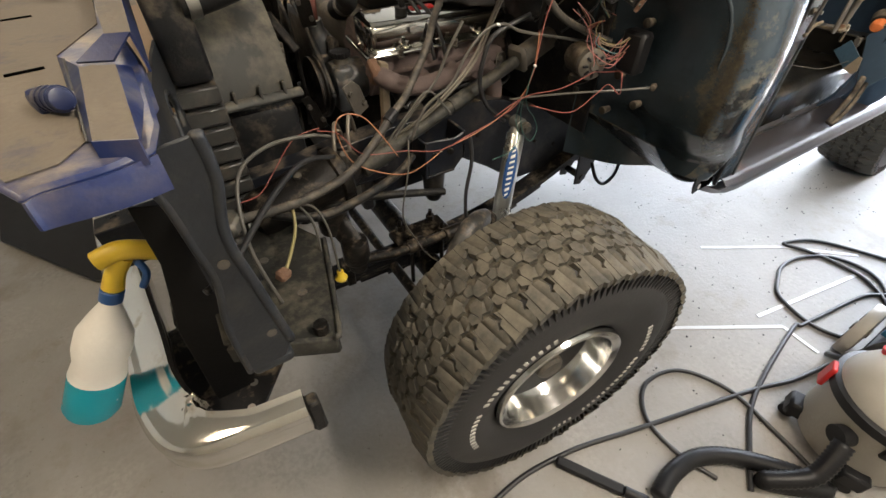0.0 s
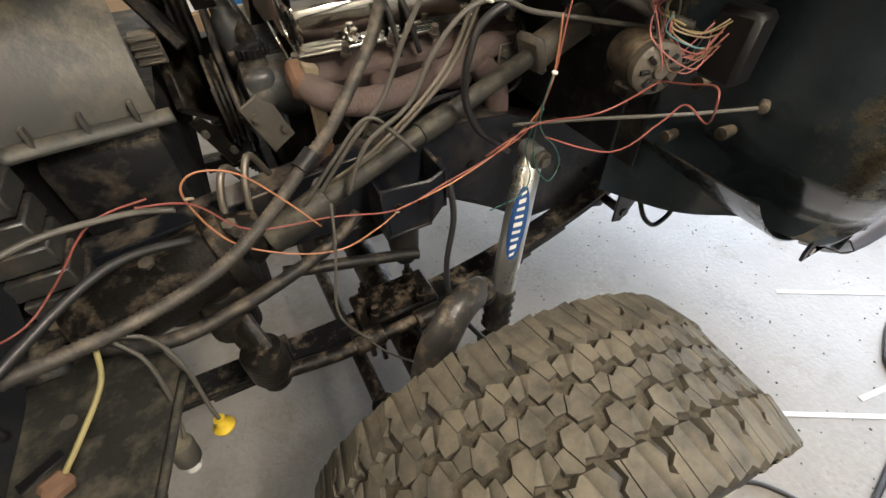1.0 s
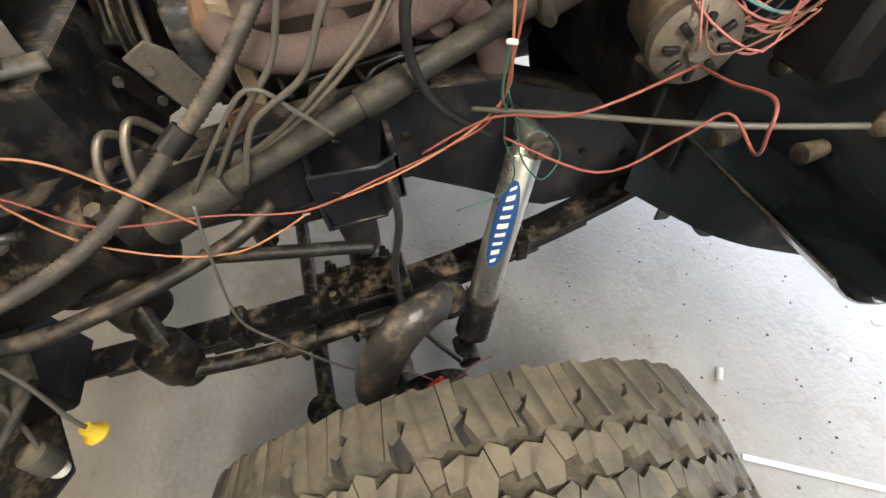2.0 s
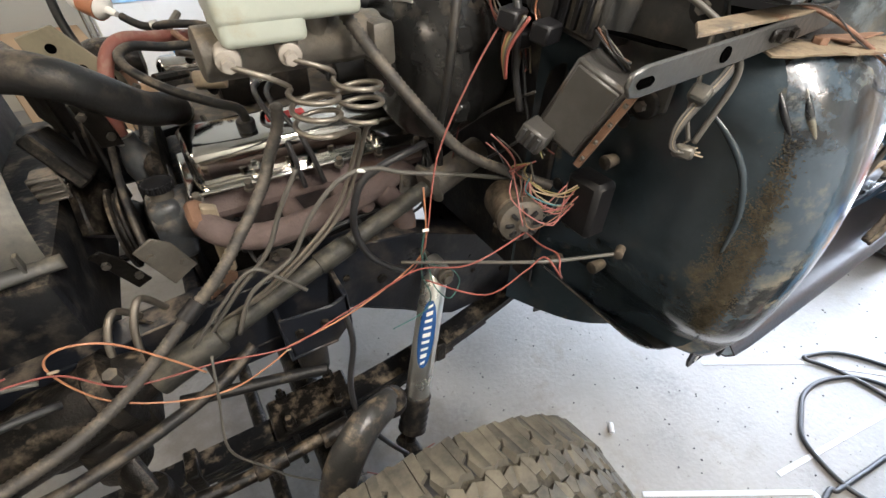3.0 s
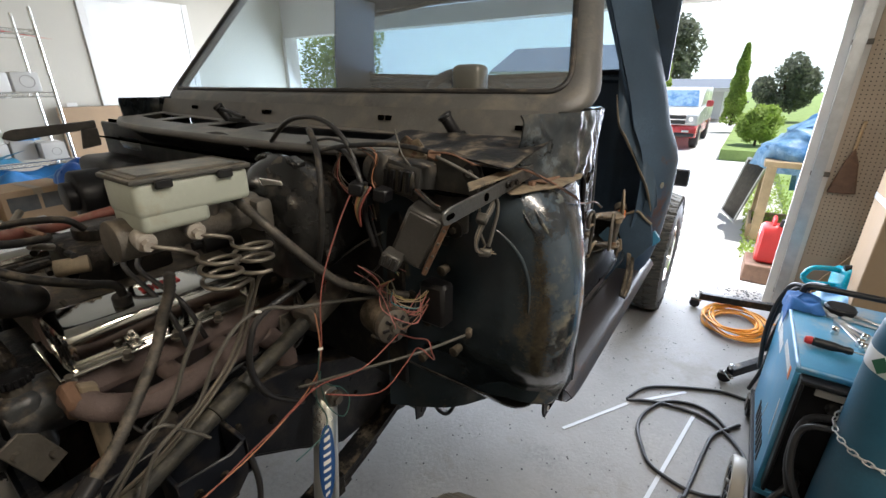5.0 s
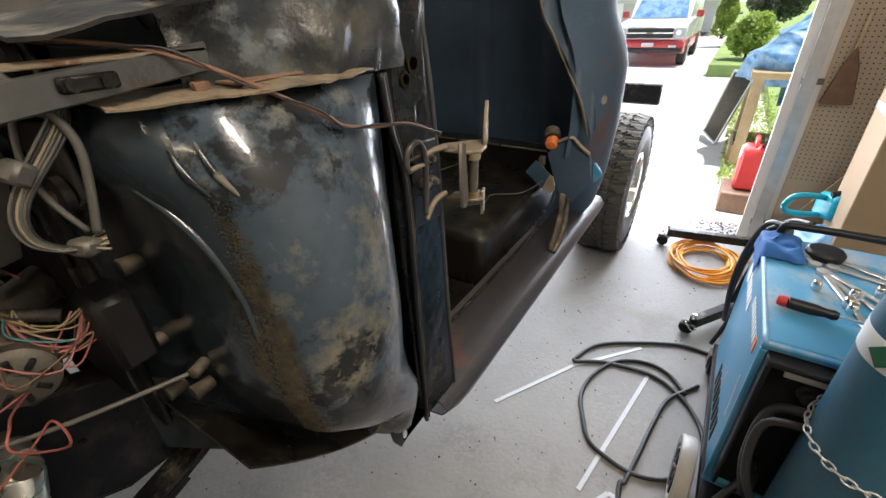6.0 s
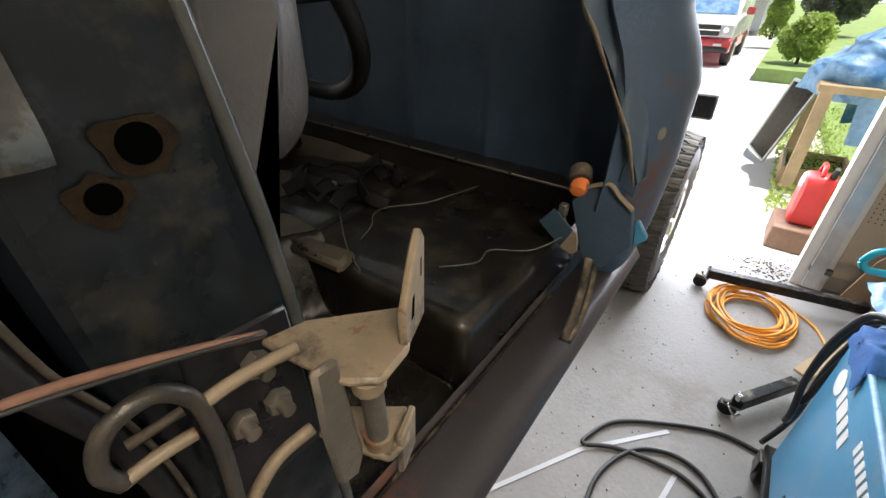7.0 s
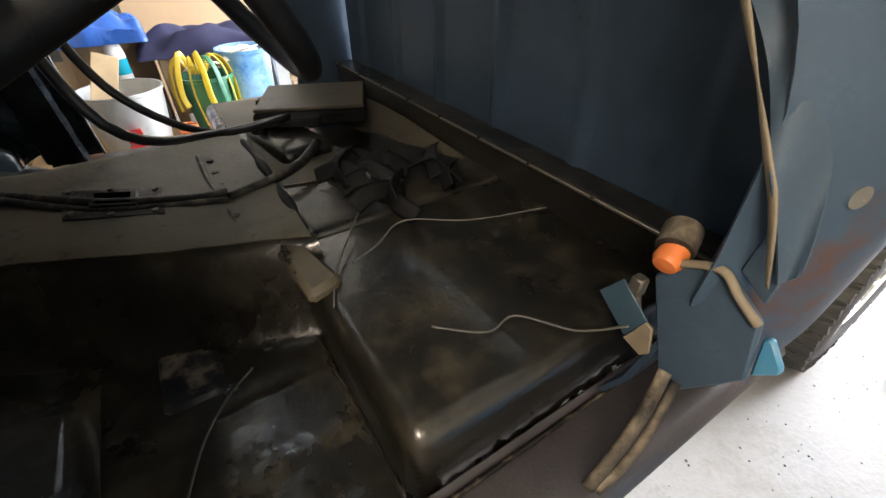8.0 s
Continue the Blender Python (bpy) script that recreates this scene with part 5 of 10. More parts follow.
for k in range(15):
    x, y = 1.63 + rng.uniform(-.13, .14), -.15 + rng.uniform(-.15, .15)
    a, h_ = rng.uniform(0, 6.3), rng.uniform(.0, .04)
    dx, dy = .075 * math.cos(a), .075 * math.sin(a)
    part("webbing", B_tube([(x - dx, y - dy, .895 + rng.uniform(0, .012)), (x - dx * .3, y - dy * .2, .905 + h_), (x + dx * .4 + .02 * math.sin(a), y + dy * .4, .915 + h_ * .7), (x + dx, y + dy, .895 + rng.uniform(0, .02))], .023, 8, flat=.13), "rubberblack", buckle)
part("buckle", join(B_box(1.585, 1.615, -.225, -.185, .918, .936, .004), B_box(1.592, 1.608, -.213, -.197, .934, .939, .001)), "grille", buckle, "dark buckle with a grey button")
part("tongue", B_box(1.56, 1.566, -.185, -.135, .925, .937, .002), "alu", buckle, "bright metal tongue")
for i, (pts, r) in enumerate((([(.80, .22, .925), (.98, .04, .935), (1.10, -.03, .935), (1.20, -.075, .935), (1.25, -.08, .935)], .011),
                              ([(.80, .19, .925), (.98, .01, .928), (1.12, -.06, .928), (1.24, -.11, .93)], .010),
                              ([(1.25, -.10, .93), (1.36, -.06, .93), (1.45, .0, .93), (1.53, .11, .93)], .013))):
    tagged(part("rubber_tube", B_tube(pts, r, 10), "hose"), "black rubber strip lying on the transmission tunnel", "rubber strip", "rubber strips")
bt = thing("tray", (1.62, .39, .925), "flat black metal tray with a tan-dusted lid on the cab floor", "tray")
part("body", join(B_box(1.45, 1.80, .24, .54, .925, .972, .010, rot=(0, 0, -24)), B_box(1.44, 1.60, .24, .30, .935, .962, .006, rot=(0, 0, -24)), B_box(1.43, 1.47, .26, .50, .925, .95, .006, rot=(0, 0, -24))), "rubberblack", bt, "black tray body")
part("lid", B_box(1.455, 1.795, .255, .535, .972, .982, .003, rot=(0, 0, -24)), "tunnelpan", bt, "tan-dusted flat lid")
part("hasp", join(B_box(1.452, 1.466, .33, .40, .952, .978, .003, rot=(0, 0, -24)), B_box(1.452, 1.464, .44, .48, .955, .978, .003, rot=(0, 0, -24))), "plastic", bt)
sp = thing("shifter_plate", (1.12, -.02, .92), "black shifter base plate screwed to the tunnel", "plate")
part("plate", B_plate([(.92, .148), (1.125, .043), (1.117, -.098), (.93, -.010)], "z", .927, .005, .002), "black", sp)
part("slot_frame", B_plate([(.975, .085), (1.075, .034), (1.070, -.040), (.980, .005)], "z", .932, .010, .003), "plastic", sp, "raised black frame round the slot")
part("slot", B_plate([(.99, .065), (1.062, .028), (1.058, -.022), (.993, .012)], "z", .9425, .002, 0), "holeblack", sp)
for x, y in ((.938, .125), (1.108, .035), (1.102, -.078), (.945, .005), (1.02, .09), (1.02, -.045)):
    part("screw", B_cyl((x, y, .931), (x, y, .938), .007, seg=8), "castiron", sp)
for pts in ([(1.02, -.62, .70), (1.06, -.53, .705), (1.11, -.46, .705), (1.17, -.41, .705)], [(1.40, -.45, .905), (1.47, -.42, .905), (1.53, -.37, .90), (1.58, -.38, .905), (1.68, -.45, .905), (1.84, -.52, .92)],
            [(1.45, -.66, .885), (1.52, -.72, .885), (1.58, -.72, .89), (1.64, -.80, .89), (1.68, -.86, .93)], [(1.33, -.52, .88), (1.38, -.42, .89), (1.50, -.26, .90)]):
    tagged(part("loose_wire", B_tube(pts, .0022, 6), "wire_grey"), "thin grey wire lying on the cab floor", "wire", "loose wires")
for s, nm in ((-.25, "cable"), (.0, "cable")):
    part("dash_cable", B_tube([(1.02, .10 + s, 1.50), (1.05, .05 + s, 1.32), (1.12, .02 + s, 1.15), (1.28, .08, 1.02), (1.5, .26, .97)], .009, 8), "wire_black", truck)


# ---- the truck: engine bay ----
eng = part("engine_block", join(B_box(-.10, .44, -.21, .21, .74, 1.0, .02, seg=2), B_box(-.12, -.09, -.22, .22, .76, 1.12, .012), B_box(-.02, .42, -.16, .16, .60, .75, .03, seg=2)), "grease", truck, "greasy black engine block")
for s in (-1, 1):
    hd = B_box(-.06, .42, -.10, .10, -.055, .055, .008)
    hd.transform(Matrix.Translation((.012, s * .235, 1.06)) @ Matrix.Rotation(radians(-38 * s), 4, "X"))
    part("cylinder_head", hd, "rust" if s < 0 else "grease", eng)
    vc = B_box(-.058, .408, -.058, .058, -.01, .078, .022, seg=6)
    vc.transform(Matrix.Translation((.012, s * .269, 1.099)) @ Matrix.Rotation(radians(-8 * s), 4, "X"))
    fl = B_box(-.076, .426, -.076, .076, -.006, .006, .0055, seg=3)
    fl.transform(Matrix.Translation((.012, s * .269, 1.099)) @ Matrix.Rotation(radians(-8 * s), 4, "X"))
    cover = part("valve_cover", join(vc, fl), "coverchrome", truck, "chrome valve cover with a red emblem", 50)
    mx = Matrix.Translation((.012, s * .269, 1.099)) @ Matrix.Rotation(radians(-8 * s), 4, "X")
    if s < 0:
        for k in range(3):
            c = B_box(.10 + .026 * k, .123 + .026 * k, -.004, .020, .0782, .0805, .002)
            c.transform(mx)
            part("emblem", c, "red", cover, "red enamel emblem piece")
        for x in (.05, .30):
            c = join(B_cyl((x, -.07, .010), (x, -.07, .03), .006, seg=10), B_box(x - .012, x + .012, -.082, -.058, .010, .018, .003))
            c.transform(mx)
            part("hold_down", c, "zinc", cover)
        c = B_cyl((.06, -.015, .072), (.06, -.015, .098), .017, seg=16, bev=.004)
        c.transform(mx)
        part("breather_grommet", c, "hose", cover)
# exhaust manifold: tubes from the ports that gather to the rear
man = part("exhaust_manifold", B_tube([(-.055, -.36, 1.07), (-.04, -.41, 1.055), (.02, -.43, 1.03), (.10, -.435, 1.03), (.19, -.435, 1.045), (.27, -.42, 1.06), (.34, -.385, 1.05), (.38, -.36, 1.0)], .025, 14), "rust", truck, "rusty cast exhaust manifold")
for x in (.10, .21):
    part("port_tube", B_tube([(x, -.33, 1.02), (x + .01, -.385, 1.01), (x + .03, -.43, 1.03)], .021, 12), "rust", man)
part("down_pipe", B_tube([(.27, -.42, 1.05), (.32, -.42, .97), (.34, -.40, .86), (.42, -.36, .72), (.7, -.30, .62)], .027, 12), "rust", man)
part("outlet_flange", B_box(-.075, -.045, -.405, -.35, 1.04, 1.095, .008, rot=(30, 0, 0)), "hubrust", man)
# intake, carburettor and hoses
part("intake_manifold", B_box(-.04, .40, -.15, .17, 1.03, 1.14, .03, seg=3), "castiron", truck, "dull cast intake manifold")
carb = part("carburettor", join(B_box(.06, .26, -.09, .10, 1.14, 1.24, .014, seg=2), B_cyl((.16, .0, 1.23), (.16, .0, 1.265), .065, seg=24, bev=.004)), "grease", truck, "dark carburettor with linkages")
rng = random.Random(12)
for k in range(26):
    x, y, z = rng.uniform(.0, .32), rng.uniform(-.16, .16), rng.uniform(1.16, 1.29)
    part("linkage", B_cyl((x, y, z), (x + rng.uniform(-.06, .06), y + rng.uniform(-.06, .06), z + rng.uniform(-.03, .03)), rng.uniform(.004, .011), seg=8), rng.choice(("castiron", "grease", "plastic", "steel", "hubrust")), carb)
part("choke_can", B_cyl((.02, -.13, 1.225), (.075, -.15, 1.225), .018, seg=16, bev=.003), "tan", carb)
part("upper_radiator_hose", B_tube([(-.47, -.20, 1.31), (-.38, -.26, 1.325), (-.28, -.31, 1.335), (-.20, -.335, 1.332), (-.15, -.345, 1.315), (-.11, -.325, 1.28), (-.075, -.27, 1.235), (-.04, -.19, 1.20), (-.03, -.12, 1.17), (-.03, -.06, 1.15)], .029, 16), "hose", truck, "thick black radiator hose")
part("heater_hose", B_tube([(-.132, -.163, 1.135), (-.136, -.165, 1.175), (-.125, -.15, 1.235), (-.105, -.125, 1.285), (-.075, -.10, 1.305), (-.03, -.06, 1.295), (.02, .0, 1.28), (.10, .08, 1.26), (.25, .10, 1.27), (.50, .12, 1.27)], .0125, 12), "redhose", truck, "old red-brown heater hose")
part("fuel_hose", B_tube([(-.165, .13, 1.22), (-.18, .15, 1.30), (-.175, .16, 1.36), (-.145, .135, 1.359)], .009, 10), "hose", truck)
ff = part("fuel_filter", B_lathe([(.006, 0), (.007, .02), (.024, .028), (.026, .035), (.026, .085), (.022, .092), (.008, .10), (.006, .12)], (-.150, .14, 1.36), (-.063, .05, 1.315), 18), "white", truck, "translucent fuel filter with amber fuel")
part("fuel", B_cyl((-.117, .106, 1.343), (-.093, .081, 1.330), .0268, seg=18), "wire_orange", ff)
part("fuel_hose", B_tube([(-.065, .052, 1.316), (-.03, .02, 1.30), (.02, -.01, 1.305), (.08, -.04, 1.30), (.11, -.04, 1.27)], .008, 10), "hose", truck)
part("vacuum_hose", B_tube([(.075, -.298, 1.185), (.068, -.298, 1.215), (.03, -.285, 1.23), (-.03, -.24, 1.25), (-.075, -.19, 1.275), (-.085, -.15, 1.292), (-.06, -.12, 1.297), (-.01, -.10, 1.285), (.04, -.08, 1.28)], .0085, 10), "hose", truck, "black vacuum hose")
part("plug_wire", B_tube([(.13, -.16, 1.21), (.11, -.24, 1.215), (.13, -.33, 1.15), (.14, -.36, 1.06)], .0055, 8), "wire_black", truck)
part("plug_wire", B_tube([(.16, -.16, 1.21), (.13, -.25, 1.21), (.16, -.335, 1.15), (.18, -.36, 1.06)], .0055, 8), "wire_black", truck)
part("distributor", B_lathe([(.03, 0), (.045, .02), (.06, .05), (.055, .09), (.03, .11)], (.42, .03, 1.12), (.42, .03, 1.3), 20), "plastic", truck)
# front of the engine: pulleys, belts, pump, alternator
for x, y, z, r, w, nm in ((-.185, -.246, 1.01, .080, .022, "pump_pulley"), (-.205, -.02, 1.10, .085, .03, "fan_pulley"), (-.19, .0, .84, .09, .045, "crank_pulley"), (-.21, .25, 1.19, .05, .04, "alternator_pulley")):
    part(nm, B_lathe([(.012, 0), (.02, 0), (.03, .008), (r - .012, .010), (r, .0), (r, .005), (r - .010, w * .4), (r - .010, w * .6), (r, w - .004), (r, w), (r - .02, w), (.02, w)], (x - w / 2, y, z), (x + w, y, z), 32), "grease", truck, "worn steel belt pulley")
for pts in ([(-.165, -.327, 1.01), (-.165, -.246, 1.09), (-.155, -.02, 1.19), (-.155, .07, 1.10), (-.155, .09, .84), (-.155, .0, .75), (-.155, -.09, .84), (-.165, -.26, .93), (-.165, -.327, 1.01)], [(-.19, .30, 1.19), (-.19, .25, 1.24), (-.19, -.02, 1.185), (-.19, -.10, 1.10), (-.19, -.09, .84), (-.19, .085, .84), (-.19, .30, 1.19)]):
    part("drive_belt", B_tube(pts, .007, 6, n=8), "hose", truck, "black rubber drive belt")
PX, PY, PZ = -.008, .036, -.020
pump = part("power_steering_pump", join(B_lathe([(.03, 0), (.055, .01), (.058, .03), (.058, .10), (.045, .115)], (-.14 + PX, -.28 + PY, 1.01), (-.02 + PX, -.285 + PY, 1.01), 24), B_box(-.135 + PX, -.075 + PX, -.335 + PY, -.26 + PY, .93, 1.085 + PZ, .018, seg=3)), "pumpgrey", truck, "grey power steering pump with reservoir")
part("filler_neck", B_cyl((-.10 + PX, -.295 + PY, 1.08 + PZ), (-.10 + PX, -.295 + PY, 1.105 + PZ), .021, seg=20), "castiron", pump)
cap_ = part("cap", B_lathe([(.012, 0), (.026, .002), (.027, .016), (.02, .020), (.006, .021)], (-.10 + PX, -.295 + PY, 1.10 + PZ), (-.10 + PX, -.295 + PY, 1.13 + PZ), 20), "plastic", pump, "black knurled cap")
for k in range(18):
    a = 2 * math.pi * k / 18
    part("grip_rib", B_box(-.0025, .0025, .025, .030, .003, .018, .001), "plastic", cap_).matrix_basis = Matrix.Translation((-.10 + PX, -.295 + PY, 1.10 + PZ)) @ Matrix.Rotation(a, 4, "Z")
part("pump_bracket", B_plate([(-.055, .93), (-.03, .95), (-.025, 1.09), (-.05, 1.10)], "y", -.40, .02), "tan", pump)
part("alternator", B_lathe([(.03, 0), (.045, .008), (.052, .03), (.052, .10), (.045, .12), (.025, .125)], (-.19, .25, 1.19), (.0, .25, 1.19), 28), "grease", truck, "cast metal alternator")
brc = part("brace", join(B_box(-.295, -.245, -.212, -.206, 1.08, 1.13, .003), B_box(-.295, -.287, -.212, -.16, 1.085, 1.125, .003)), "castiron", truck, "dull finned aluminium bracket")
for k in range(4):
    part("fin", B_box(-.293, -.248, -.220, -.165, 1.084 + .013 * k, 1.089 + .013 * k, .002), "castiron", brc)
part("water_neck", join(B_lathe([(.030, 0), (.034, .03), (.028, .06), (.020, .075), (.019, .10)], (-.12, -.155, 1.06), (-.132, -.163, 1.15), 20), B_box(-.15, -.085, -.20, -.12, 1.03, 1.07, .012, seg=2)), "pumpgrey", truck, "grey cast water pump neck")
brk = part("accessory_bracket", B_plate([(-.215, 1.33), (-.16, 1.345), (-.095, 1.255), (-.085, 1.215), (-.11, 1.20), (-.20, 1.24)], "y", -.13, .006, .0015), "olive", truck, "olive-tan steel bracket with holes")
for x, z in ((-.146, 1.272), (-.112, 1.25), (-.175, 1.31)):
    part("bracket_hole", B_cyl((x, -.1315, z), (x, -.1295, z), .008, seg=14), "holeblack", brk)
fan = part("fan", B_cyl((-.245, -.02, 1.10), (-.215, -.02, 1.10), .05, seg=20), "grease", truck, "engine cooling fan")
for k in range(6):
    b = B_box(-.012, .012, -.055, .055, .05, .205, .004, rot=(0, 0, 28))
    b.transform(Matrix.Translation((-.24, -.02, 1.10)) @ Matrix.Rotation(radians(60 * k + 15), 4, "X"))
    part("blade", b, "tan" if k in (4,) else "grease", fan)
# radiator, tank ribs, shroud
rad = part("radiator", B_box(-.525, -.47, -.44, .42, .86, 1.32, .006), "black", truck, "black radiator core")
part("side_tank", B_box(-.53, -.455, -.522, -.447, 1.17, 1.345, .014, seg=3), "black", rad, "black radiator side tank")
for k in range(7):
    z = 1.165 - .043 * k
    part("tank_rib", B_box(-.535, -.455, -.528, -.452, z - .034, z, .003), "motorgrey", rad, "dusty grey tank rib")
    part("rib_gap", B_box(-.525, -.462, -.518, -.46, z - .042, z - .034, .001), "plastic", rad)
part("tank_foot", B_box(-.53, -.44, -.54, -.45, .835, .87, .006), "dusty", rad)
part("outlet_hose", B_tube([(-.47, -.505, 1.315), (-.43, -.50, 1.318), (-.36, -.46, 1.325), (-.28, -.40, 1.33)], .033, 16), "hose", truck, "thick black hose with a steel clamp")
part("hose_clamp", B_cyl((-.462, -.504, 1.3155), (-.442, -.502, 1.317), .0375, seg=24), "alu", truck, "bright hose clamp")


def shroud(u, v):
    a = v
    y0, y1 = -.445, -.375
    x = -.465 + .185 * u
    y = y0 + (y1 - y0) * u ** .8 + .22 * a ** 2
    return (x, y, 1.085 - .025 * u + .30 * a - .05 * a * u)


sh = part("fan_shroud", B_sheet(shroud, 8, 10, .004), "shroud", truck, "dusty grey plastic fan shroud")
part("shroud_flange", B_tube([(-.462, -.448, 1.085), (-.40, -.425, 1.078), (-.33, -.40, 1.068), (-.262, -.378, 1.06)], .013, 8, flat=.5), "shroud", sh)
for t in (.2, .5, .8):
    part("rib", B_box(-.465 + .2 * t - .003, -.465 + .2 * t + .003, -.448 + .07 * t - .006, -.448 + .07 * t + .008, 1.075 - .02 * t, 1.115 - .02 * t, .001), "shroud", sh)
part("shroud_back", B_box(-.46, -.40, -.30, .38, .87, 1.30, .02), "black", sh)
part("shroud_lower", B_box(-.46, -.285, -.405, .36, .78, 1.045, .02, seg=2), "black", sh, "black lower half of the shroud")
# core support with ovals, arm and plate
def holed_plate(outline, holes, x, thick):
    """A sheet across x with cut-out openings whose rims are rolled."""
    bm = bmesh.new()
    edges = []
    for lp_ in (outline, *holes):
        vs = [bm.verts.new((x, y, z)) for y, z in lp_]
        edges += [bm.edges.new((vs[k], vs[(k + 1) % len(vs)])) for k in range(len(vs))]
    bmesh.ops.triangle_fill(bm, edges=edges, use_beauty=True)
    bm.normal_update()
    bmesh.ops.recalc_face_normals(bm, faces=bm.faces[:])
    bmesh.ops.solidify(bm, geom=bm.faces[:], thickness=thick)
    return bm


def round_loop(pts, n=5):
    L = smooth_line([(0, y, z) for y, z in list(pts) + list(pts[:3])], n)
    return [(p.y, p.z) for p in L[n:n * (len(pts) + 1)]]


CUTS = [round_loop(q, 3) for q in (
    [(-0.665, 1.215), (-0.625, 1.207), (-0.579, 1.18), (-0.564, 1.149), (-0.589, 1.127), (-0.64, 1.145), (-0.669, 1.171), (-0.681, 1.198)],
    [(-0.679, 1.142), (-0.639, 1.126), (-0.596, 1.087), (-0.585, 1.047), (-0.62, 1.041), (-0.658, 1.068), (-0.684, 1.103), (-0.692, 1.132)],
    [(-0.822, 1.205), (-0.811, 1.188), (-0.815, 1.16), (-0.839, 1.132), (-0.871, 1.124), (-0.882, 1.148), (-0.872, 1.17), (-0.847, 1.192)],
    [(-0.816, 1.061), (-0.794, 1.025), (-0.784, 0.964), (-0.803, 0.917), (-0.846, 0.918), (-0.879, 0.949), (-0.882, 1.004), (-0.869, 1.042), (-0.852, 1.064)])]
RIM_LINE = [(-.74, 1.262), (-.88, 1.262), (-.972, 1.255), (-.972, 1.13), (-.972, 1.03), (-.970, .94), (-.960, .865)]
LEAN = Matrix(((1, .1, 0, .062), (0, 1, 0, 0), (0, 0, 1, 0), (0, 0, 0, 1)))
core_bm = holed_plate([(-.50, 1.255), (-.60, 1.262), *RIM_LINE, (-.90, .855), (-.80, .85), (-.66, .86), (-.55, .90), (-.47, 1.0)], CUTS, -.545, .005)
core_bm.transform(LEAN)
core = part("core_support", core_bm, "darkblue", truck, "dark slate radiator support with oval openings")
for c in CUTS:
    rr_ = B_tube([(-.543, y, z) for y, z in c + c[:1]], .006, 8, n=1)
    rr_.transform(LEAN)
    part("rolled_rim", rr_, "darkblue", core)


part("support_arm", B_plate([(-0.521, 1.287), (-0.521, 1.226), (-0.537, 1.145), (-0.527, 1.041), (-0.511, 0.902), (-0.526, 0.871), (-0.588, 0.864), (-0.585, 0.986), (-0.57, 1.078), (-0.574, 1.143), (-0.578, 1.207), (-0.585, 1.247), (-0.575, 1.279)], "y", -.978, .006, .002), "darkblue", core, "dark slate pressed arm of the support")
part("arm_edge", B_tube([(x, -.974, z) for x, z in [(-0.521, 1.287), (-0.521, 1.226), (-0.537, 1.145), (-0.527, 1.041), (-0.511, 0.902)]], .008, 8), "darkblue", core)
part("arm_edge", B_tube([(x, -.974, z) for x, z in [(-0.588, 0.864), (-0.585, 0.986), (-0.57, 1.078), (-0.574, 1.143), (-0.578, 1.207), (-0.585, 1.247), (-0.575, 1.279)]], .006, 8), "darkblue", core)
part("arm_foot", B_box(-.585, -.515, -.980, -.945, .850, .872, .008, seg=2), "darkblue", core)
for x, z in [(-0.553, 1.106), (-0.534, 0.94)]:
    part("arm_hole", B_cyl((x, -.9795, z), (x, -.974, z), .008, seg=14), "castiron", core, "bare metal hole rim")
part("baffle_seam", B_tube([(-.545, -.68, 1.19), (-.546, -.71, 1.10), (-.548, -.73, 1.0), (-.546, -.71, .88)], .006, 8), "darkblue", core)
part("frame_horn", join(B_box(-.74, -.56, -.60, -.50, .60, .67, .01), B_box(-.62, -.50, -.62, -.48, .60, .86, .01)), "black", truck, "black frame horn behind the bumper")
pl = part("lower_tray", join(B_plate([(-.62, -.88), (-.44, -.972), (-.425, -.955), (-.36, -.70), (-.42, -.58), (-.56, -.58), (-.62, -.70)], "z", .842, .006), B_plate([(-.62, -.89), (-.44, -.975), (-.43, -.965), (-.61, -.88)], "z", .80, .045, .003)), "traydark", truck, "dusty black sheet metal tray")
part("tray_rim", B_tube([(-.44, -.968, .85), (-.425, -.95, .85), (-.362, -.70, .85)], .006, 6), "traydark", pl)
part("tray_bolt", B_cyl((-.455, -.945, .845), (-.455, -.945, .87), .014, seg=8), "grease", pl)
for x, y in ((-.457, -.833), (-.55, -.80), (-.50, -.70)):
    part("tray_hole", B_cyl((x, y, .847), (x, y, .850), .010, seg=12), "castiron", pl)
part("tray_slot", B_box(-.55, -.50, -.76, -.745, .847, .850, .001, rot=(0, 0, 30)), "plastic", pl)
# added black sheet that fills in the shade between bumper and support
part("air_baffle", B_plate([(-0.649, 1.119), (-0.575, 1.101), (-0.568, 0.943), (-0.576, 0.735), (-0.65, 0.488), (-0.7, 0.597), (-0.687, 0.837), (-0.652, 1.002)], "y", -.80, .004, .001), "rubberblack", core, "black sheet added for the dark shade under the support")
# blue upper panel ahead of the radiator
TOP = [(-0.669, -1.028), (-0.657, -1.019), (-0.605, -1.012), (-0.562, -0.995), (-0.552, -0.94), (-0.553, -0.853), (-0.552, -0.721), (-0.565, -0.596), (-0.60, -0.334)]
up = part("upper_support_panel", join(B_plate(TOP + [(-.60, .40), (-.95, .40), (-.93, -.30), (-.80, -.80)], "z", 1.280, .010, .004)), "blue", truck, "blue upper radiator support panel with a dusty top")
EDGE = smooth_line([(x, y, 0) for x, y in TOP[:4]], 6)


def skirt(u, v):
    k = u * (len(EDGE) - 1)
    i = min(int(k), len(EDGE) - 2)
    p = EDGE[i].lerp(EDGE[i + 1], k - i)
    return (p.x, p.y - .006 * math.sin(math.pi * v * .5), 1.284 - (.026 + .012 * u) * v)


part("front_skirt", B_sheet(skirt, 24, 5, .004), "blue", up, "folded blue front edge", 60)
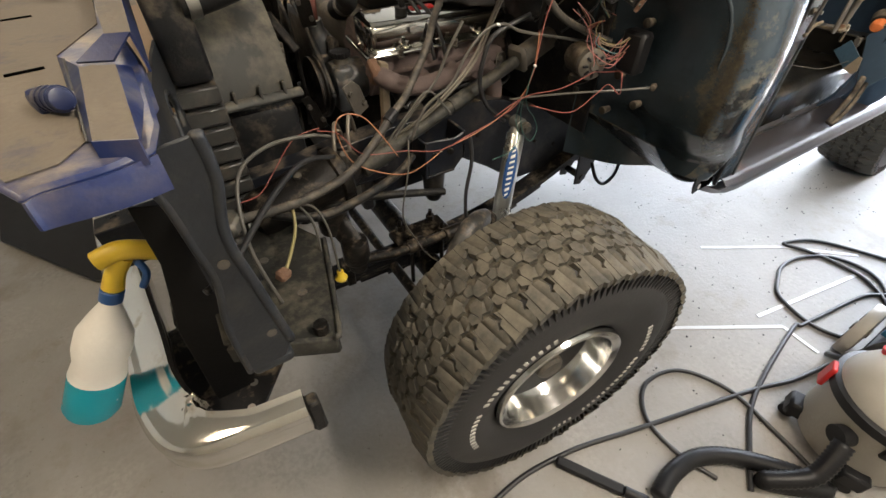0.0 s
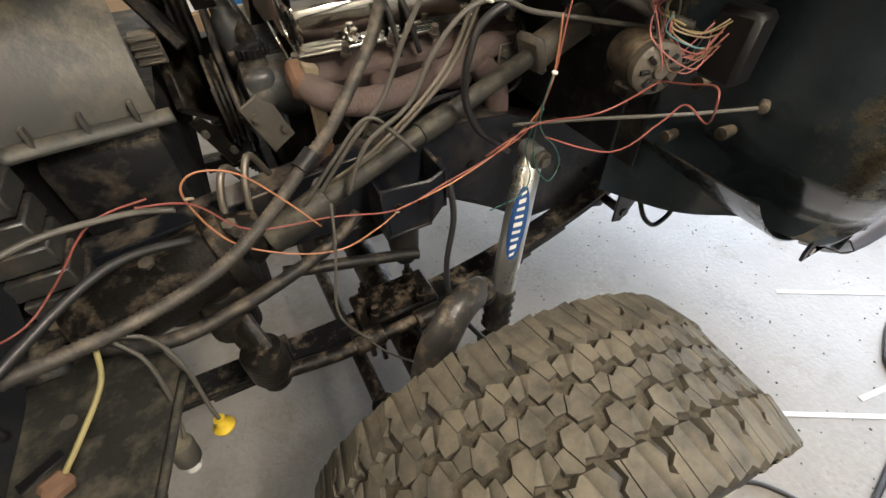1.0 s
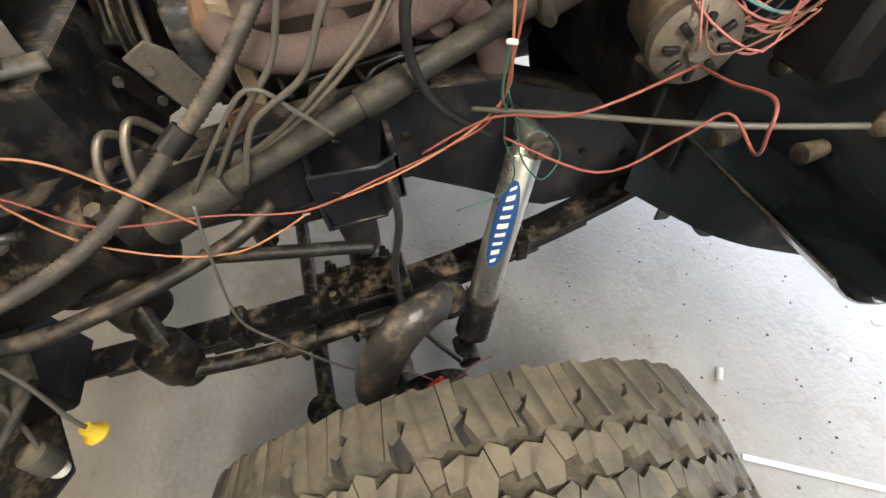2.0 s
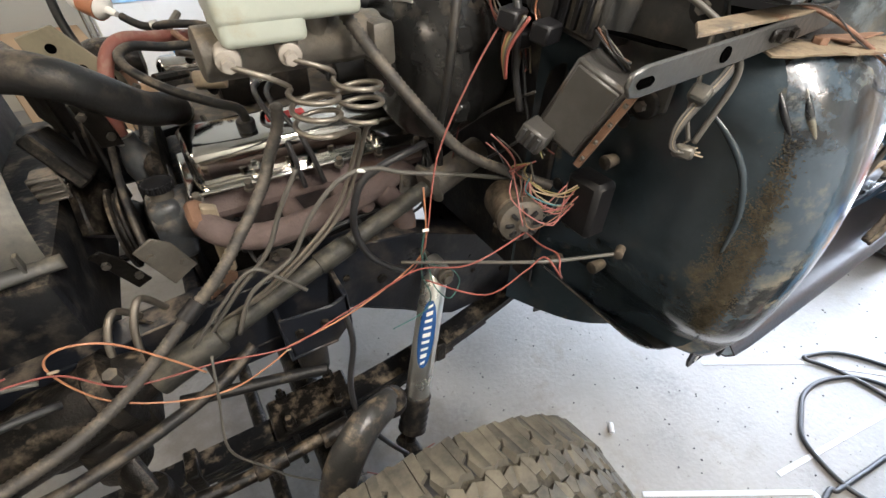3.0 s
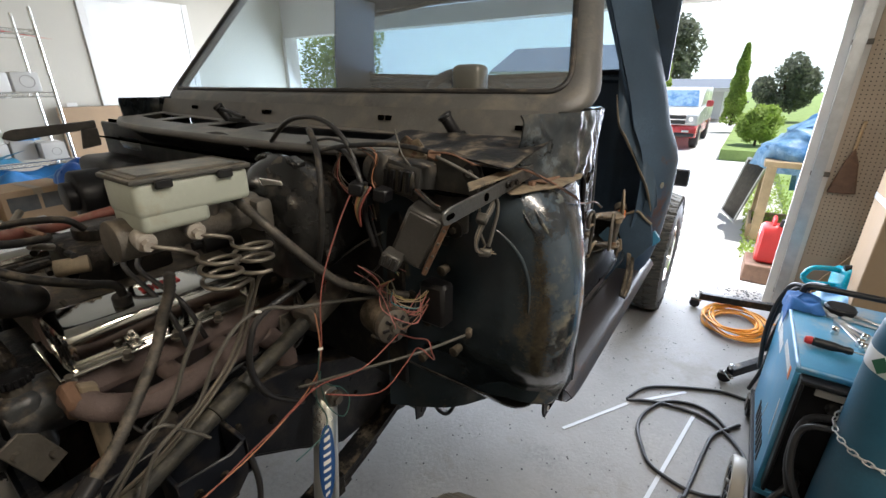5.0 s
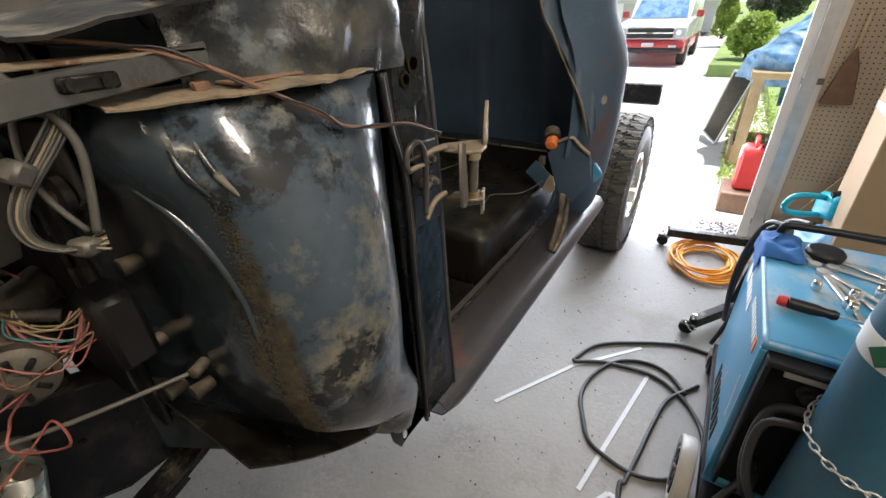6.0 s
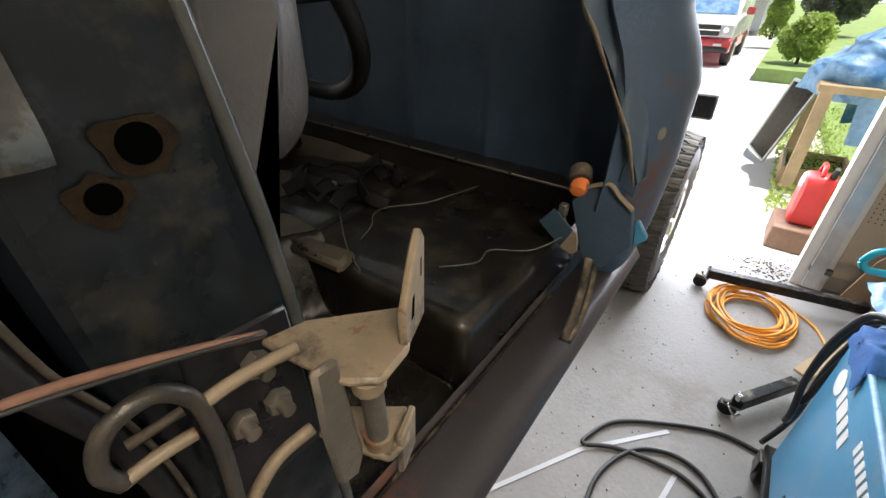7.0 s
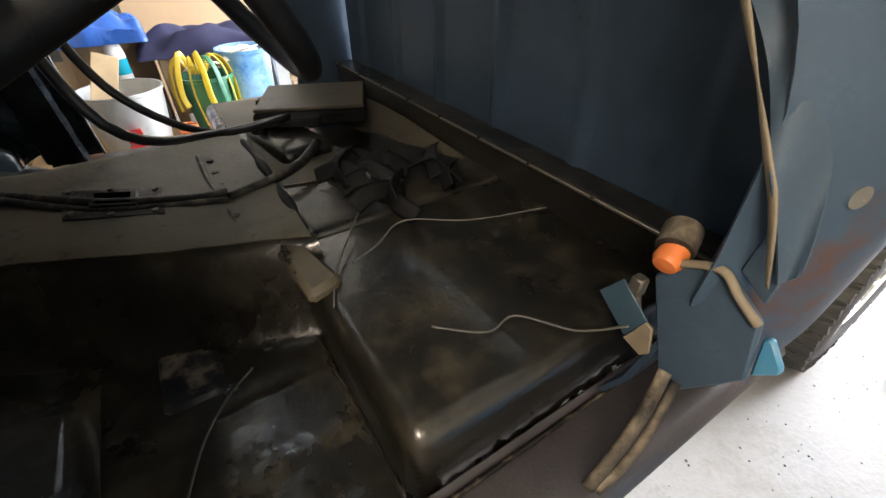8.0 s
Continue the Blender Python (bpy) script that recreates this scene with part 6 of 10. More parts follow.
part("dusty_top", B_plate([(-0.679, -0.996), (-0.640, -0.985), (-0.618, -0.949), (-0.652, -0.645), (-.60, -.50), (-.62, .35), (-.90, .35), (-.90, -.30), (-.79, -.78)], "z", 1.2905, .0012, 0), "dustypanel", up, "tan dust on the panel top")
# flat-topped channel with a dark inner wall, a blue outer slope and a step up
CH = [Vector((x, y, 1.306)) for x, y in ((-0.618, -0.759), (-0.578, -0.775), (-0.568, -1.002), (-0.606, -0.985))]
chn = part("channel", B_sheet(lambda u, v: CH[0].lerp(CH[1], v).lerp(CH[3].lerp(CH[2], v), u) + Vector((0, 0, .0015 * noise.noise((u * 6, v * 4, 2)))), 16, 8, .003), "dustypanel", up, "flat dusty channel along the panel", 60)
WL = [Vector((-.652, -.645, 1.291)), Vector((-.618, -.949, 1.291))]
# darker copy of the panel blue paints the shade on this wall
part("channel_wall", B_sheet(lambda u, v: WL[0].lerp(WL[1], u).lerp(CH[0].lerp(CH[3], u), v), 12, 4, .002), "bluedark", chn, "inner wall of the channel in a darker blue for shade", 60)
part("wall_edge", B_tube([WL[0].lerp(CH[0], .35), WL[1].lerp(CH[3], .35)], .0018, 6), "bracketgrey", chn, "bare bright metal edge")
SL = [Vector((-.552, -.705, 1.276)), Vector((-.549, -.865, 1.276)), Vector((-.572, -.945, 1.276))]
part("outer_slope", B_sheet(lambda u, v: CH[1].lerp(CH[2], u).lerp(SL[0].lerp(SL[1], u * 2) if u < .5 else SL[1].lerp(SL[2], u * 2 - 1), v), 16, 6, .003), "blue", chn, "bright blue outer slope", 60)
part("front_cap", B_sheet(lambda u, v: CH[3].lerp(CH[2], u) + Vector((0, -.004 * v, -.026 * v)), 8, 3, .003), "blue", chn)
ST = [Vector((x, y, 1.330)) for x, y in ((-.60, -.235), (-.55, -.258), (-.548, -.742), (-.578, -.734))]
stp = part("step", B_sheet(lambda u, v: ST[0].lerp(ST[1], v).lerp(ST[3].lerp(ST[2], v), u), 8, 6, .004), "dustypanel", up, "raised dusty step of the channel", 60)
# step face also has its shade painted in darker blue
part("step_face", B_sheet(lambda u, v: ST[3].lerp(ST[2], u).lerp(CH[0].lerp(CH[1], u) + Vector((0, .004, .002)), v), 8, 4, .003), "bluedark", stp, "face of the step in a darker blue for shade", 60)
part("step_side", B_sheet(lambda u, v: ST[1].lerp(ST[2], u) + Vector((.004 * v, 0, -.05 * v)), 8, 4, .003), "blue", stp)
part("far_step", B_box(-.69, -.575, ST[0].y - .01, .38, 1.289, 1.334, .006), "dustypanel", up, "raised dusty channel along the panel")
hx, hy_ = (-0.649, -0.844)
part("hood_rest", join(B_box(hx - .016, hx + .012, hy_ - .012, hy_ + .020, 1.289, 1.312, .007, rot=(10, 0, 20), seg=2), B_cyl((hx - .004, hy_ + .002, 1.303), (hx + .020, hy_ - .036, 1.312), .0125, seg=14, bev=.003), *[B_cyl((hx + .004 + .006 * k, hy_ - .010 - .009 * k, 1.306 + .002 * k), (hx + .0055 + .006 * k, hy_ - .0125 - .009 * k, 1.3065 + .002 * k), .0145, seg=14) for k in range(3)]), "bluedark", up, "dark blue ribbed rubber hood rest")
part("tape_chip", B_box(-0.608, -0.592, -0.982, -0.976, 1.268, 1.292, .002, rot=(0, 12, 0)), "tarplight", up, "pale torn tape chip")
part("bolt_hole", B_cyl((-0.636, -0.964, 1.262), (-0.636, -0.948, 1.262), .008, seg=6), "paper", up, "bare hole in the blue edge")
for x, y in ((-0.685, -0.697), (-0.717, -0.398)):
    part("panel_slot", B_box(x - .022, x + .022, y - .006, y + .006, 1.2912, 1.2925, .001, rot=(0, 0, 12)), "holeblack", up)
# front bumper
def bumper_line(t):
    """Plan of the bumper's top edge from the middle to the driver side end, with the outward direction."""
    P = [(-.925, .80), (-.905, 0), (-.866, -.45), (-.846, -.65), (-.834, -.78), (-.80, -.880), (-.745, -.925), (-.66, -.942), (-.535, -.957)]
    L = smooth_line([(x, y, 0) for x, y in P], 5)
    k = t * (len(L) - 1)
    i = min(int(k), len(L) - 2)
    p = L[i].lerp(L[i + 1], k - i)
    d = (L[i + 1] - L[i]).normalized()
    return p, Vector((d.y, -d.x, 0))


def bumper_skin(u, v):
    p, n = bumper_line(u)
    d = .092 - .060 * min(1, max(0, (u - .66) / .24))
    h = .038 * d / .092
    prof = [(-d, .630), (-d, .650 + h), (-.93 * d, .656 + h), (-.80 * d, .654 + h * .75), (-.35 * d, .652 + h * .15), (.0, .648), (.010, .628), (.011, .585), (.004, .555), (-.012, .540)]
    k = v * (len(prof) - 1)
    i = min(int(k), len(prof) - 2)
    o, z = (prof[i][j] + (prof[i + 1][j] - prof[i][j]) * (k - i) for j in (0, 1))
    return p + n * o + Vector((0, 0, z))


bump = part("front_bumper", B_sheet(bumper_skin, 60, 27, .003), "bumperchrome", truck, "chrome wraparound front bumper", 60)
part("bumper_bracket", B_plate([(-.85, -.55), (-.83, -.80), (-.62, -.88), (-.50, -.72), (-.60, -.50)], "z", .585, .006), "black", bump, "black bumper bracket with holes")
part("bumper_bracket", B_box(-.86, -.70, .40, .52, .60, .68, .006), "black", bump)
for x, y in ((-.62, -.80), (-.60, -.74), (-.64, -.86), (-.66, -.70)):
    part("bracket_hole", B_cyl((x, y, .590), (x, y, .5935), .009, seg=12), "alu", bump)
part("end_cap", B_box(-.535, -.505, -.955, -.92, .52, .64, .006), "hose", bump)
# booster, master cylinder and lines
BY, BZ = -.462, 1.306
bo = part("brake_booster", B_lathe([(.001, 0), (.045, .002), (.055, .014), (.085, .018), (.10, .028), (.122, .045), (.136, .075), (.140, .08), (.140, .092), (.131, .10), (.127, .16), (.11, .20)], (.268, BY, BZ), (.5, BY, BZ), 48), "gloss", truck, "glossy black vacuum brake booster")
part("paper_tag", B_box(-.001, .001, -.022, .022, -.019, .019, 0), "white", bo, "blank white paper tag").matrix_basis = pose(.302, BY - .045, BZ + .088, 8, -34, 22)
for k in range(8):
    a = 2 * math.pi * (k + .5) / 8
    tb_ = B_box(-.012, .016, -.017, .017, .133, .146, .004)
    tb_.transform(Matrix.Translation((.352, BY, BZ)) @ Matrix.Rotation(a, 4, "X"))
    part("crimp_tab", tb_, "gloss", bo)
part("check_valve", join(B_cyl((.30, BY + .06, BZ + .075), (.275, BY + .065, BZ + .08), .016, seg=16, bev=.003), B_cyl((.275, BY + .065, BZ + .08), (.255, BY + .03, BZ + .10), .009, seg=12)), "plastic", bo, "black vacuum check valve")
mc = part("master_cylinder", join(B_cyl((.02, -.515, 1.365), (.262, -.50, 1.36), .032, seg=20, bev=.004), B_box(.235, .270, -.55, -.43, 1.325, 1.385, .01, seg=2), B_cyl((.075, -.52, 1.37), (.075, -.52, 1.42), .021, seg=16), B_cyl((.165, -.515, 1.37), (.165, -.515, 1.42), .021, seg=16)), "castiron", truck, "dull cast brake master cylinder")
part("reservoir", join(B_box(.042, .212, -.582, -.478, 1.402, 1.456, .010, seg=3), B_box(.044, .142, -.580, -.480, 1.380, 1.43, .010, seg=3)), "reservoir", mc, "yellowed white fluid reservoir")
lid = part("lid", B_box(.038, .216, -.587, -.473, 1.453, 1.461, .003, seg=2), "shroud", mc, "dusty grey reservoir lid")
part("lid_panel", B_box(.055, .199, -.572, -.488, 1.4595, 1.4635, .002), "shroud", lid)
part("lid_rim", B_tube([(.044, -.581, 1.4615), (.210, -.581, 1.4615), (.210, -.479, 1.4615), (.044, -.479, 1.4615), (.044, -.581, 1.4615)], .0016, 6, n=1), "castiron", lid)
for x in (.08, .17):
    part("lid_clip", B_box(x - .012, x + .012, -.591, -.583, 1.444, 1.457, .002), "plastic", mc)
for k, (px_, py_, pz_) in enumerate(((.05, -.552, 1.372), (.12, -.552, 1.370))):
    part("line_nut", join(B_cyl((px_, py_ + .01, pz_), (px_ - .004, py_ - .022, pz_ - .004), .0145, seg=16, bev=.003), B_cyl((px_ - .004, py_ - .02, pz_ - .004), (px_ - .006, py_ - .034, pz_ - .006), .008, seg=6)), "nutgrey", mc)
    cx_, cy_, cz_ = .128 + .058 * k, -.60, 1.318 + .006 * k
    pts = [(px_ - .006, py_ - .03, pz_ - .006), (px_ + .03, -.595, 1.352)]
    pts += [(cx_ + .030 * math.cos(a), cy_ + .030 * math.sin(a), cz_ + .022 - .0062 * a / 1.0 * .55) for a in (2.4 + .524 * j for j in range(30))]
    pts += [(.185 + .012 * k, -.585, 1.26), (.178 + .01 * k, -.56, 1.20), (.15 + .012 * k, -.55, 1.13), (.10 + .014 * k, -.55, 1.075), (.0 + .014 * k, -.545, 1.0), (-.08, -.53, .955)]
    part("brake_line", B_tube(pts, .0036, 7, n=3), "steel", truck, "coiled steel brake line")
# wiper motor, modules and brackets on the firewall
wm = part("wiper_motor", join(B_lathe([(.02, 0), (.034, .006), (.037, .02), (.037, .07), (.025, .085)], (.425, -.665, 1.425), (.50, -.65, 1.415), 20), B_box(.435, .50, -.765, -.665, 1.375, 1.445, .010, seg=2, rot=(8, 0, 0))), "motorgrey", truck, "dark grey wiper motor on the firewall")
part("mount_plate", B_plate([(-.66, 1.455), (-.80, 1.465), (-.86, 1.45), (-.88, 1.40), (-.84, 1.36), (-.84, 1.31), (-.79, 1.29), (-.74, 1.34), (-.68, 1.36)], "x", .488, .006), "motorgrey", wm)
part("cover_step", B_box(.425, .437, -.755, -.685, 1.385, 1.435, .004, rot=(8, 0, 0)), "black", wm)
for k in range(4):
    part("cover_rib", B_box(.420, .427, -.75 + .018 * k, -.742 + .018 * k, 1.39, 1.43, .001, rot=(8, 0, 0)), "plastic", wm)
for y, z in ((-.85, 1.43), (-.815, 1.315), (-.70, 1.452)):
    part("rubber_mount", B_lathe([(.006, 0), (.018, .002), (.018, .010), (.012, .014)], (.475, y, z), (.50, y, z), 16), "hose", wm)
    part("mount_bolt", B_cyl((.468, y, z), (.477, y, z), .007, seg=6), "castiron", wm)
for x, y, z, a in ((.405, -.70, 1.385, 15), (.385, -.655, 1.395, 25), (.41, -.64, 1.365, 5)):
    part("connector", B_box(x - .018, x + .018, y - .014, y + .014, z - .012, z + .012, .003, rot=(10, 0, a)), "plastic", wm)
part("copper_clip", B_box(.438, .458, -.80, -.778, 1.452, 1.468, .003, rot=(20, 10, 30)), "hubrust", wm, "orange-brown clip")
part("motor_arm", B_tube([(.45, -.80, 1.462), (.43, -.72, 1.475), (.40, -.62, 1.47), (.40, -.54, 1.455)], .0055, 8, flat=.6), "black", wm)
MDL = Matrix.Translation((.400, -.785, 1.318)) @ Matrix.Rotation(radians(22), 4, "Z") @ Matrix.Rotation(radians(24), 4, "X")


def module_box(x0, x1, y0, y1, z0, z1, bev):
    b = B_box(x0, x1, y0, y1, z0, z1, bev)
    b.transform(MDL)
    return b


mdl = part("relay_module", join(module_box(-.016, .04, -.034, .034, -.052, .052, .004), module_box(-.020, -.015, -.029, .029, -.046, .046, .002)), "modulegrey", truck, "grey metal relay module with a plug")
part("rusty_edge", module_box(-.019, -.008, -.046, -.036, -.056, .056, .0015), "hubrust", mdl, "rusty flange of the module")
for k in range(4):
    part("flange_screw", module_box(-.023, -.018, -.044, -.039, -.042 + .027 * k, -.037 + .027 * k, .001), "castiron", mdl)
mpl = part("module_plug", module_box(-.05, -.014, .004, .040, -.062, -.034, .003), "modulegrey", mdl, "grey plastic multi plug")
for k in range(3):
    part("plug_rib", module_box(-.054, -.049, .008 + .011 * k, .014 + .011 * k, -.058, -.038, .001), "grille", mpl)
part("bulkhead_connector", B_box(.46, .505, -.80, -.735, 1.09, 1.19, .008), "plastic", truck, "black bulkhead connector")
sb = part("hood_hinge_bracket", B_plate([(.290, 1.400), (.295, 1.391), (.308, 1.389), (.44, 1.397), (.60, 1.412), (.60, 1.436), (.45, 1.423), (.31, 1.415), (.294, 1.411)], "y", -.918, .005, .0015), "bracketgrey", truck, "pale grey steel hinge bracket with a slot")
part("bracket_slot", B_box(.300, .320, -.9195, -.9165, 1.398, 1.406, .003, rot=(0, -4, 0)), "holeblack", sb)
part("bracket_flange", B_plate([(.36, -.918), (.60, -.918), (.60, -.888), (.40, -.89)], "z", 1.428, .004, .001), "tanworn", sb, "tan edge of the bracket")
part("bracket_hole", B_cyl((.415, -.9195, 1.409), (.415, -.9165, 1.409), .007, seg=16), "holeblack", sb)
part("bracket_stud", join(B_box(.482, .522, -.923, -.918, 1.410, 1.422, .002), B_cyl((.49, -.923, 1.416), (.49, -.927, 1.416), .0055, seg=6), B_cyl((.513, -.923, 1.416), (.513, -.927, 1.416), .0055, seg=6)), "grease", sb)
mo = part("vent_motor", B_lathe([(.015, 0), (.034, .004), (.037, .012), (.037, .068), (.033, .072)], (.415, -.64, 1.108), (.386, -.735, 1.112), 28), "dusty", truck, "small dusty electric motor")
part("motor_end", B_lathe([(.034, 0), (.0375, .003), (.0375, .018), (.031, .023), (.012, .025), (.010, .030)], (.394, -.709, 1.111), (.386, -.735, 1.112), 28), "castiron", mo, "dull metal motor end cap")
for k in range(8):
    a = 2 * math.pi * k / 8
    part("motor_slot", B_box(-.003, .003, -.003, .003, .016, .030, .001), "plastic", mo).matrix_basis = Matrix.Translation((.3865, -.7335, 1.112)) @ Matrix.Rotation(radians(-17), 4, "Z") @ Matrix.Rotation(a, 4, "Y")
part("motor_bracket", B_box(.38, .43, -.70, -.66, 1.05, 1.075, .006), "grease", mo)
part("rod_end", B_cyl((.535, -.82, 1.061), (.512, -.832, 1.063), .008, seg=14, bev=.002), "dusty", truck)
part("control_rod", B_tube([(.52, -.828, 1.062), (.40, -.78, 1.062), (.30, -.70, 1.045), (.22, -.62, 1.02)], .003, 8), "wire_grey", truck)
# heater box on the passenger side of the firewall
part("heater_box", join(B_box(.36, .50, .42, .84, 1.06, 1.33, .03, seg=3), B_cyl((.27, .62, 1.22), (.38, .62, 1.22), .085, seg=24, bev=.01), B_cyl((.24, .62, 1.22), (.28, .62, 1.22), .05, seg=20, bev=.006), B_cyl((.33, .45, 1.25), (.38, .45, 1.25), .04, seg=16, bev=.006)), "plastic", truck, "black heater blower box")
part("blower_arm", join(B_plate([(.16, 1.415), (.19, 1.405), (.42, 1.43), (.42, 1.458), (.19, 1.442), (.17, 1.435)], "y", .72, .010), B_plate([(.36, 1.36), (.42, 1.37), (.42, 1.43), (.37, 1.43)], "y", .715, .010)), "strapsteel", truck, "dark slotted support arm")

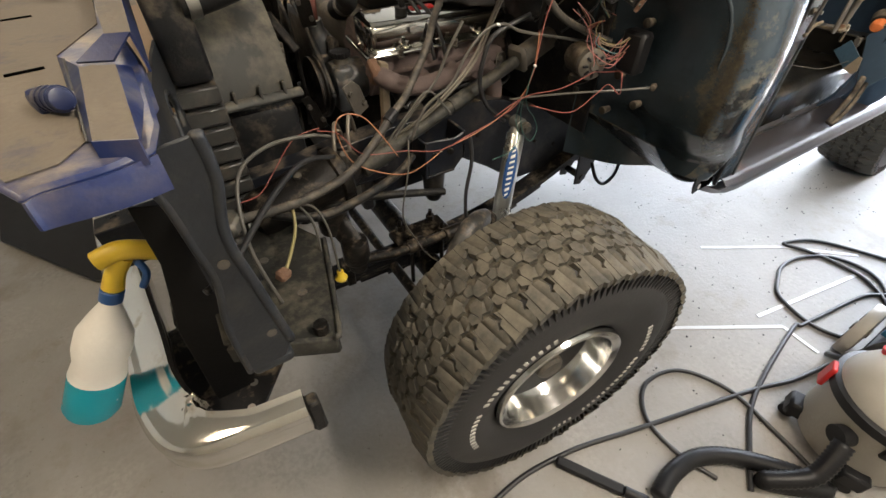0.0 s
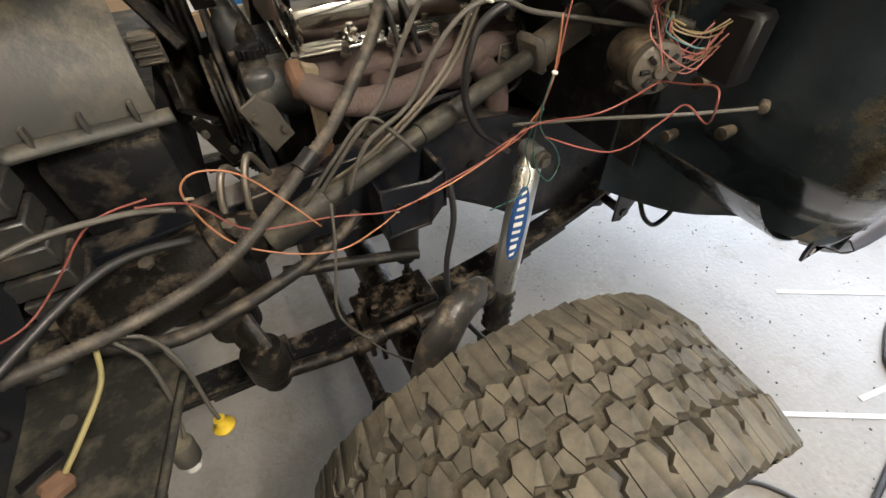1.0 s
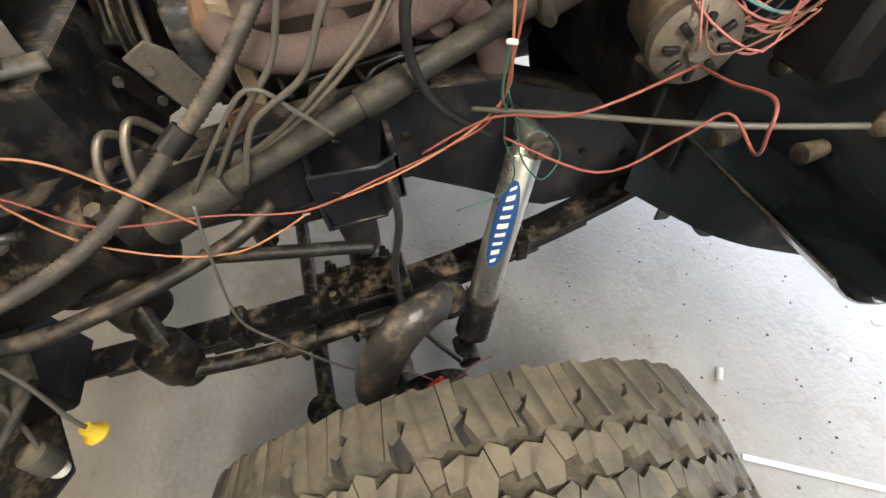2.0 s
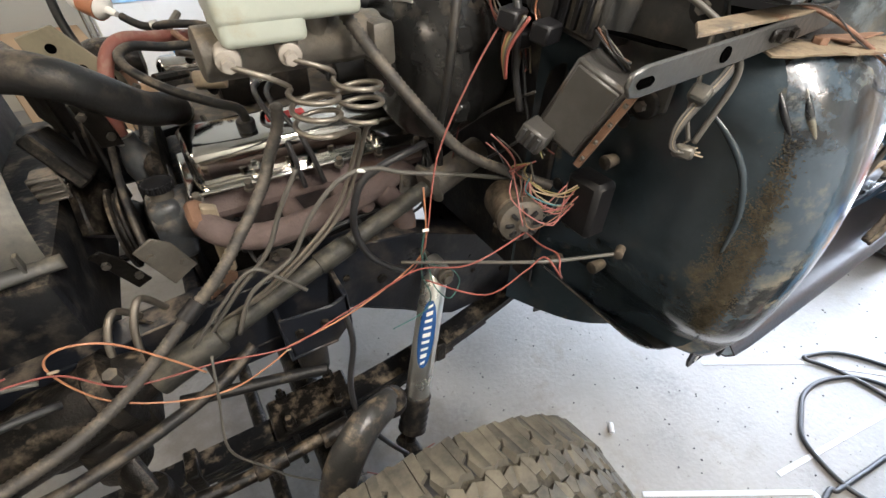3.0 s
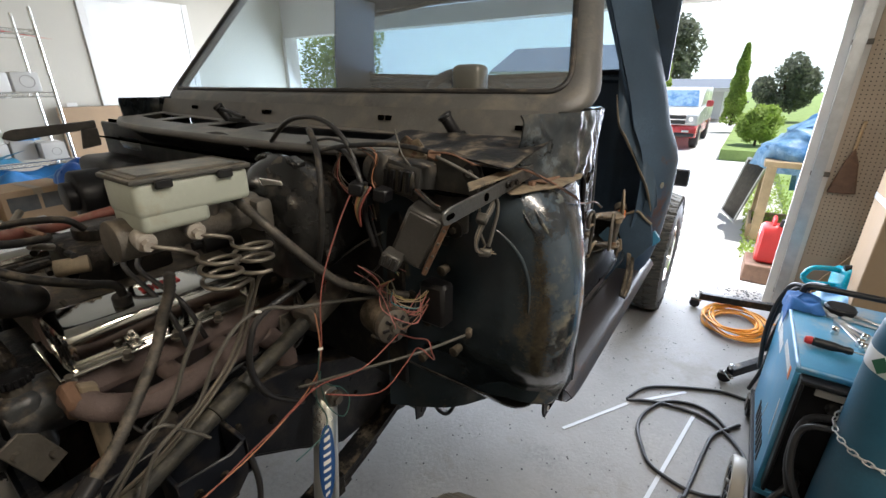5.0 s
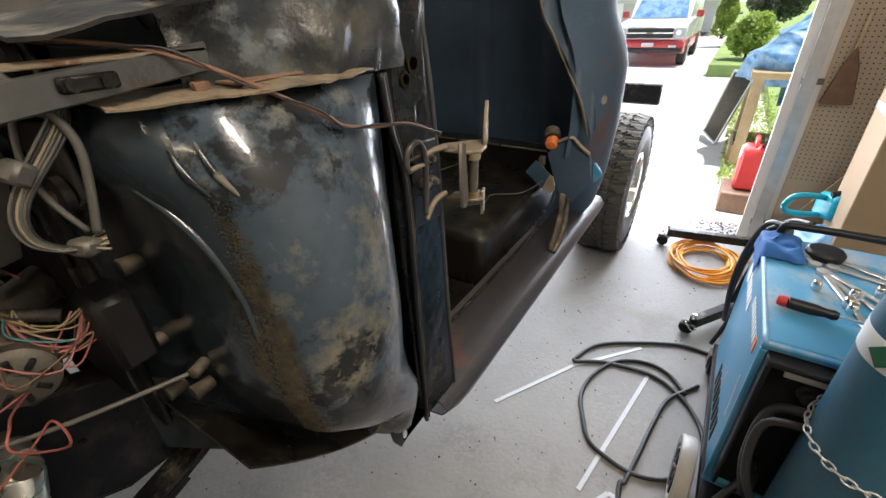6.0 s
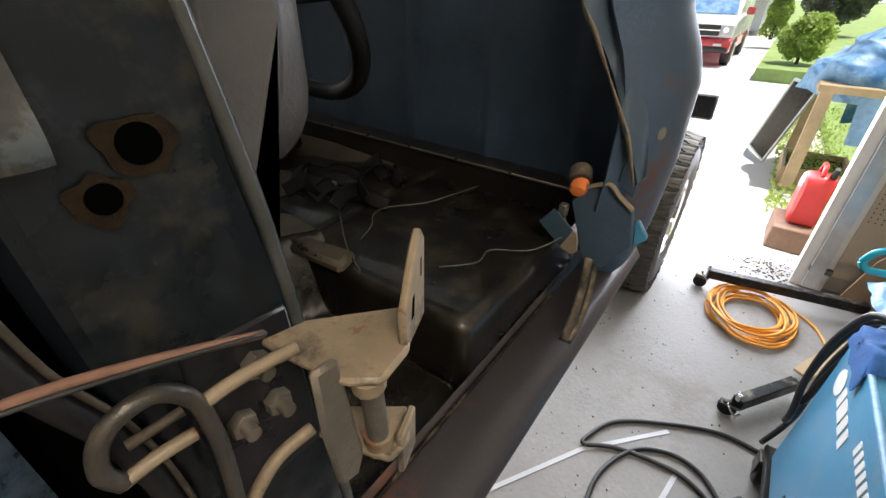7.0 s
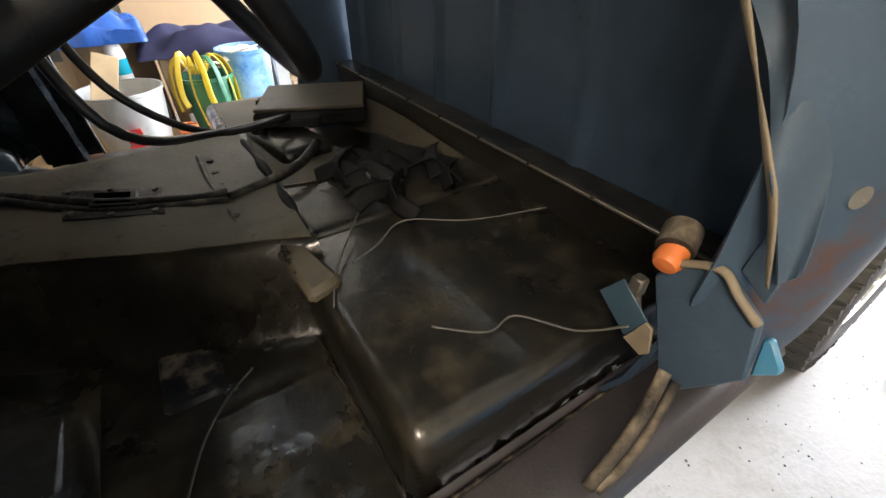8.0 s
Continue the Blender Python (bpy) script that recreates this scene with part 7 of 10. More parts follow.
# ---- wiring ----
WIRES = (
    ("loom", .0086, [(.105, -.46, 1.27), (.10, -.455, 1.235), (.08, -.46, 1.20), (.045, -.485, 1.15), (-.01, -.52, 1.10), (-.06, -.55, 1.06), (-.106, -.565, 1.030), (-.19, -.61, .985), (-.27, -.655, .965), (-.36, -.69, .965), (-.44, -.72, .98), (-.52, -.755, 1.01)], "dusty corrugated wiring loom", True),
    ("loom", .0078, [(.20, -.54, 1.40), (.22, -.60, 1.35), (.265, -.63, 1.285), (.32, -.65, 1.22), (.39, -.68, 1.18), (.45, -.715, 1.155)], "black corrugated wiring loom", True),
    ("hose", .0065, [(.36, -.56, 1.50), (.325, -.62, 1.465), (.30, -.65, 1.40), (.29, -.65, 1.32), (.295, -.62, 1.24), (.31, -.60, 1.18)], "black vacuum hose", False),
    ("wire_red", .0014, [(-.31, -.64, 1.08), (-.26, -.62, 1.05), (-.21, -.62, .985), (-.10, -.62, .96), (0, -.625, .935), (.09, -.62, .95), (.19, -.62, .975), (.24, -.64, 1.02), (.245, -.67, 1.11), (.27, -.66, 1.23), (.33, -.65, 1.33), (.38, -.65, 1.40)], "red wire", False),
    ("wire_orange", .0015, [(-.12, -.62, .95), (-.16, -.62, 1.02), (-.20, -.62, 1.075), (-.245, -.62, 1.09), (-.265, -.62, 1.06), (-.24, -.62, .975), (-.17, -.63, .925), (-.10, -.63, .90), (-.04, -.63, .915), (0, -.625, .93)], "orange wire loop", False),
    ("wire_orange", .0015, [(0, -.62, .93), (.10, -.625, .95), (.20, -.62, .98), (.25, -.64, 1.04), (.24, -.675, 1.12), (.235, -.68, 1.20)], "orange wire", False),
    ("wire_green", .0014, [(.237, -.678, 1.124), (.24, -.66, 1.05), (.29, -.62, .98), (.34, -.60, .93), (.36, -.60, .885), (.33, -.61, .86), (.30, -.60, .90), (.285, -.60, .97), (.245, -.66, 1.06)], "green wire loops", False),
    ("wire_green", .0014, [(.25, -.65, 1.06), (.27, -.60, .95), (.29, -.60, .88), (.27, -.60, .84), (.20, -.60, .83)], "green wire", False),
    ("wire_black", .0065, [(.27, -.55, .915), (.20, -.55, .98), (.17, -.55, 1.05), (.17, -.56, 1.12), (.20, -.56, 1.17), (.30, -.57, 1.205)], "thick black cable loop", False),
    ("wire_grey", .0038, [(-.06, -.58, .96), (-.02, -.585, 1.04), (.05, -.59, 1.085), (.09, -.595, 1.15), (.14, -.595, 1.195), (.19, -.60, 1.205), (.25, -.60, 1.18), (.34, -.62, 1.16), (.44, -.66, 1.14)], "grey cable", False),
    ("wire_grey", .0038, [(-.10, -.55, .955), (-.04, -.56, 1.03), (.02, -.565, 1.09), (.055, -.57, 1.16), (.09, -.575, 1.22)], "grey cable", False),
    ("wire_grey", .0032, [(-.13, -.56, .95), (-.07, -.57, 1.02), (-.01, -.575, 1.075), (.03, -.58, 1.04), (.06, -.58, 1.0)], "grey cable", False),
    ("wire_red", .0014, [(.386, -.74, 1.10), (.28, -.74, 1.08), (.22, -.68, 1.05), (.15, -.65, 1.00)], "red motor wire", False),
    ("wire_red", .0014, [(.388, -.742, 1.10), (.368, -.793, 1.12), (.36, -.835, 1.135), (.352, -.85, 1.12), (.385, -.83, 1.075), (.387, -.79, 1.085), (.36, -.78, 1.06), (.30, -.76, 1.02), (.23, -.69, 1.03)], "red wire loop", False),
    ("wire_black", .006, [(.11, -.60, .93), (.11, -.615, .86), (.085, -.63, .76), (.085, -.65, .66), (.12, -.68, .58), (.16, -.71, .52)], "black brake hose", False),
    ("wire_grey", .0022, [(-.10, -.64, 1.0), (-.115, -.66, .93), (-.14, -.665, .80), (-.11, -.67, .71), (-.07, -.68, .63), (-.01, -.70, .575), (.06, -.72, .565)], "thin grey wire", False),
    ("wire_red", .0014, [(.06, -.72, .57), (.085, -.725, .535), (.11, -.735, .51), (.14, -.735, .50), (.18, -.73, .535), (.22, -.73, .545)], "red wire ends", False),
    ("hose", .012, [(-.20, -.53, .80), (-.09, -.54, .775), (.02, -.545, .745), (.06, -.55, .735)], "black hose", False),
    ("hose", .011, [(-.45, -.66, .93), (-.36, -.68, .90), (-.25, -.65, .885), (-.12, -.60, .885), (-.05, -.56, .90)], "dusty black hose", False),
    ("wire_black", .006, [(-.60, -.90, 1.0), (-.55, -.86, 1.0), (-.45, -.74, 1.02), (-.36, -.66, 1.03), (-.28, -.62, 1.0)], "black cable", False),
    ("wire_grey", .004, [(-.50, -.85, .86), (-.515, -.80, .98), (-.49, -.72, 1.07), (-.42, -.66, 1.085), (-.33, -.63, 1.07), (-.28, -.62, 1.05)], "grey cable arch", False),
    ("wire_red", .0014, [(-.50, -.72, 1.02), (-.46, -.68, 1.0), (-.42, -.65, 1.02), (-.36, -.63, 1.07), (-.30, -.62, 1.075)], "red wire", False),
    ("wire_yellow", .0035, [(-.41, -.70, .965), (-.42, -.73, .93), (-.45, -.78, .91), (-.475, -.81, .895)], "yellow tape-wrapped wire", False),
    ("wire_grey", .003, [(-.40, -.70, .965), (-.38, -.71, .92), (-.38, -.73, .86), (-.39, -.75, .80), (-.40, -.76, .775)], "grey bulb wire", False),
    ("wire_grey", .003, [(-.40, -.70, .965), (-.365, -.70, .94), (-.35, -.715, .88), (-.352, -.735, .80), (-.352, -.74, .765)], "grey bulb wire", False),
    ("wire_grey", .008, [(-.08, -.45, .93), (-.10, -.47, .90), (-.115, -.52, .87)], "grey hose end", False),
    ("steel", .006, [(-.16, -.44, .95), (-.18, -.47, 1.01), (-.20, -.50, .98), (-.21, -.52, .92)], "bent steel pipe", False),
    ("steel", .006, [(-.20, -.44, .95), (-.22, -.47, 1.0), (-.24, -.50, .97), (-.25, -.52, .90)], "bent steel pipe", False),
    ("wire_black", .007, [(.74, -.55, .62), (.72, -.60, .585), (.75, -.62, .56), (.80, -.62, .585), (.84, -.60, .64)], "black hanging cable", False),
    ("wire_black", .0055, [(.42, -.56, 1.46), (.40, -.62, 1.45), (.39, -.66, 1.40), (.40, -.655, 1.33), (.41, -.665, 1.27)], "black cable", False),
    ("wire_grey", .0036, [(.44, -.80, 1.46), (.465, -.87, 1.425), (.478, -.90, 1.395), (.483, -.905, 1.370), (.479, -.90, 1.335), (.472, -.895, 1.300)], "cloth wrapped harness", False),
    ("wire_grey", .0026, [(.47, -.87, 1.42), (.452, -.885, 1.37), (.455, -.885, 1.335), (.468, -.89, 1.302)], "grey harness", False),
    ("brownwire", .0023, [(.46, -.86, 1.45), (.56, -.92, 1.43), (.65, -.985, 1.372), (.68, -.99, 1.352), (.73, -.99, 1.34), (.79, -.992, 1.33), (.86, -.99, 1.30)], "brown cloth wrapped wire", False),
    ("wire_black", .0010, [(.46, -.862, 1.453), (.51, -.893, 1.438), (.56, -.923, 1.434), (.60, -.95, 1.404), (.65, -.988, 1.374), (.68, -.993, 1.350), (.73, -.993, 1.343), (.79, -.995, 1.329), (.86, -.993, 1.302)], "black wire twisted round the brown one", False),
    ("wire_black", .004, [(.48, .30, 1.45), (.44, .15, 1.455), (.42, .0, 1.45), (.43, -.12, 1.46), (.42, -.25, 1.43)], "thin black cable", False),
    ("wire_black", .005, [(.41, -.36, 1.46), (.40, -.45, 1.51), (.40, -.55, 1.515), (.40, -.62, 1.47), (.40, -.655, 1.38)], "black cable arch", False),
    ("wire_grey", .0018, [(.43, -.714, 1.503), (.42, -.737, 1.462), (.43, -.75, 1.44)], "grey wire", False),
    ("brownwire", .002, [(.43, -.794, 1.468), (.42, -.844, 1.471), (.44, -.879, 1.454)], "brown wire", False),
    ("wire_black", .0025, [(.40, -.59, 1.154), (.42, -.67, 1.231), (.42, -.66, 1.29), (.42, -.645, 1.344)], "black wire", False),
    ("wire_grey", .0022, [(.41, -.47, 1.15), (.42, -.589, 1.245), (.42, -.68, 1.301)], "grey wire", False),
    ("wire_black", .003, [(.43, -.593, 1.468), (.42, -.54, 1.476), (.43, -.462, 1.461)], "black cable", False),
    ("wire_red", .0013, [(.43, -.545, 1.325), (.41, -.516, 1.222), (.40, -.50, 1.12)], "red wire", False),
)
wl = []
for m_, r, pts, lb, corr in WIRES:
    nm = "loom" if corr else "hose" if m_ == "hose" else "pipe" if m_ == "steel" else "wire"
    wl.append(part(nm, B_tube(pts, r, 10 if r > .008 else 6, n=6, ridge=.0018 if corr else 0, pitch=.0062), m_, truck, lb, 18 if corr else 38))
for p_, r, m_ in (((.237, -.68, 1.124), .0045, "white"), ((0, -.628, .932), .0035, "tan"), ((-.26, -.622, 1.06), .004, "tan"), ((.175, -.602, 1.206), .005, "white")):
    part("tape_wrap", B_box(p_[0] - r * 1.6, p_[0] + r * 1.6, p_[1] - r * .6, p_[1] + r * .6, p_[2] - r * .6, p_[2] + r * .6, .002, rot=(10, 25, 20)), m_, truck, "white tape tag")
part("tape_wrap", join(B_box(.085, .115, -.742, -.730, .508, .520, .004, rot=(10, 20, 25)), B_box(.112, .118, -.745, -.728, .505, .53, .002, rot=(30, 0, 10))), "red", truck, "red tape round wire ends")
part("loom_clamp", B_cyl((-.094, -.560, 1.037), (-.120, -.572, 1.023), .0145, seg=14), "plastic", truck)
for k in range(6):
    o = .0035 * k - .009
    part("harness_wire", B_tube([(.50, -.88 + o, 1.415), (.475 + o, -.90, 1.385), (.437 + o * .6, -.895 - .3 * o, 1.34), (.432 + o * .5, -.892, 1.312), (.446 + o * .4, -.892, 1.296), (.462, -.893 + o, 1.292)], .0013, 6), ("wire_grey", "wire_black", "tan", "wire_grey")[k % 4], truck)
    part("wire_tip", B_tube([(.462, -.893 + o, 1.292), (.476 + o * .5, -.897 + o * 1.6, 1.289 + .003 * (k % 3))], .0012, 5), "tan", truck)
part("harness_clip", B_box(.436, .452, -.905, -.885, 1.352, 1.37, .003, rot=(10, 40, 20)), "shroud", truck, "grey connector clip")
part("harness_plug", B_box(.452, .470, -.905, -.882, 1.284, 1.298, .003, rot=(0, 10, 20)), "shroud", truck, "grey wire plug")
# short leads of the wiper motor and the fuse plug
rng = random.Random(8)
LEADS = (((.43, -.576, 1.457), (.43, -.557, 1.405), (.43, -.591, 1.371), (.43, -.636, 1.36), (.43, -.649, 1.319)),
         ((.43, -.626, 1.467), (.43, -.669, 1.453), (.43, -.655, 1.409), (.43, -.67, 1.386)),
         ((.43, -.721, 1.222), (.43, -.688, 1.237), (.43, -.70, 1.265), (.43, -.729, 1.286)),
         ((.43, -.771, 1.397), (.42, -.804, 1.382), (.43, -.817, 1.368)))
for n_, line in enumerate(LEADS):
    for k in range(5):
        part("lead_wire", B_tube([Vector(p) + Vector((rng.uniform(-.02, .005), rng.uniform(-.007, .007), rng.uniform(-.007, .007))) for p in line], .0014, 5, n=5), (("wire_grey", "brownwire", "tan", "wire_black", "wire_red"), ("wire_orange", "brownwire", "wire_black", "wire_orange", "brownwire"), ("wire_yellow", "wire_grey", "wire_red", "wire_green", "wire_black"), ("wire_black", "wire_grey", "brownwire", "wire_black", "wire_grey"))[n_][k], truck)
# plug bundle of coloured wires at the bulkhead
rng = random.Random(21)
for k in range(12):
    m_ = ("wire_pink", "wire_pink", "wire_tan", "wire_yellow", "wire_teal", "wire_grey", "wire_pink", "wire_tan")[k % 8]
    a = Vector((.412 + rng.uniform(-.006, .006), -.703 + rng.uniform(-.006, .006), 1.172 + rng.uniform(-.007, .007)))
    b = Vector((.462, -.748 - .02 * rng.random(), 1.178 - .05 * rng.random()))
    sag = .008 + .05 * rng.random() ** 1.3
    m1 = a.lerp(b, .25) + Vector((-.02 * rng.random(), .008 * rng.random(), -sag * .8))
    m2 = a.lerp(b, .65) + Vector((-.012 * rng.random(), -.004, -sag))
    part("bundle_wire", B_tube([a, m1, m2, b], .0012, 6, n=6), m_, truck)
for k in range(5):
    j = lambda q: Vector((rng.uniform(-q, q), rng.uniform(-q, q), rng.uniform(-q, q)))
    a = Vector((.37, -.66, 1.235)) + j(.012)
    part("bundle_wire", B_tube([a, a + Vector((.02, -.03, -.04)) + j(.012), a + Vector((.02, -.07, -.09)) + j(.02), a + Vector((.05, -.085, -.115)) + j(.018), Vector((.455, -.745, 1.15)) + j(.02)], .0011, 5, n=5), ("wire_pink", "wire_grey", "brownwire", "wire_black")[k % 4], truck)
for k in range(6):
    part("bundle_wire", B_tube([(.40 + rng.uniform(-.01, .01), -.715, 1.21), (.40 + rng.uniform(-.02, .02), -.70 + rng.uniform(-.02, .02), 1.185), (.42, -.71 + rng.uniform(-.02, .02), 1.165)], .0015, 5, n=4), ("wire_yellow", "wire_red", "wire_grey")[k % 3], truck)
for k in range(4):
    part("bundle_wire", B_tube([(.39, -.66 - .008 * k, 1.40), (.375, -.655 - .004 * k, 1.36), (.38, -.66, 1.32)], .0025, 5, n=4), ("wire_orange", "wire_yellow", "wire_grey", "wire_red")[k], truck)
part("lamp_plug", B_box(-.492, -.464, -.822, -.798, .882, .904, .005, rot=(15, 10, 35)), "hubrust", truck, "orange-brown wire plug")
bulb = part("bulb_socket", B_cyl((-.405, -.765, .745), (-.40, -.76, .79), .017, seg=14, bev=.004), "shroud", truck, "grey bulb socket")
part("bulb", B_lathe([(.001, 0), (.010, .004), (.012, .012), (.008, .022)], (-.408, -.768, .722), (-.405, -.765, .75), 12), "tub", bulb, "clear small bulb")
part("bulb_socket", B_lathe([(.006, 0), (.014, .004), (.016, .010), (.009, .018), (.008, .030)], (-.353, -.742, .742), (-.352, -.74, .78), 14), "yellow", truck, "cream yellow bulb base")
part("plug_block", B_box(-.56, -.51, -.79, -.735, 1.0, 1.03, .006, rot=(0, 0, -30)), "shroud", truck, "grey loom end plugs")

# small hardware on the engine: plug boots and leads, rim bolts, brackets, clamps
for k, x in enumerate((.0, .11, .22, .33)):
    part("plug_boot", join(B_cyl((x, -.345, 1.01), (x, -.40, .985), .010, .012, seg=12), B_cyl((x, -.33, 1.015), (x, -.348, 1.008), .007, seg=10)), "plastic", truck, "black spark plug boot")
    part("plug_lead", B_tube([(x, -.40, .985), (x + .01, -.43, .97), (x + .05, -.42, .985), (.38, -.40 + .012 * k, 1.0), (.43, -.35 + .012 * k, 1.06), (.44, -.2, 1.16), (.42, 0, 1.28)], .0038, 7), "wire_black", truck)
for k in range(6):
    x = -.05 + .09 * k
    part("rim_bolt", join(B_cyl((x, -.345, 1.085), (x, -.351, 1.10), .007, seg=6), B_cyl((x, -.344, 1.08), (x, -.346, 1.086), .010, seg=14)), "castiron", eng)
for k, (x, y, z, w_, h_, rz) in enumerate(((-.13, -.40, 1.02, .05, .10, 20), (-.16, -.18, 1.19, .04, .09, -15), (-.06, -.43, .95, .06, .05, 35), (.05, -.40, .93, .05, .07, -10), (-.22, -.30, .96, .03, .12, 8), (-.10, -.10, 1.23, .06, .05, 40), (.34, -.42, 1.03, .05, .07, 15), (-.20, -.43, .90, .04, .06, -30))):
    bk_ = part("engine_bracket", B_plate([(-w_ / 2, -h_ / 2), (w_ / 2, -h_ / 2), (w_ / 2, h_ * .2), (w_ * .2, h_ / 2), (-w_ / 2, h_ / 2)], "y", -.003, .006, .0015), ("castiron", "grease", "hubrust")[k % 3], truck, "greasy steel engine bracket")
    bk_.matrix_basis = pose(x, y, z, 8 * (k % 3), 14 * (k % 4) - 20, rz)
    for q in (-1, 1):
        part("bolt", B_cyl((q * w_ * .28, -.003, -q * h_ * .25), (q * w_ * .28, -.012, -q * h_ * .25), .0075, seg=6), "castiron", bk_).matrix_parent_inverse = Matrix.Identity(4)
for p_, q_, r in (((-.034, -.15, 1.186), (-.031, -.13, 1.175), .031), ((-.43, -.225, 1.316), (-.41, -.24, 1.32), .031), ((-.1335, -.1635, 1.145), (-.135, -.1645, 1.160), .018), ((.06, .075, 1.27), (.075, .077, 1.27), .022), ((.44, .118, 1.27), (.455, .12, 1.27), .022), ((-.018, .014, 1.300), (-.006, .010, 1.302), .0105)):
    part("hose_clamp", B_cyl(p_, q_, r, seg=24), "alu", truck, "bright hose clamp")
for k in range(5):
    x = .02 + .085 * k
    part("intake_bolt", B_cyl((x, -.155, 1.10), (x, -.165, 1.12), .008, seg=6), "castiron", eng)
part("coil", join(B_cyl((.30, -.16, 1.20), (.42, -.17, 1.20), .026, seg=20, bev=.004), B_cyl((.28, -.16, 1.20), (.305, -.16, 1.20), .012, seg=12)), "plastic", truck, "black ignition coil")
part("throttle_lever", join(B_plate([(.12, 1.19), (.17, 1.20), (.18, 1.25), (.15, 1.27), (.13, 1.23)], "y", -.115, .004, .001), B_cyl((.15, -.13, 1.255), (.15, -.105, 1.255), .006, seg=10)), "zinc", carb)
part("return_spring", B_tube([(.15 + .16 * k / 60 + 0, -.125 + .006 * math.cos(k * 1.1), 1.25 + .006 * math.sin(k * 1.1)) for k in range(61)], .0012, 5, n=1), "zinc", carb)
for k in range(9):
    a = .35 * k
    part("firewall_plug", B_lathe([(.010, 0), (.012, .003), (.006, .007)], (.498, -.60 + .055 * (k % 3) - .09 * (k // 3), .98 + .05 * k), (.40, -.60 + .055 * (k % 3) - .09 * (k // 3), .98 + .05 * k), 12), "hose", CAB)


# ---- driver side of the garage floor ----
def on_floor(pts, r):
    return [(x, y, r + .001) for x, y in pts]


def welder():
    w = thing("welding_machine", (1.76, -1.766, .12), "scuffed blue welding machine on a wheeled cart with tools on top", "welder")
    part("body", B_box(1.445, 2.09, -1.995, -1.537, .16, .715, .012, seg=3), "welder", w, "scuffed blue sheet metal case")
    for y0, y1, z0, z1 in ((-1.998, -1.534, .16, .185), (-1.998, -1.534, .70, .718), (-1.998, -1.975, .185, .70), (-1.557, -1.534, .185, .70)):
        part("front_lip", B_box(1.425, 1.446, y0, y1, z0, z1, .004), "welder", w)
    part("top_edge", B_tube([(1.43, -1.541, .714), (1.76, -1.541, .714), (2.085, -1.541, .714)], .007, 8), "tarplight", w, "worn pale edge")
    fp = part("front_panel", B_box(1.438, 1.448, -1.975, -1.557, .185, .70, .003), "plastic", w, "black recessed control panel")
    part("hood", join(B_box(1.38, 1.44, -1.985, -1.548, .685, .700, .004), B_box(1.38, 1.44, -1.560, -1.548, .22, .69, .004)), "plastic", fp, "black bezel")
    for y, z, r in ((-1.66, .60, .024), (-1.77, .60, .024), (-1.88, .60, .024), (-1.70, .49, .018)):
        part("knob", B_lathe([(r, 0), (r, .008), (r * .8, .012), (r * .75, .028), (.004, .03)], (1.438, y, z), (1.40, y, z), 18), "grille", fp)
    part("meter", B_box(1.430, 1.439, -1.95, -1.83, .64, .685, .003), "galv", fp, "grey meter window")
    part("plate", B_box(1.432, 1.439, -1.72, -1.60, .63, .675, .002), "paper", fp, "pale label plate")
    for y, z, r in ((-1.62, .30, .026), (-1.72, .30, .026), (-1.85, .32, .03)):
        part("socket", B_lathe([(r, 0), (r, .010), (r * .7, .014), (r * .65, .05), (r * .4, .06)], (1.438, y, z), (1.37, y, z), 16), "hubrust" if y < -1.8 else "plastic", fp, "brass cable socket" if y < -1.8 else "")
    for k in range(7):
        part("vent_slot", B_box(1.55 + .045 * k, 1.575 + .045 * k, -1.5375, -1.534, .20, .29, .001), "plastic", w)
    # plain bars and a plain disc for the printed marks on the side
    part("side_disc", B_cyl((1.99, -1.537, .60), (1.99, -1.535, .60), .036, seg=24), "paper", w, "plain white round mark")
    for k, (x, ww) in enumerate(((1.93, .03), (1.885, .045), (1.84, .03), (1.80, .028))):
        part("side_bar", B_box(x - ww / 2, x + ww / 2, -1.5375, -1.535, .575 - .004 * k, .625 - .004 * k, .001), "paper", w, "plain white printed bar")
    for k in range(8):
        part("side_bar", B_box(1.535 + .026 * k, 1.553 + .026 * k, -1.5375, -1.535, .625, .66, .001), "paper", w, "plain white printed bar")
    part("sticker", B_box(1.50, 1.525, -1.5375, -1.535, .62, .665, .001), "orange", w, "orange sticker")
    part("scratch", B_box(1.50, 1.506, -1.5378, -1.535, .38, .53, .0005, rot=(0, 6, 0)), "paper", w, "long white paint scratch")
    part("scratch", B_box(1.70, 1.704, -1.5378, -1.535, .30, .39, .0005, rot=(0, -20, 0)), "paper", w)
    for x in (2.05,):
        part("handle", B_tube([(x, -1.95, .715), (x, -1.945, .765), (x, -1.92, .775), (x, -1.76, .778), (x, -1.61, .775), (x, -1.585, .765), (x, -1.58, .715)], .013, 10), "plastic", w, "black tubular handle")
    part("cart_shelf", join(B_box(1.16, 2.16, -2.0, -1.53, .115, .135, .004), B_box(1.16, 1.18, -2.0, -1.53, .135, .165, .003)), "plastic", w, "black cart platform")
    for y in (-1.485, -2.045):
        wh = part("cart_wheel", B_lathe([(.02, 0), (.085, 0), (.095, .006), (.118, .006), (.12, .012), (.12, .042), (.116, .048), (.09, .048), (.085, .042), (.02, .042)], (1.45, y - .024, .12), (1.45, y + .024, .12), 36), "vac", w, "grey rubber cart wheel")
        for k in range(6):
            a = 2 * math.pi * k / 6
            part("wheel_slot", B_box(-.012, .012, -.0225, .0225, .035, .075, .004), "plastic", wh).matrix_basis = Matrix.Translation((1.45, y + .004, .12)) @ Matrix.Rotation(a, 4, "Y")
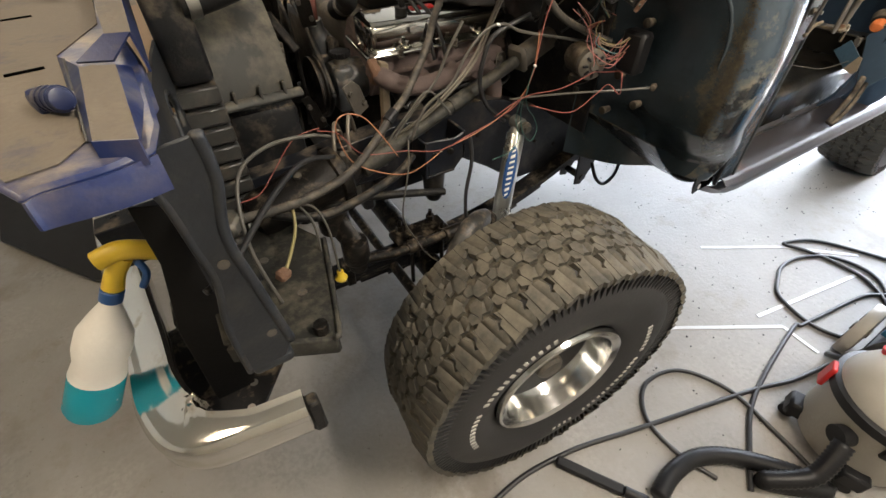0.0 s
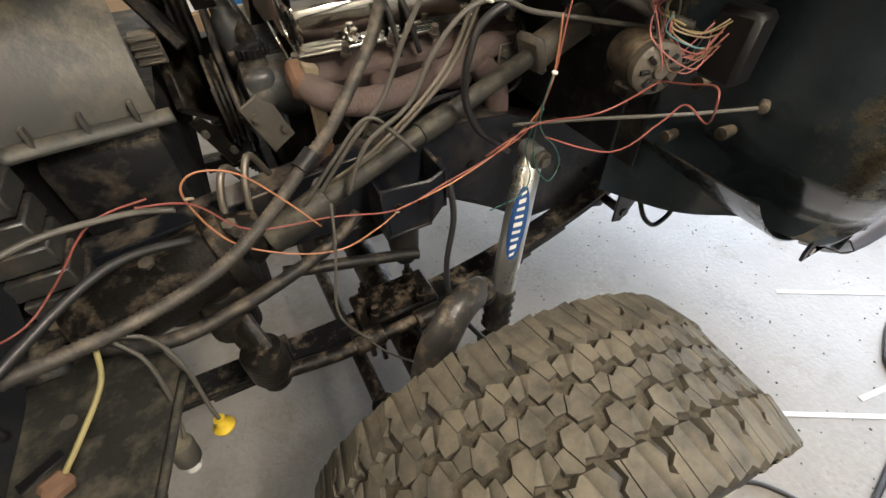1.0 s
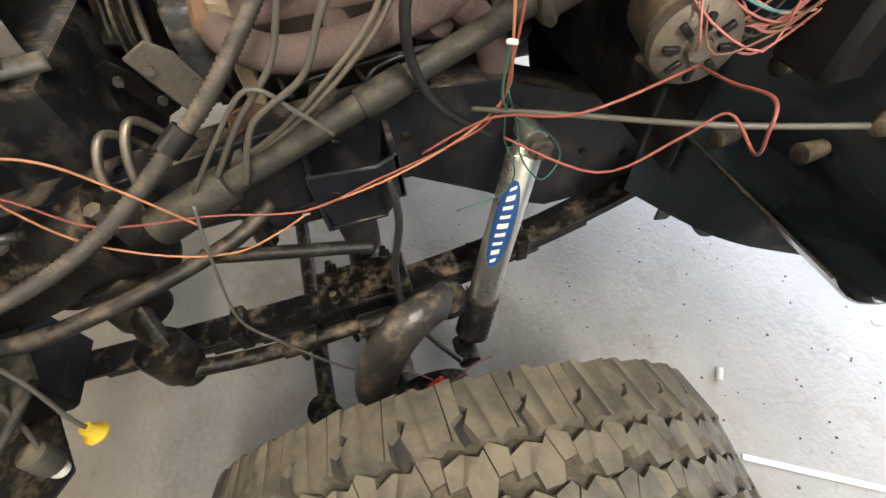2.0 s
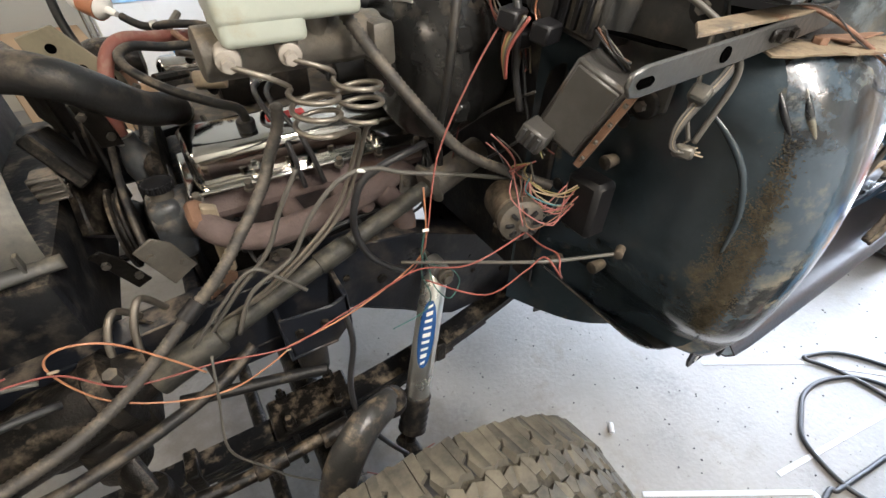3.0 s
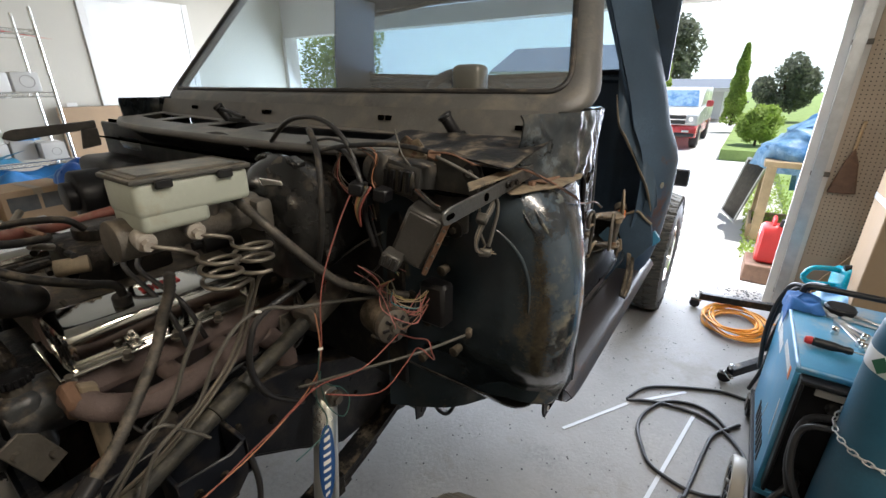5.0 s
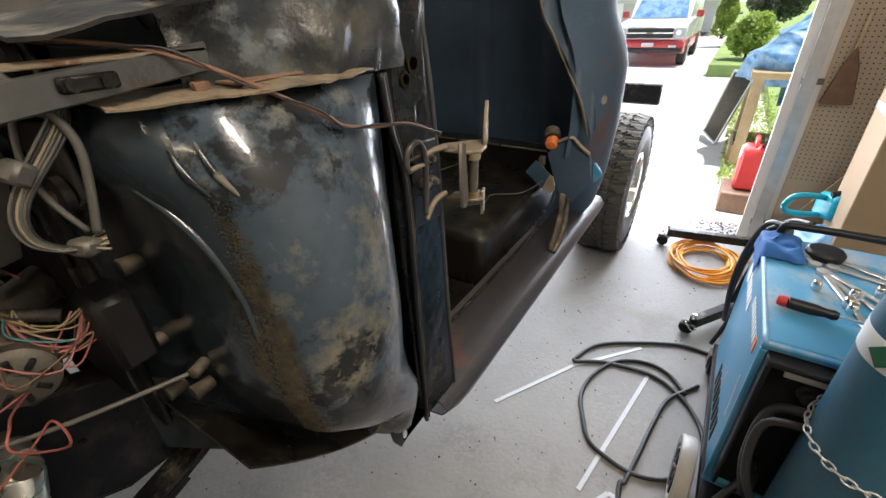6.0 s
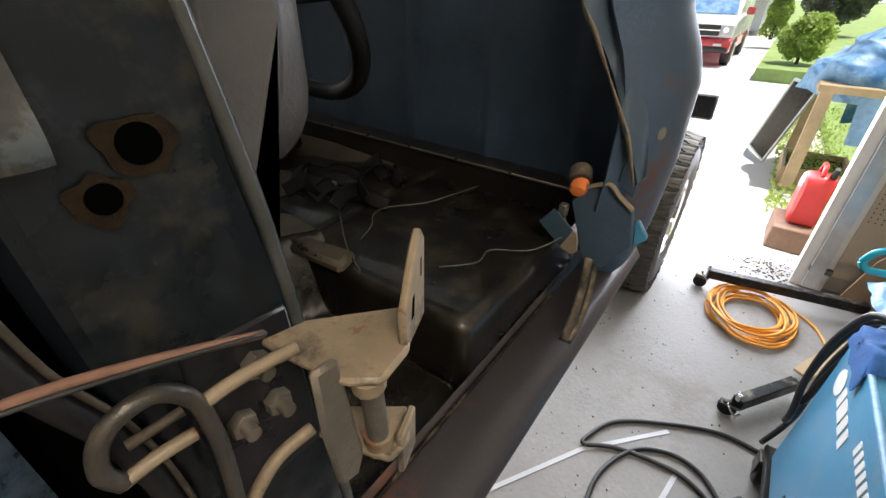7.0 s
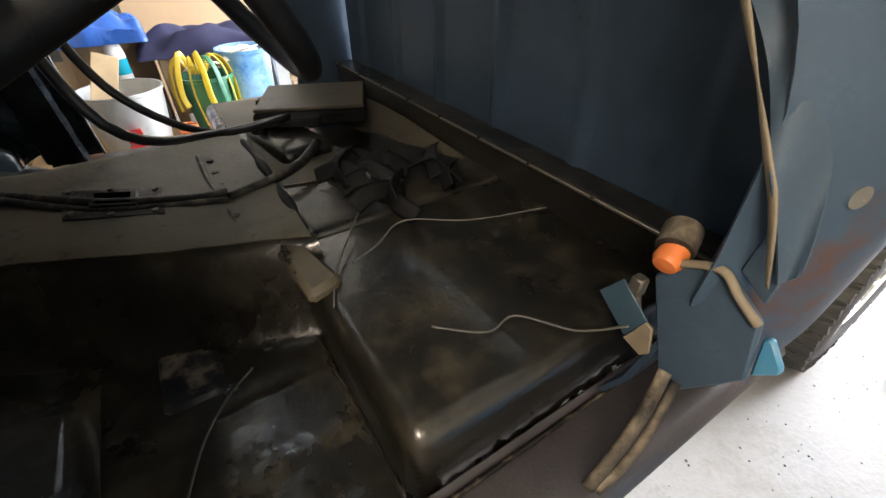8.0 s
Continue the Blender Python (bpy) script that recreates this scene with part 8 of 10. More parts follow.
        part("wheel_hub", B_cyl((1.45, y - .03, .12), (1.45, y + .03, .12), .022, seg=16), "castiron", wh)
    for y in (-1.545, -1.98):
        cs_ = part("caster", B_cyl((2.12, y - .016, .05), (2.12, y + .016, .05), .05, seg=24, bev=.006), "plastic", w, "black caster wheel")
        part("fork", join(B_box(2.09, 2.15, y - .024, y - .019, .04, .11, .002), B_box(2.09, 2.15, y + .019, y + .024, .04, .11, .002), B_box(2.09, 2.15, y - .024, y + .024, .10, .115, .002)), "castiron", cs_)
    for pts, r in (([(1.40, -1.63, .30), (1.30, -1.60, .33), (1.31, -1.57, .46), (1.36, -1.59, .58), (1.32, -1.66, .64)], .012), ([(1.40, -1.72, .30), (1.29, -1.66, .28), (1.28, -1.58, .42), (1.32, -1.58, .57), (1.28, -1.68, .63)], .010),
                   ([(1.40, -1.62, .28), (1.33, -1.56, .20), (1.31, -1.52, .08), (1.34, -1.47, .014)], .012), ([(2.06, -1.60, .76), (2.12, -1.55, .74), (2.14, -1.52, .62), (2.12, -1.51, .48), (2.10, -1.52, .36), (2.14, -1.53, .28)], .010),
                   ([(2.07, -1.62, .77), (2.15, -1.56, .70), (2.17, -1.53, .55), (2.15, -1.52, .42), (2.11, -1.53, .40), (2.12, -1.55, .55), (2.10, -1.58, .72)], .010), ([(2.08, -1.66, .78), (2.18, -1.60, .72), (2.20, -1.56, .50), (2.16, -1.55, .30), (2.17, -1.52, .12)], .009)):
        part("cable", B_tube(pts, r, 8), "wire_black", w, "black rubber welding cable")
    return w


welder()
# things lying on the welder


def wrench(at, ang, ln, m="galv"):
    w = tagged(part("wrench", join(B_box(-ln / 2, ln / 2, -.008, .008, .001, .007, .002), B_lathe([(.010, 0), (.017, 0), (.017, .010), (.010, .010)], (ln / 2, 0, 0), (ln / 2, 0, .01), 14), B_box(-ln / 2 - .022, -ln / 2 + .002, -.017, -.006, .001, .009, .002), B_box(-ln / 2 - .022, -ln / 2 + .002, .006, .017, .001, .009, .002), B_box(-ln / 2 - .004, -ln / 2 + .012, -.017, .017, .001, .009, .002)), m), "bright steel wrench lying on the welder", "wrench", "wrenches")
    w.matrix_basis = pose(*at, 0, 0, ang)


for at, ang, ln in (((1.85, -1.70, .716), 25, .24), ((1.80, -1.76, .716), 40, .28), ((1.74, -1.72, .716), 15, .26), ((1.88, -1.82, .716), 75, .22), ((1.68, -1.80, .716), 30, .20), ((1.79, -1.86, .717), 5, .24), ((1.95, -1.76, .717), 60, .18)):
    wrench(at, ang, ln)
sd = thing("screwdriver", (1.60, -1.64, .73), "screwdriver with a black and red handle on the welder", "screwdriver")
sd_ax = (Vector((1.62, -1.57, .733)), Vector((1.61, -1.68, .733)))
dirn = (sd_ax[1] - sd_ax[0]).normalized()
part("handle", B_lathe([(.010, 0), (.016, .006), (.016, .06), (.012, .085), (.014, .10), (.010, .11)], sd_ax[0] + dirn * .012, sd_ax[1], 14), "plastic", sd)
part("cap", B_lathe([(.004, 0), (.012, .002), (.015, .012), (.015, .022)], sd_ax[0] - dirn * .008, sd_ax[1], 14), "red", sd, "red end cap")
part("shaft", B_cyl(sd_ax[0] + dirn * .12, sd_ax[0] + dirn * .26, .004, seg=8), "zinc", sd)
tagged(part("round_pad", B_lathe([(.03, 0), (.05, .003), (.052, .02), (.045, .028), (.02, .03)], (1.98, -1.70, .716), (1.98, -1.70, .8), 24), "plastic"), "black round rubber pad on the welder", "pad")


def rag(cx, cy, z0, sx, sy, hgt, seed, drop=None):
    rng = random.Random(seed)
    o = rng.uniform(0, 50)

    def fn(u, v):
        x, y = cx + sx * (u - .5), cy + sy * (v - .5)
        z = z0 + hgt * (.5 + .5 * noise.noise((u * 4.2 + o, v * 4.2, .3))) * (4 * u * (1 - u)) ** .4 * (4 * v * (1 - v)) ** .3
        x += .02 * noise.noise((u * 5, v * 5 + o, 2))
        y += .02 * noise.noise((u * 5 + 7, v * 5 + o, 5))
        if drop is not None and y > drop:
            z -= (y - drop) * 1.0
            y = drop + (y - drop) * .12
        return (x, y, z)
    return fn


tagged(part("rag", B_sheet(rag(1.99, -1.56, .722, .20, .17, .05, 4, -1.535), 22, 22, .002), "cloth", None, "", 70), "crumpled blue shop rag on the welder corner", "rag")
tagged(part("rag", B_sheet(rag(1.72, -1.92, .722, .16, .12, .05, 9), 18, 18, .002), "cloth", None, "", 70), "crumpled blue shop rag on the welder", "rag")
rng = random.Random(31)
for k in range(9):
    x, y = rng.uniform(1.62, 1.95), rng.uniform(-1.92, -1.66)
    tagged(part("socket", B_lathe([(.006, 0), (.011, 0), (.012, .002), (.012, .026), (.009, .03), (.004, .03)], (x, y, .716), (x, y, .75), 12), "zinc"), "small bright steel socket on the welder", "socket", "sockets")

cyl = thing("gas_cylinder", (1.29, -1.745, .14), "tall blue shielding gas cylinder standing on the cart", "gas cylinder")
part("body", B_lathe([(.08, 0), (.10, .008), (.105, .02), (.105, .80), (.100, .85), (.086, .89), (.062, .918), (.04, .93), (.036, .96), (.038, .975), (.02, .98)], (1.29, -1.745, .137), (1.29, -1.745, 1.2), 48), "gas", cyl, "scuffed blue steel bottle")
part("label_band", B_lathe([(.1055, 0), (.1062, .002), (.1062, .055), (.1055, .057)], (1.29, -1.745, .865), (1.29, -1.745, 1.0), 48), "paper", cyl, "white label band")
dm = B_box(-.018, .018, -.001, .001, -.018, .018, 0)
dm.transform(Matrix.Translation((1.29 - .1065 * .55, -1.745 + .1065 * .835, .893)) @ Matrix.Rotation(radians(33), 4, "Z") @ Matrix.Rotation(radians(45), 4, "Y"))
part("diamond", dm, "green", cyl, "small green diamond mark")
part("valve", join(B_cyl((1.29, -1.745, 1.10), (1.29, -1.745, 1.16), .014, seg=12), B_cyl((1.29, -1.745, 1.155), (1.29, -1.745, 1.17), .028, seg=8), B_cyl((1.29, -1.745, 1.135), (1.33, -1.745, 1.135), .010, seg=10)), "hubrust", cyl, "brass valve")
ch = thing("chain", (1.29, -1.745, .66), "steel safety chain slung round the gas cylinder", "chain")
nl = 30
for k in range(nl):
    a = radians(-40 + 280 * k / (nl - 1))
    z = .66 - .045 * math.sin(math.pi * k / (nl - 1))
    p = Vector((1.29 - .111 * math.sin(a), -1.745 + .111 * math.cos(a), z))
    lk = bmesh.new()
    ring_ = [(.013 * math.cos(q) if abs(math.cos(q)) < 9 else 0, .0065 * math.sin(q), 0) for q in (2 * math.pi * j / 10 for j in range(11))]
    lk.free()
    lk = B_tube(ring_, .0022, 5, n=1)
    lk.transform(Matrix.Translation(p) @ Matrix.Rotation(a + math.pi, 4, "Z") @ Matrix.Rotation(radians(45 if k % 2 else -45), 4, "X"))
    part("link", lk, "galv", ch)

vac = thing("shop_vacuum", (1.04, -1.66, 0), "grey and black wet and dry vacuum with a red latch", "vacuum")
VX, VY = 1.01, -1.68
part("tank", B_lathe([(.13, .03), (.155, .04), (.165, .08), (.17, .26), (.172, .27), (.165, .275)], (VX, VY, 0), (VX, VY, 1), 44), "vac", vac, "dull grey plastic tank")
part("rim_band", B_lathe([(.165, .265), (.18, .268), (.18, .30), (.168, .305)], (VX, VY, 0), (VX, VY, 1), 44), "plastic", vac, "black rim band")
part("motor_head", B_lathe([(.166, .30), (.16, .33), (.14, .37), (.11, .40), (.07, .415), (.02, .42)], (VX, VY, 0), (VX, VY, 1), 44), "vac", vac, "domed grey motor head")
part("handle", B_tube([(VX - .11, VY + .02, .39), (VX - .06, VY + .01, .45), (VX + .06, VY - .01, .45), (VX + .11, VY - .02, .39)], .014, 10), "plastic", vac)
part("power_knob", B_lathe([(.024, 0), (.028, .006), (.026, .022), (.010, .028)], (VX + .03, VY + .10, .39), (VX + .04, VY + .14, .48), 18), "red", vac, "red power knob")
for a in (110, 200, 290, 20):
    d = Vector((math.cos(radians(a)), math.sin(radians(a)), 0))
    part("latch", B_box(-.006, .010, -.024, .024, .225, .315, .004), "red" if a == 110 else "plastic", vac, "red latch" if a == 110 else "").matrix_basis = Matrix.Translation((VX + d.x * .182, VY + d.y * .182, 0)) @ Matrix.Rotation(radians(a), 4, "Z")
    part("foot", join(B_box(-.03, .05, -.04, .04, .035, .10, .01)), "plastic", vac).matrix_basis = Matrix.Translation((VX + d.x * .15, VY + d.y * .15, 0)) @ Matrix.Rotation(radians(a), 4, "Z")
    part("caster", B_cyl((VX + d.x * .18 - .012, VY + d.y * .18, .025), (VX + d.x * .18 + .012, VY + d.y * .18, .025), .025, seg=16), "plastic", vac)
part("inlet", B_cyl((VX - .16, VY + .03, .20), (VX - .195, VY + .05, .20), .033, seg=20), "plastic", vac)
tagged(part("vacuum_hose", B_tube([(0.298, -1.455, 0.032), (0.396, -1.433, 0.034), (0.511, -1.446, 0.034), (0.617, -1.511, 0.034), (0.729, -1.636, 0.034), (0.768, -1.721, 0.034), (0.62, -1.6, 0.04), (0.72, -1.67, 0.1), (0.82, -1.66, 0.19)], .026, 12, n=8, ridge=.0035, pitch=.012), "plastic"), "ribbed black vacuum hose on the floor", "hose")
nz = thing("vacuum_nozzle", (0.167, -1.294, 0), "flat black vacuum crevice nozzle on the floor", "nozzle")
part("head", B_box(-0.110, 0.110, -.018, .018, -.011, .011, .006), "plastic", nz).matrix_basis = pose(0.167, -1.294, .013, 0, 0, -57.0)
part("neck", B_cyl((0, 0, 0), (.07, 0, 0), .017, seg=14), "plastic", nz).matrix_basis = pose(0.227, -1.387, .018, 0, 0, -57.0)

# cables and strips on the floor
for pts, r in (([(2.23, -1.56), (2.23, -1.41), (2.14, -1.22), (2.04, -1.08), (1.92, -1.02), (1.88, -1.02), (1.93, -1.11), (1.96, -1.23), (1.96, -1.35), (1.89, -1.46), (1.79, -1.53), (1.67, -1.56), (1.56, -1.56)], .0085),
               ([(1.92, -1.47), (2.01, -1.39), (2.03, -1.29), (1.97, -1.18), (1.83, -1.11), (1.7, -1.1), (1.59, -1.14), (1.5, -1.19), (1.46, -1.28), (1.45, -1.36), (1.47, -1.43), (1.51, -1.49)], .0085),
               ([(2.0, -1.51), (1.96, -1.48), (1.85, -1.41), (1.7, -1.38), (1.55, -1.36), (1.41, -1.34), (1.35, -1.33), (0.91, -1.42), (0.69, -1.53), (0.58, -1.6)], .0085),
               ([(1.30, -1.50), (1.10, -1.46), (.92, -1.40), (.46, -1.28), (.15, -1.20), (-.13, -1.19), (-.5, -1.3), (-.9, -1.6)], .0085),
               ([(.82, -1.67), (.84, -1.53), (.85, -1.35), (.76, -1.20), (.60, -1.17), (.49, -1.26), (.48, -1.40), (.52, -1.52)], .008)):
    tagged(part("cable", B_tube(on_floor(pts, r), r, 10, n=10), "wire_black"), "black rubber cable curling over the concrete floor", "cable", "floor cables")
for pts in ([(1.49, -.80), (1.86, -1.02), (2.13, -1.26)], [(1.30, -1.21), (1.97, -1.32)], [(.85, -1.01), (1.34, -1.30), (1.33, -1.45)]):
    st = thing("plastic_strip", (*pts[0], 0), "narrow white plastic strip lying on the floor", "strip", "white strips")
    for a, b in zip(pts, pts[1:]):
        a, b = Vector((*a, .003)), Vector((*b, .003))
        d = (b - a).normalized()
        n_ = Vector((-d.y, d.x, 0)) * .008
        bm = bmesh.new()
        q = [bm.verts.new(p) for p in (a + n_, a - n_, b - n_, b + n_)]
        bm.faces.new(q)
        bm.normal_update()
        bmesh.ops.solidify(bm, geom=bm.faces[:], thickness=.003)
        part("strip", bm, "strip", st)
tagged(part("plastic_chip", B_cyl((.92, -.815, .010), (.945, -.785, .010), .009, seg=10, bev=.002), "strip"), "small white plastic stub on the floor", "stub")
grit = bmesh.new()
rng = random.Random(77)
for k in range(900):
    if k < 650:
        x, y = rng.uniform(.3, 3.4), rng.uniform(-1.5, .9)
    else:
        x, y = rng.gauss(3.75, .14), rng.gauss(-1.50, .10)
    s_ = rng.uniform(.0015, .005) * (1.8 if k >= 650 else 1)
    bmesh.ops.create_icosphere(grit, subdivisions=1, radius=s_, matrix=Matrix.Translation((x, y, s_ * .4)) @ Matrix.Diagonal((1, rng.uniform(.5, 1.2), .6, 1)))
tagged(part("floor_grit", grit, "grille"), "dark grit and crumbs scattered on the concrete", "grit", "", "stuff")

# orange extension cord in a coil
rng = random.Random(5)
cp = []
for k in range(150):
    a = k * 2 * math.pi / 15
    rr_ = .17 + .035 * math.sin(k * .37) + rng.uniform(-.006, .006)
    cp.append((3.10 + rr_ * 1.15 * math.cos(a) + .02 * math.sin(k * .11), -1.44 + rr_ * .95 * math.sin(a), .008 + .00030 * k + .006 * (1 + math.sin(k * .9))))
cp += [(3.28, -1.60, .02), (3.20, -1.72, .01), (2.95, -1.78, .01), (2.7, -1.75, .01)]
tagged(part("extension_cord", B_tube(cp, .0065, 7, n=3), "cord"), "orange extension cord coiled on the floor", "extension cord")


def hoist_leg(a, b, z):
    lg = thing("hoist_leg", (*a, 0), "black steel hoist leg with a small caster", "hoist leg", "hoist legs")
    A, B = Vector((*a, z)), Vector((*b, z))
    d = (B - A).normalized()
    bar = B_box(0, (B - A).length, -.022, .022, -.026, .026, .004)
    bar.transform(Matrix.Translation(A) @ d.to_track_quat("X", "Z").to_matrix().to_4x4())
    part("bar", bar, "black", lg)
    for k in range(5):
        q = A + d * (.10 + .07 * k)
        part("adjust_hole", B_cyl(q + Vector((0, 0, .0265)), q + Vector((0, 0, .02)), .008, seg=10), "plastic", lg)
    part("caster", B_cyl(A + Vector((-.012, .02, .035 - z)), A + Vector((.012, .02, .035 - z)), .034, seg=20, bev=.004), "plastic", lg)
    part("fork", join(B_box(A.x - .018, A.x + .018, A.y - .02, A.y + .05, .06, z - .02, .003)), "castiron", lg)
    part("bolt", B_cyl(A + Vector((0, 0, .02)), A + Vector((0, 0, .05)), .010, seg=6), "zinc", lg)
    part("hitch_pin", B_tube([A + Vector((-.03, .02, .01)), A + Vector((-.06, .03, .03)), A + Vector((-.07, .0, .0)), A + Vector((-.04, -.02, -.01))], .004, 6), "zinc", lg)


hoist_leg((3.25, -1.20), (3.38, -1.90), .10)
hoist_leg((2.36, -1.44), (2.62, -1.62), .07)

# pile by the pegboard
sw_ = thing("chainsaw", (3.2, -1.85, .4), "teal power saw with a looped handle on the pile", "saw")
part("handle", B_tube([(3.14, -1.72, .44), (3.14, -1.75, .50), (3.17, -1.83, .51), (3.2, -1.90, .49), (3.2, -1.92, .42), (3.17, -1.85, .405), (3.14, -1.75, .41), (3.14, -1.72, .44)], .016, 10), "teal", sw_, "teal looped handle")
part("body", B_box(3.12, 3.30, -2.06, -1.88, .38, .52, .03, rot=(8, 12, 20), seg=3), "teal", sw_, "teal plastic body")
part("grip", B_cyl((3.16, -1.90, .53), (3.18, -2.02, .56), .02, seg=12), "plastic", sw_)
for k, (a, b, ww, m_, lb) in enumerate((((2.75, -1.66, .03), (3.45, -2.1, .34), .07, "wood", "pale wooden board leaning on the pile"), ((2.70, -1.74, .03), (3.40, -2.2, .42), .05, "trim", "white painted board on the pile"), ((2.60, -1.80, .02), (3.45, -2.0, .22), .09, "wood", "wooden board on the pile"))):
    A, B = Vector(a), Vector(b)
    bar = B_box(0, (B - A).length, -ww / 2, ww / 2, -.01, .01, .002)
    bar.transform(Matrix.Translation(A) @ (B - A).normalized().to_track_quat("X", "Z").to_matrix().to_4x4())
    tagged(part("board", bar, m_), lb, "board", "boards")
tagged(part("plastic_bag", B_sheet(rag(3.05, -1.98, .30, .40, .34, .14, 15), 26, 26, .002), "tarplight", None, "", 70), "crumpled pale plastic bag on the pile", "bag")
cb = thing("cardboard_box", (3.1, -2.15, 0), "tall brown cardboard box bound with grey tape", "box")
part("carton", join(B_box(2.90, 3.24, -2.42, -1.93, 0, 1.72, .006), B_box(2.895, 2.90, -2.18, -2.175, 0, 1.71, 0)), "card", cb)
part("tape", join(B_box(2.898, 3.242, -2.422, -1.928, .96, 1.0, .003)), "galv", cb, "shiny grey tape band")
tagged(part("cardboard_sheet", B_plate([(-2.45, .02), (-1.80, .02), (-1.86, .30), (-2.10, .75), (-2.45, .95)], "x", 3.50, .012, .002), "card"), "brown cardboard sheet leaning on the pegboard", "cardboard")
br = thing("hand_broom", (3.60, -1.83, .95), "brown hand broom hanging on the pegboard", "broom")
part("bristles", B_plate([(-1.76, .90), (-1.905, .905), (-1.87, 1.10), (-1.83, 1.20), (-1.80, 1.10)], "x", 3.575, .035, .006), "hubrust", br, "brown bristles")
part("handle", B_cyl((3.592, -1.83, 1.18), (3.592, -1.835, 1.36), .010, seg=12), "wood", br)
part("hook", B_tube([(3.625, -1.835, 1.35), (3.60, -1.835, 1.345), (3.592, -1.835, 1.365)], .003, 6), "zinc", br)

# spray bottle hooked over the bumper
sb_ = thing("spray_bottle", (-.85, -.65, .75), "white spray bottle of teal liquid with a yellow trigger", "spray bottle")
A, Bv = Vector((-.768, -.685, .892)), Vector((-.928, -.70, .626))
prof = [(.004, 0), (.017, 0), (.018, .03), (.032, .06), (.048, .10), (.050, .14), (.045, .175), (.050, .21)]
part("bottle", B_lathe(prof, A, Bv, 28), "white", sb_, "translucent white bottle")
part("liquid", B_lathe([(.050, .21), (.051, .25), (.052, .30), (.046, .315), (.005, .32)], A, Bv, 28), "teal", sb_, "teal liquid in the lower half")
part("collar", B_lathe([(.018, 0), (.020, .002), (.020, .024), (.018, .026)], A - (Bv - A).normalized() * .006, Bv, 20), "navy", sb_, "dark blue collar")
up_ = (A - Bv).normalized()
part("trigger_head", join(B_tube([A + up_ * .01, A + up_ * .045, A + up_ * .075 + Vector((.01, 0, 0))], lambda t: .019 - .004 * t, 14), B_tube([A + up_ * .065 + Vector((-.026, .0, .018)), A + up_ * .08 + Vector((.01, .0, .012)), A + up_ * .082 + Vector((.062, .0, -.016))], .019, 12, flat=.8)), "yellow", sb_, "yellow trigger head")
part("trigger", B_tube([A + up_ * .065 + Vector((.03, -.008, 0)), A + up_ * .035 + Vector((.05, -.012, -.004)), A + up_ * .01 + Vector((.045, -.012, -.012))], .007, 8), "navy", sb_, "dark blue trigger")
part("nozzle", B_lathe([(.016, 0), (.017, .004), (.017, .02), (.008, .024), (.007, .04)], A + up_ * .082 + Vector((.058, .0, -.015)), A + up_ * .082 + Vector((.138, .0, -.051)), 14), "navy", sb_, "dark blue nozzle")

tagged(part("rubber_mat", B_plate([(-1.605, 1.124), (-1.199, .552), (-1.0, .40), (-1.0, 1.9), (-1.7, 1.9)], "z", .001, .02, .004), "plastic"), "thin black plate on the floor before the truck", "mat")
# ---- passenger side: wire shelf and clutter ----
shelf = thing("wire_shelf", (.3, 3.45, 0), "chrome wire shelving unit holding foam packing", "shelf")
SX0, SX1, SY0, SY1 = -.45, .97, 3.2, 3.68
for x in (SX0, SX1):
    for y in (SY0, SY1):
        part("post", B_cyl((x, y, 0), (x, y, 2.1), .0125, seg=14), "zinc", shelf)
for z in (.30, 1.02, 1.52, 1.95):
    sh_ = part("shelf_frame", join(*[B_cyl((SX0, y, z - dz), (SX1, y, z - dz), .0035, seg=6) for y in (SY0, SY1) for dz in (0, .03)], *[B_cyl((x, SY0, z - dz), (x, SY1, z - dz), .0035, seg=6) for x in (SX0, SX1) for dz in (0, .03)]), "zinc", shelf)
    wv = []
    for k in range(48):
        x = SX0 + (SX1 - SX0) * k / 47
        wv.append(B_cyl((x, SY0, z), (x, SY1, z), .0016, seg=4))
        x2 = SX0 + (SX1 - SX0) * (k + .5) / 47
        if k < 47:
            wv.append(B_cyl((x, SY0, z), (x2, SY0, z - .03), .0018, seg=4))
            wv.append(B_cyl((x2, SY0, z - .03), (x + (SX1 - SX0) / 47, SY0, z), .0018, seg=4))
    tagged(part("shelf_wire", join(*wv), "zinc", sh_), kind="stuff")


def foam(x0, x1, y0, z0, z1, depth=.22, holes=(), hexa=False):
    f = thing("foam_block", ((x0 + x1) / 2, y0, z0), "white foam packing piece on the wire shelf", "foam packing", "foam packing")
    if hexa:
        cx, cz, w2, h2 = (x0 + x1) / 2, (z0 + z1) / 2, (x1 - x0) / 2, (z1 - z0) / 2
        part("block", B_plate([(cx - w2 * .55, z0), (cx + w2 * .55, z0), (cx + w2, cz - h2 * .35), (cx + w2, cz + h2 * .35), (cx + w2 * .55, z1), (cx - w2 * .55, z1), (cx - w2, cz + h2 * .35), (cx - w2, cz - h2 * .35)], "y", y0, depth, .008), "styro", f)
    else:
        part("block", join(B_box(x0, x1, y0, y0 + depth, z0, z1, .008, seg=2)), "styro", f)
    # recesses are shallow grey discs, the shadow is in their colour
    for hx, hz, r in holes:
        part("recess", B_lathe([(r, 0), (r, .006), (r * .92, .006), (r * .9, .0005), (.001, .0005)], (hx, y0 + .002, hz), (hx, y0 - .1, hz), 20), "vac", f, "round recess with its shadow painted grey")


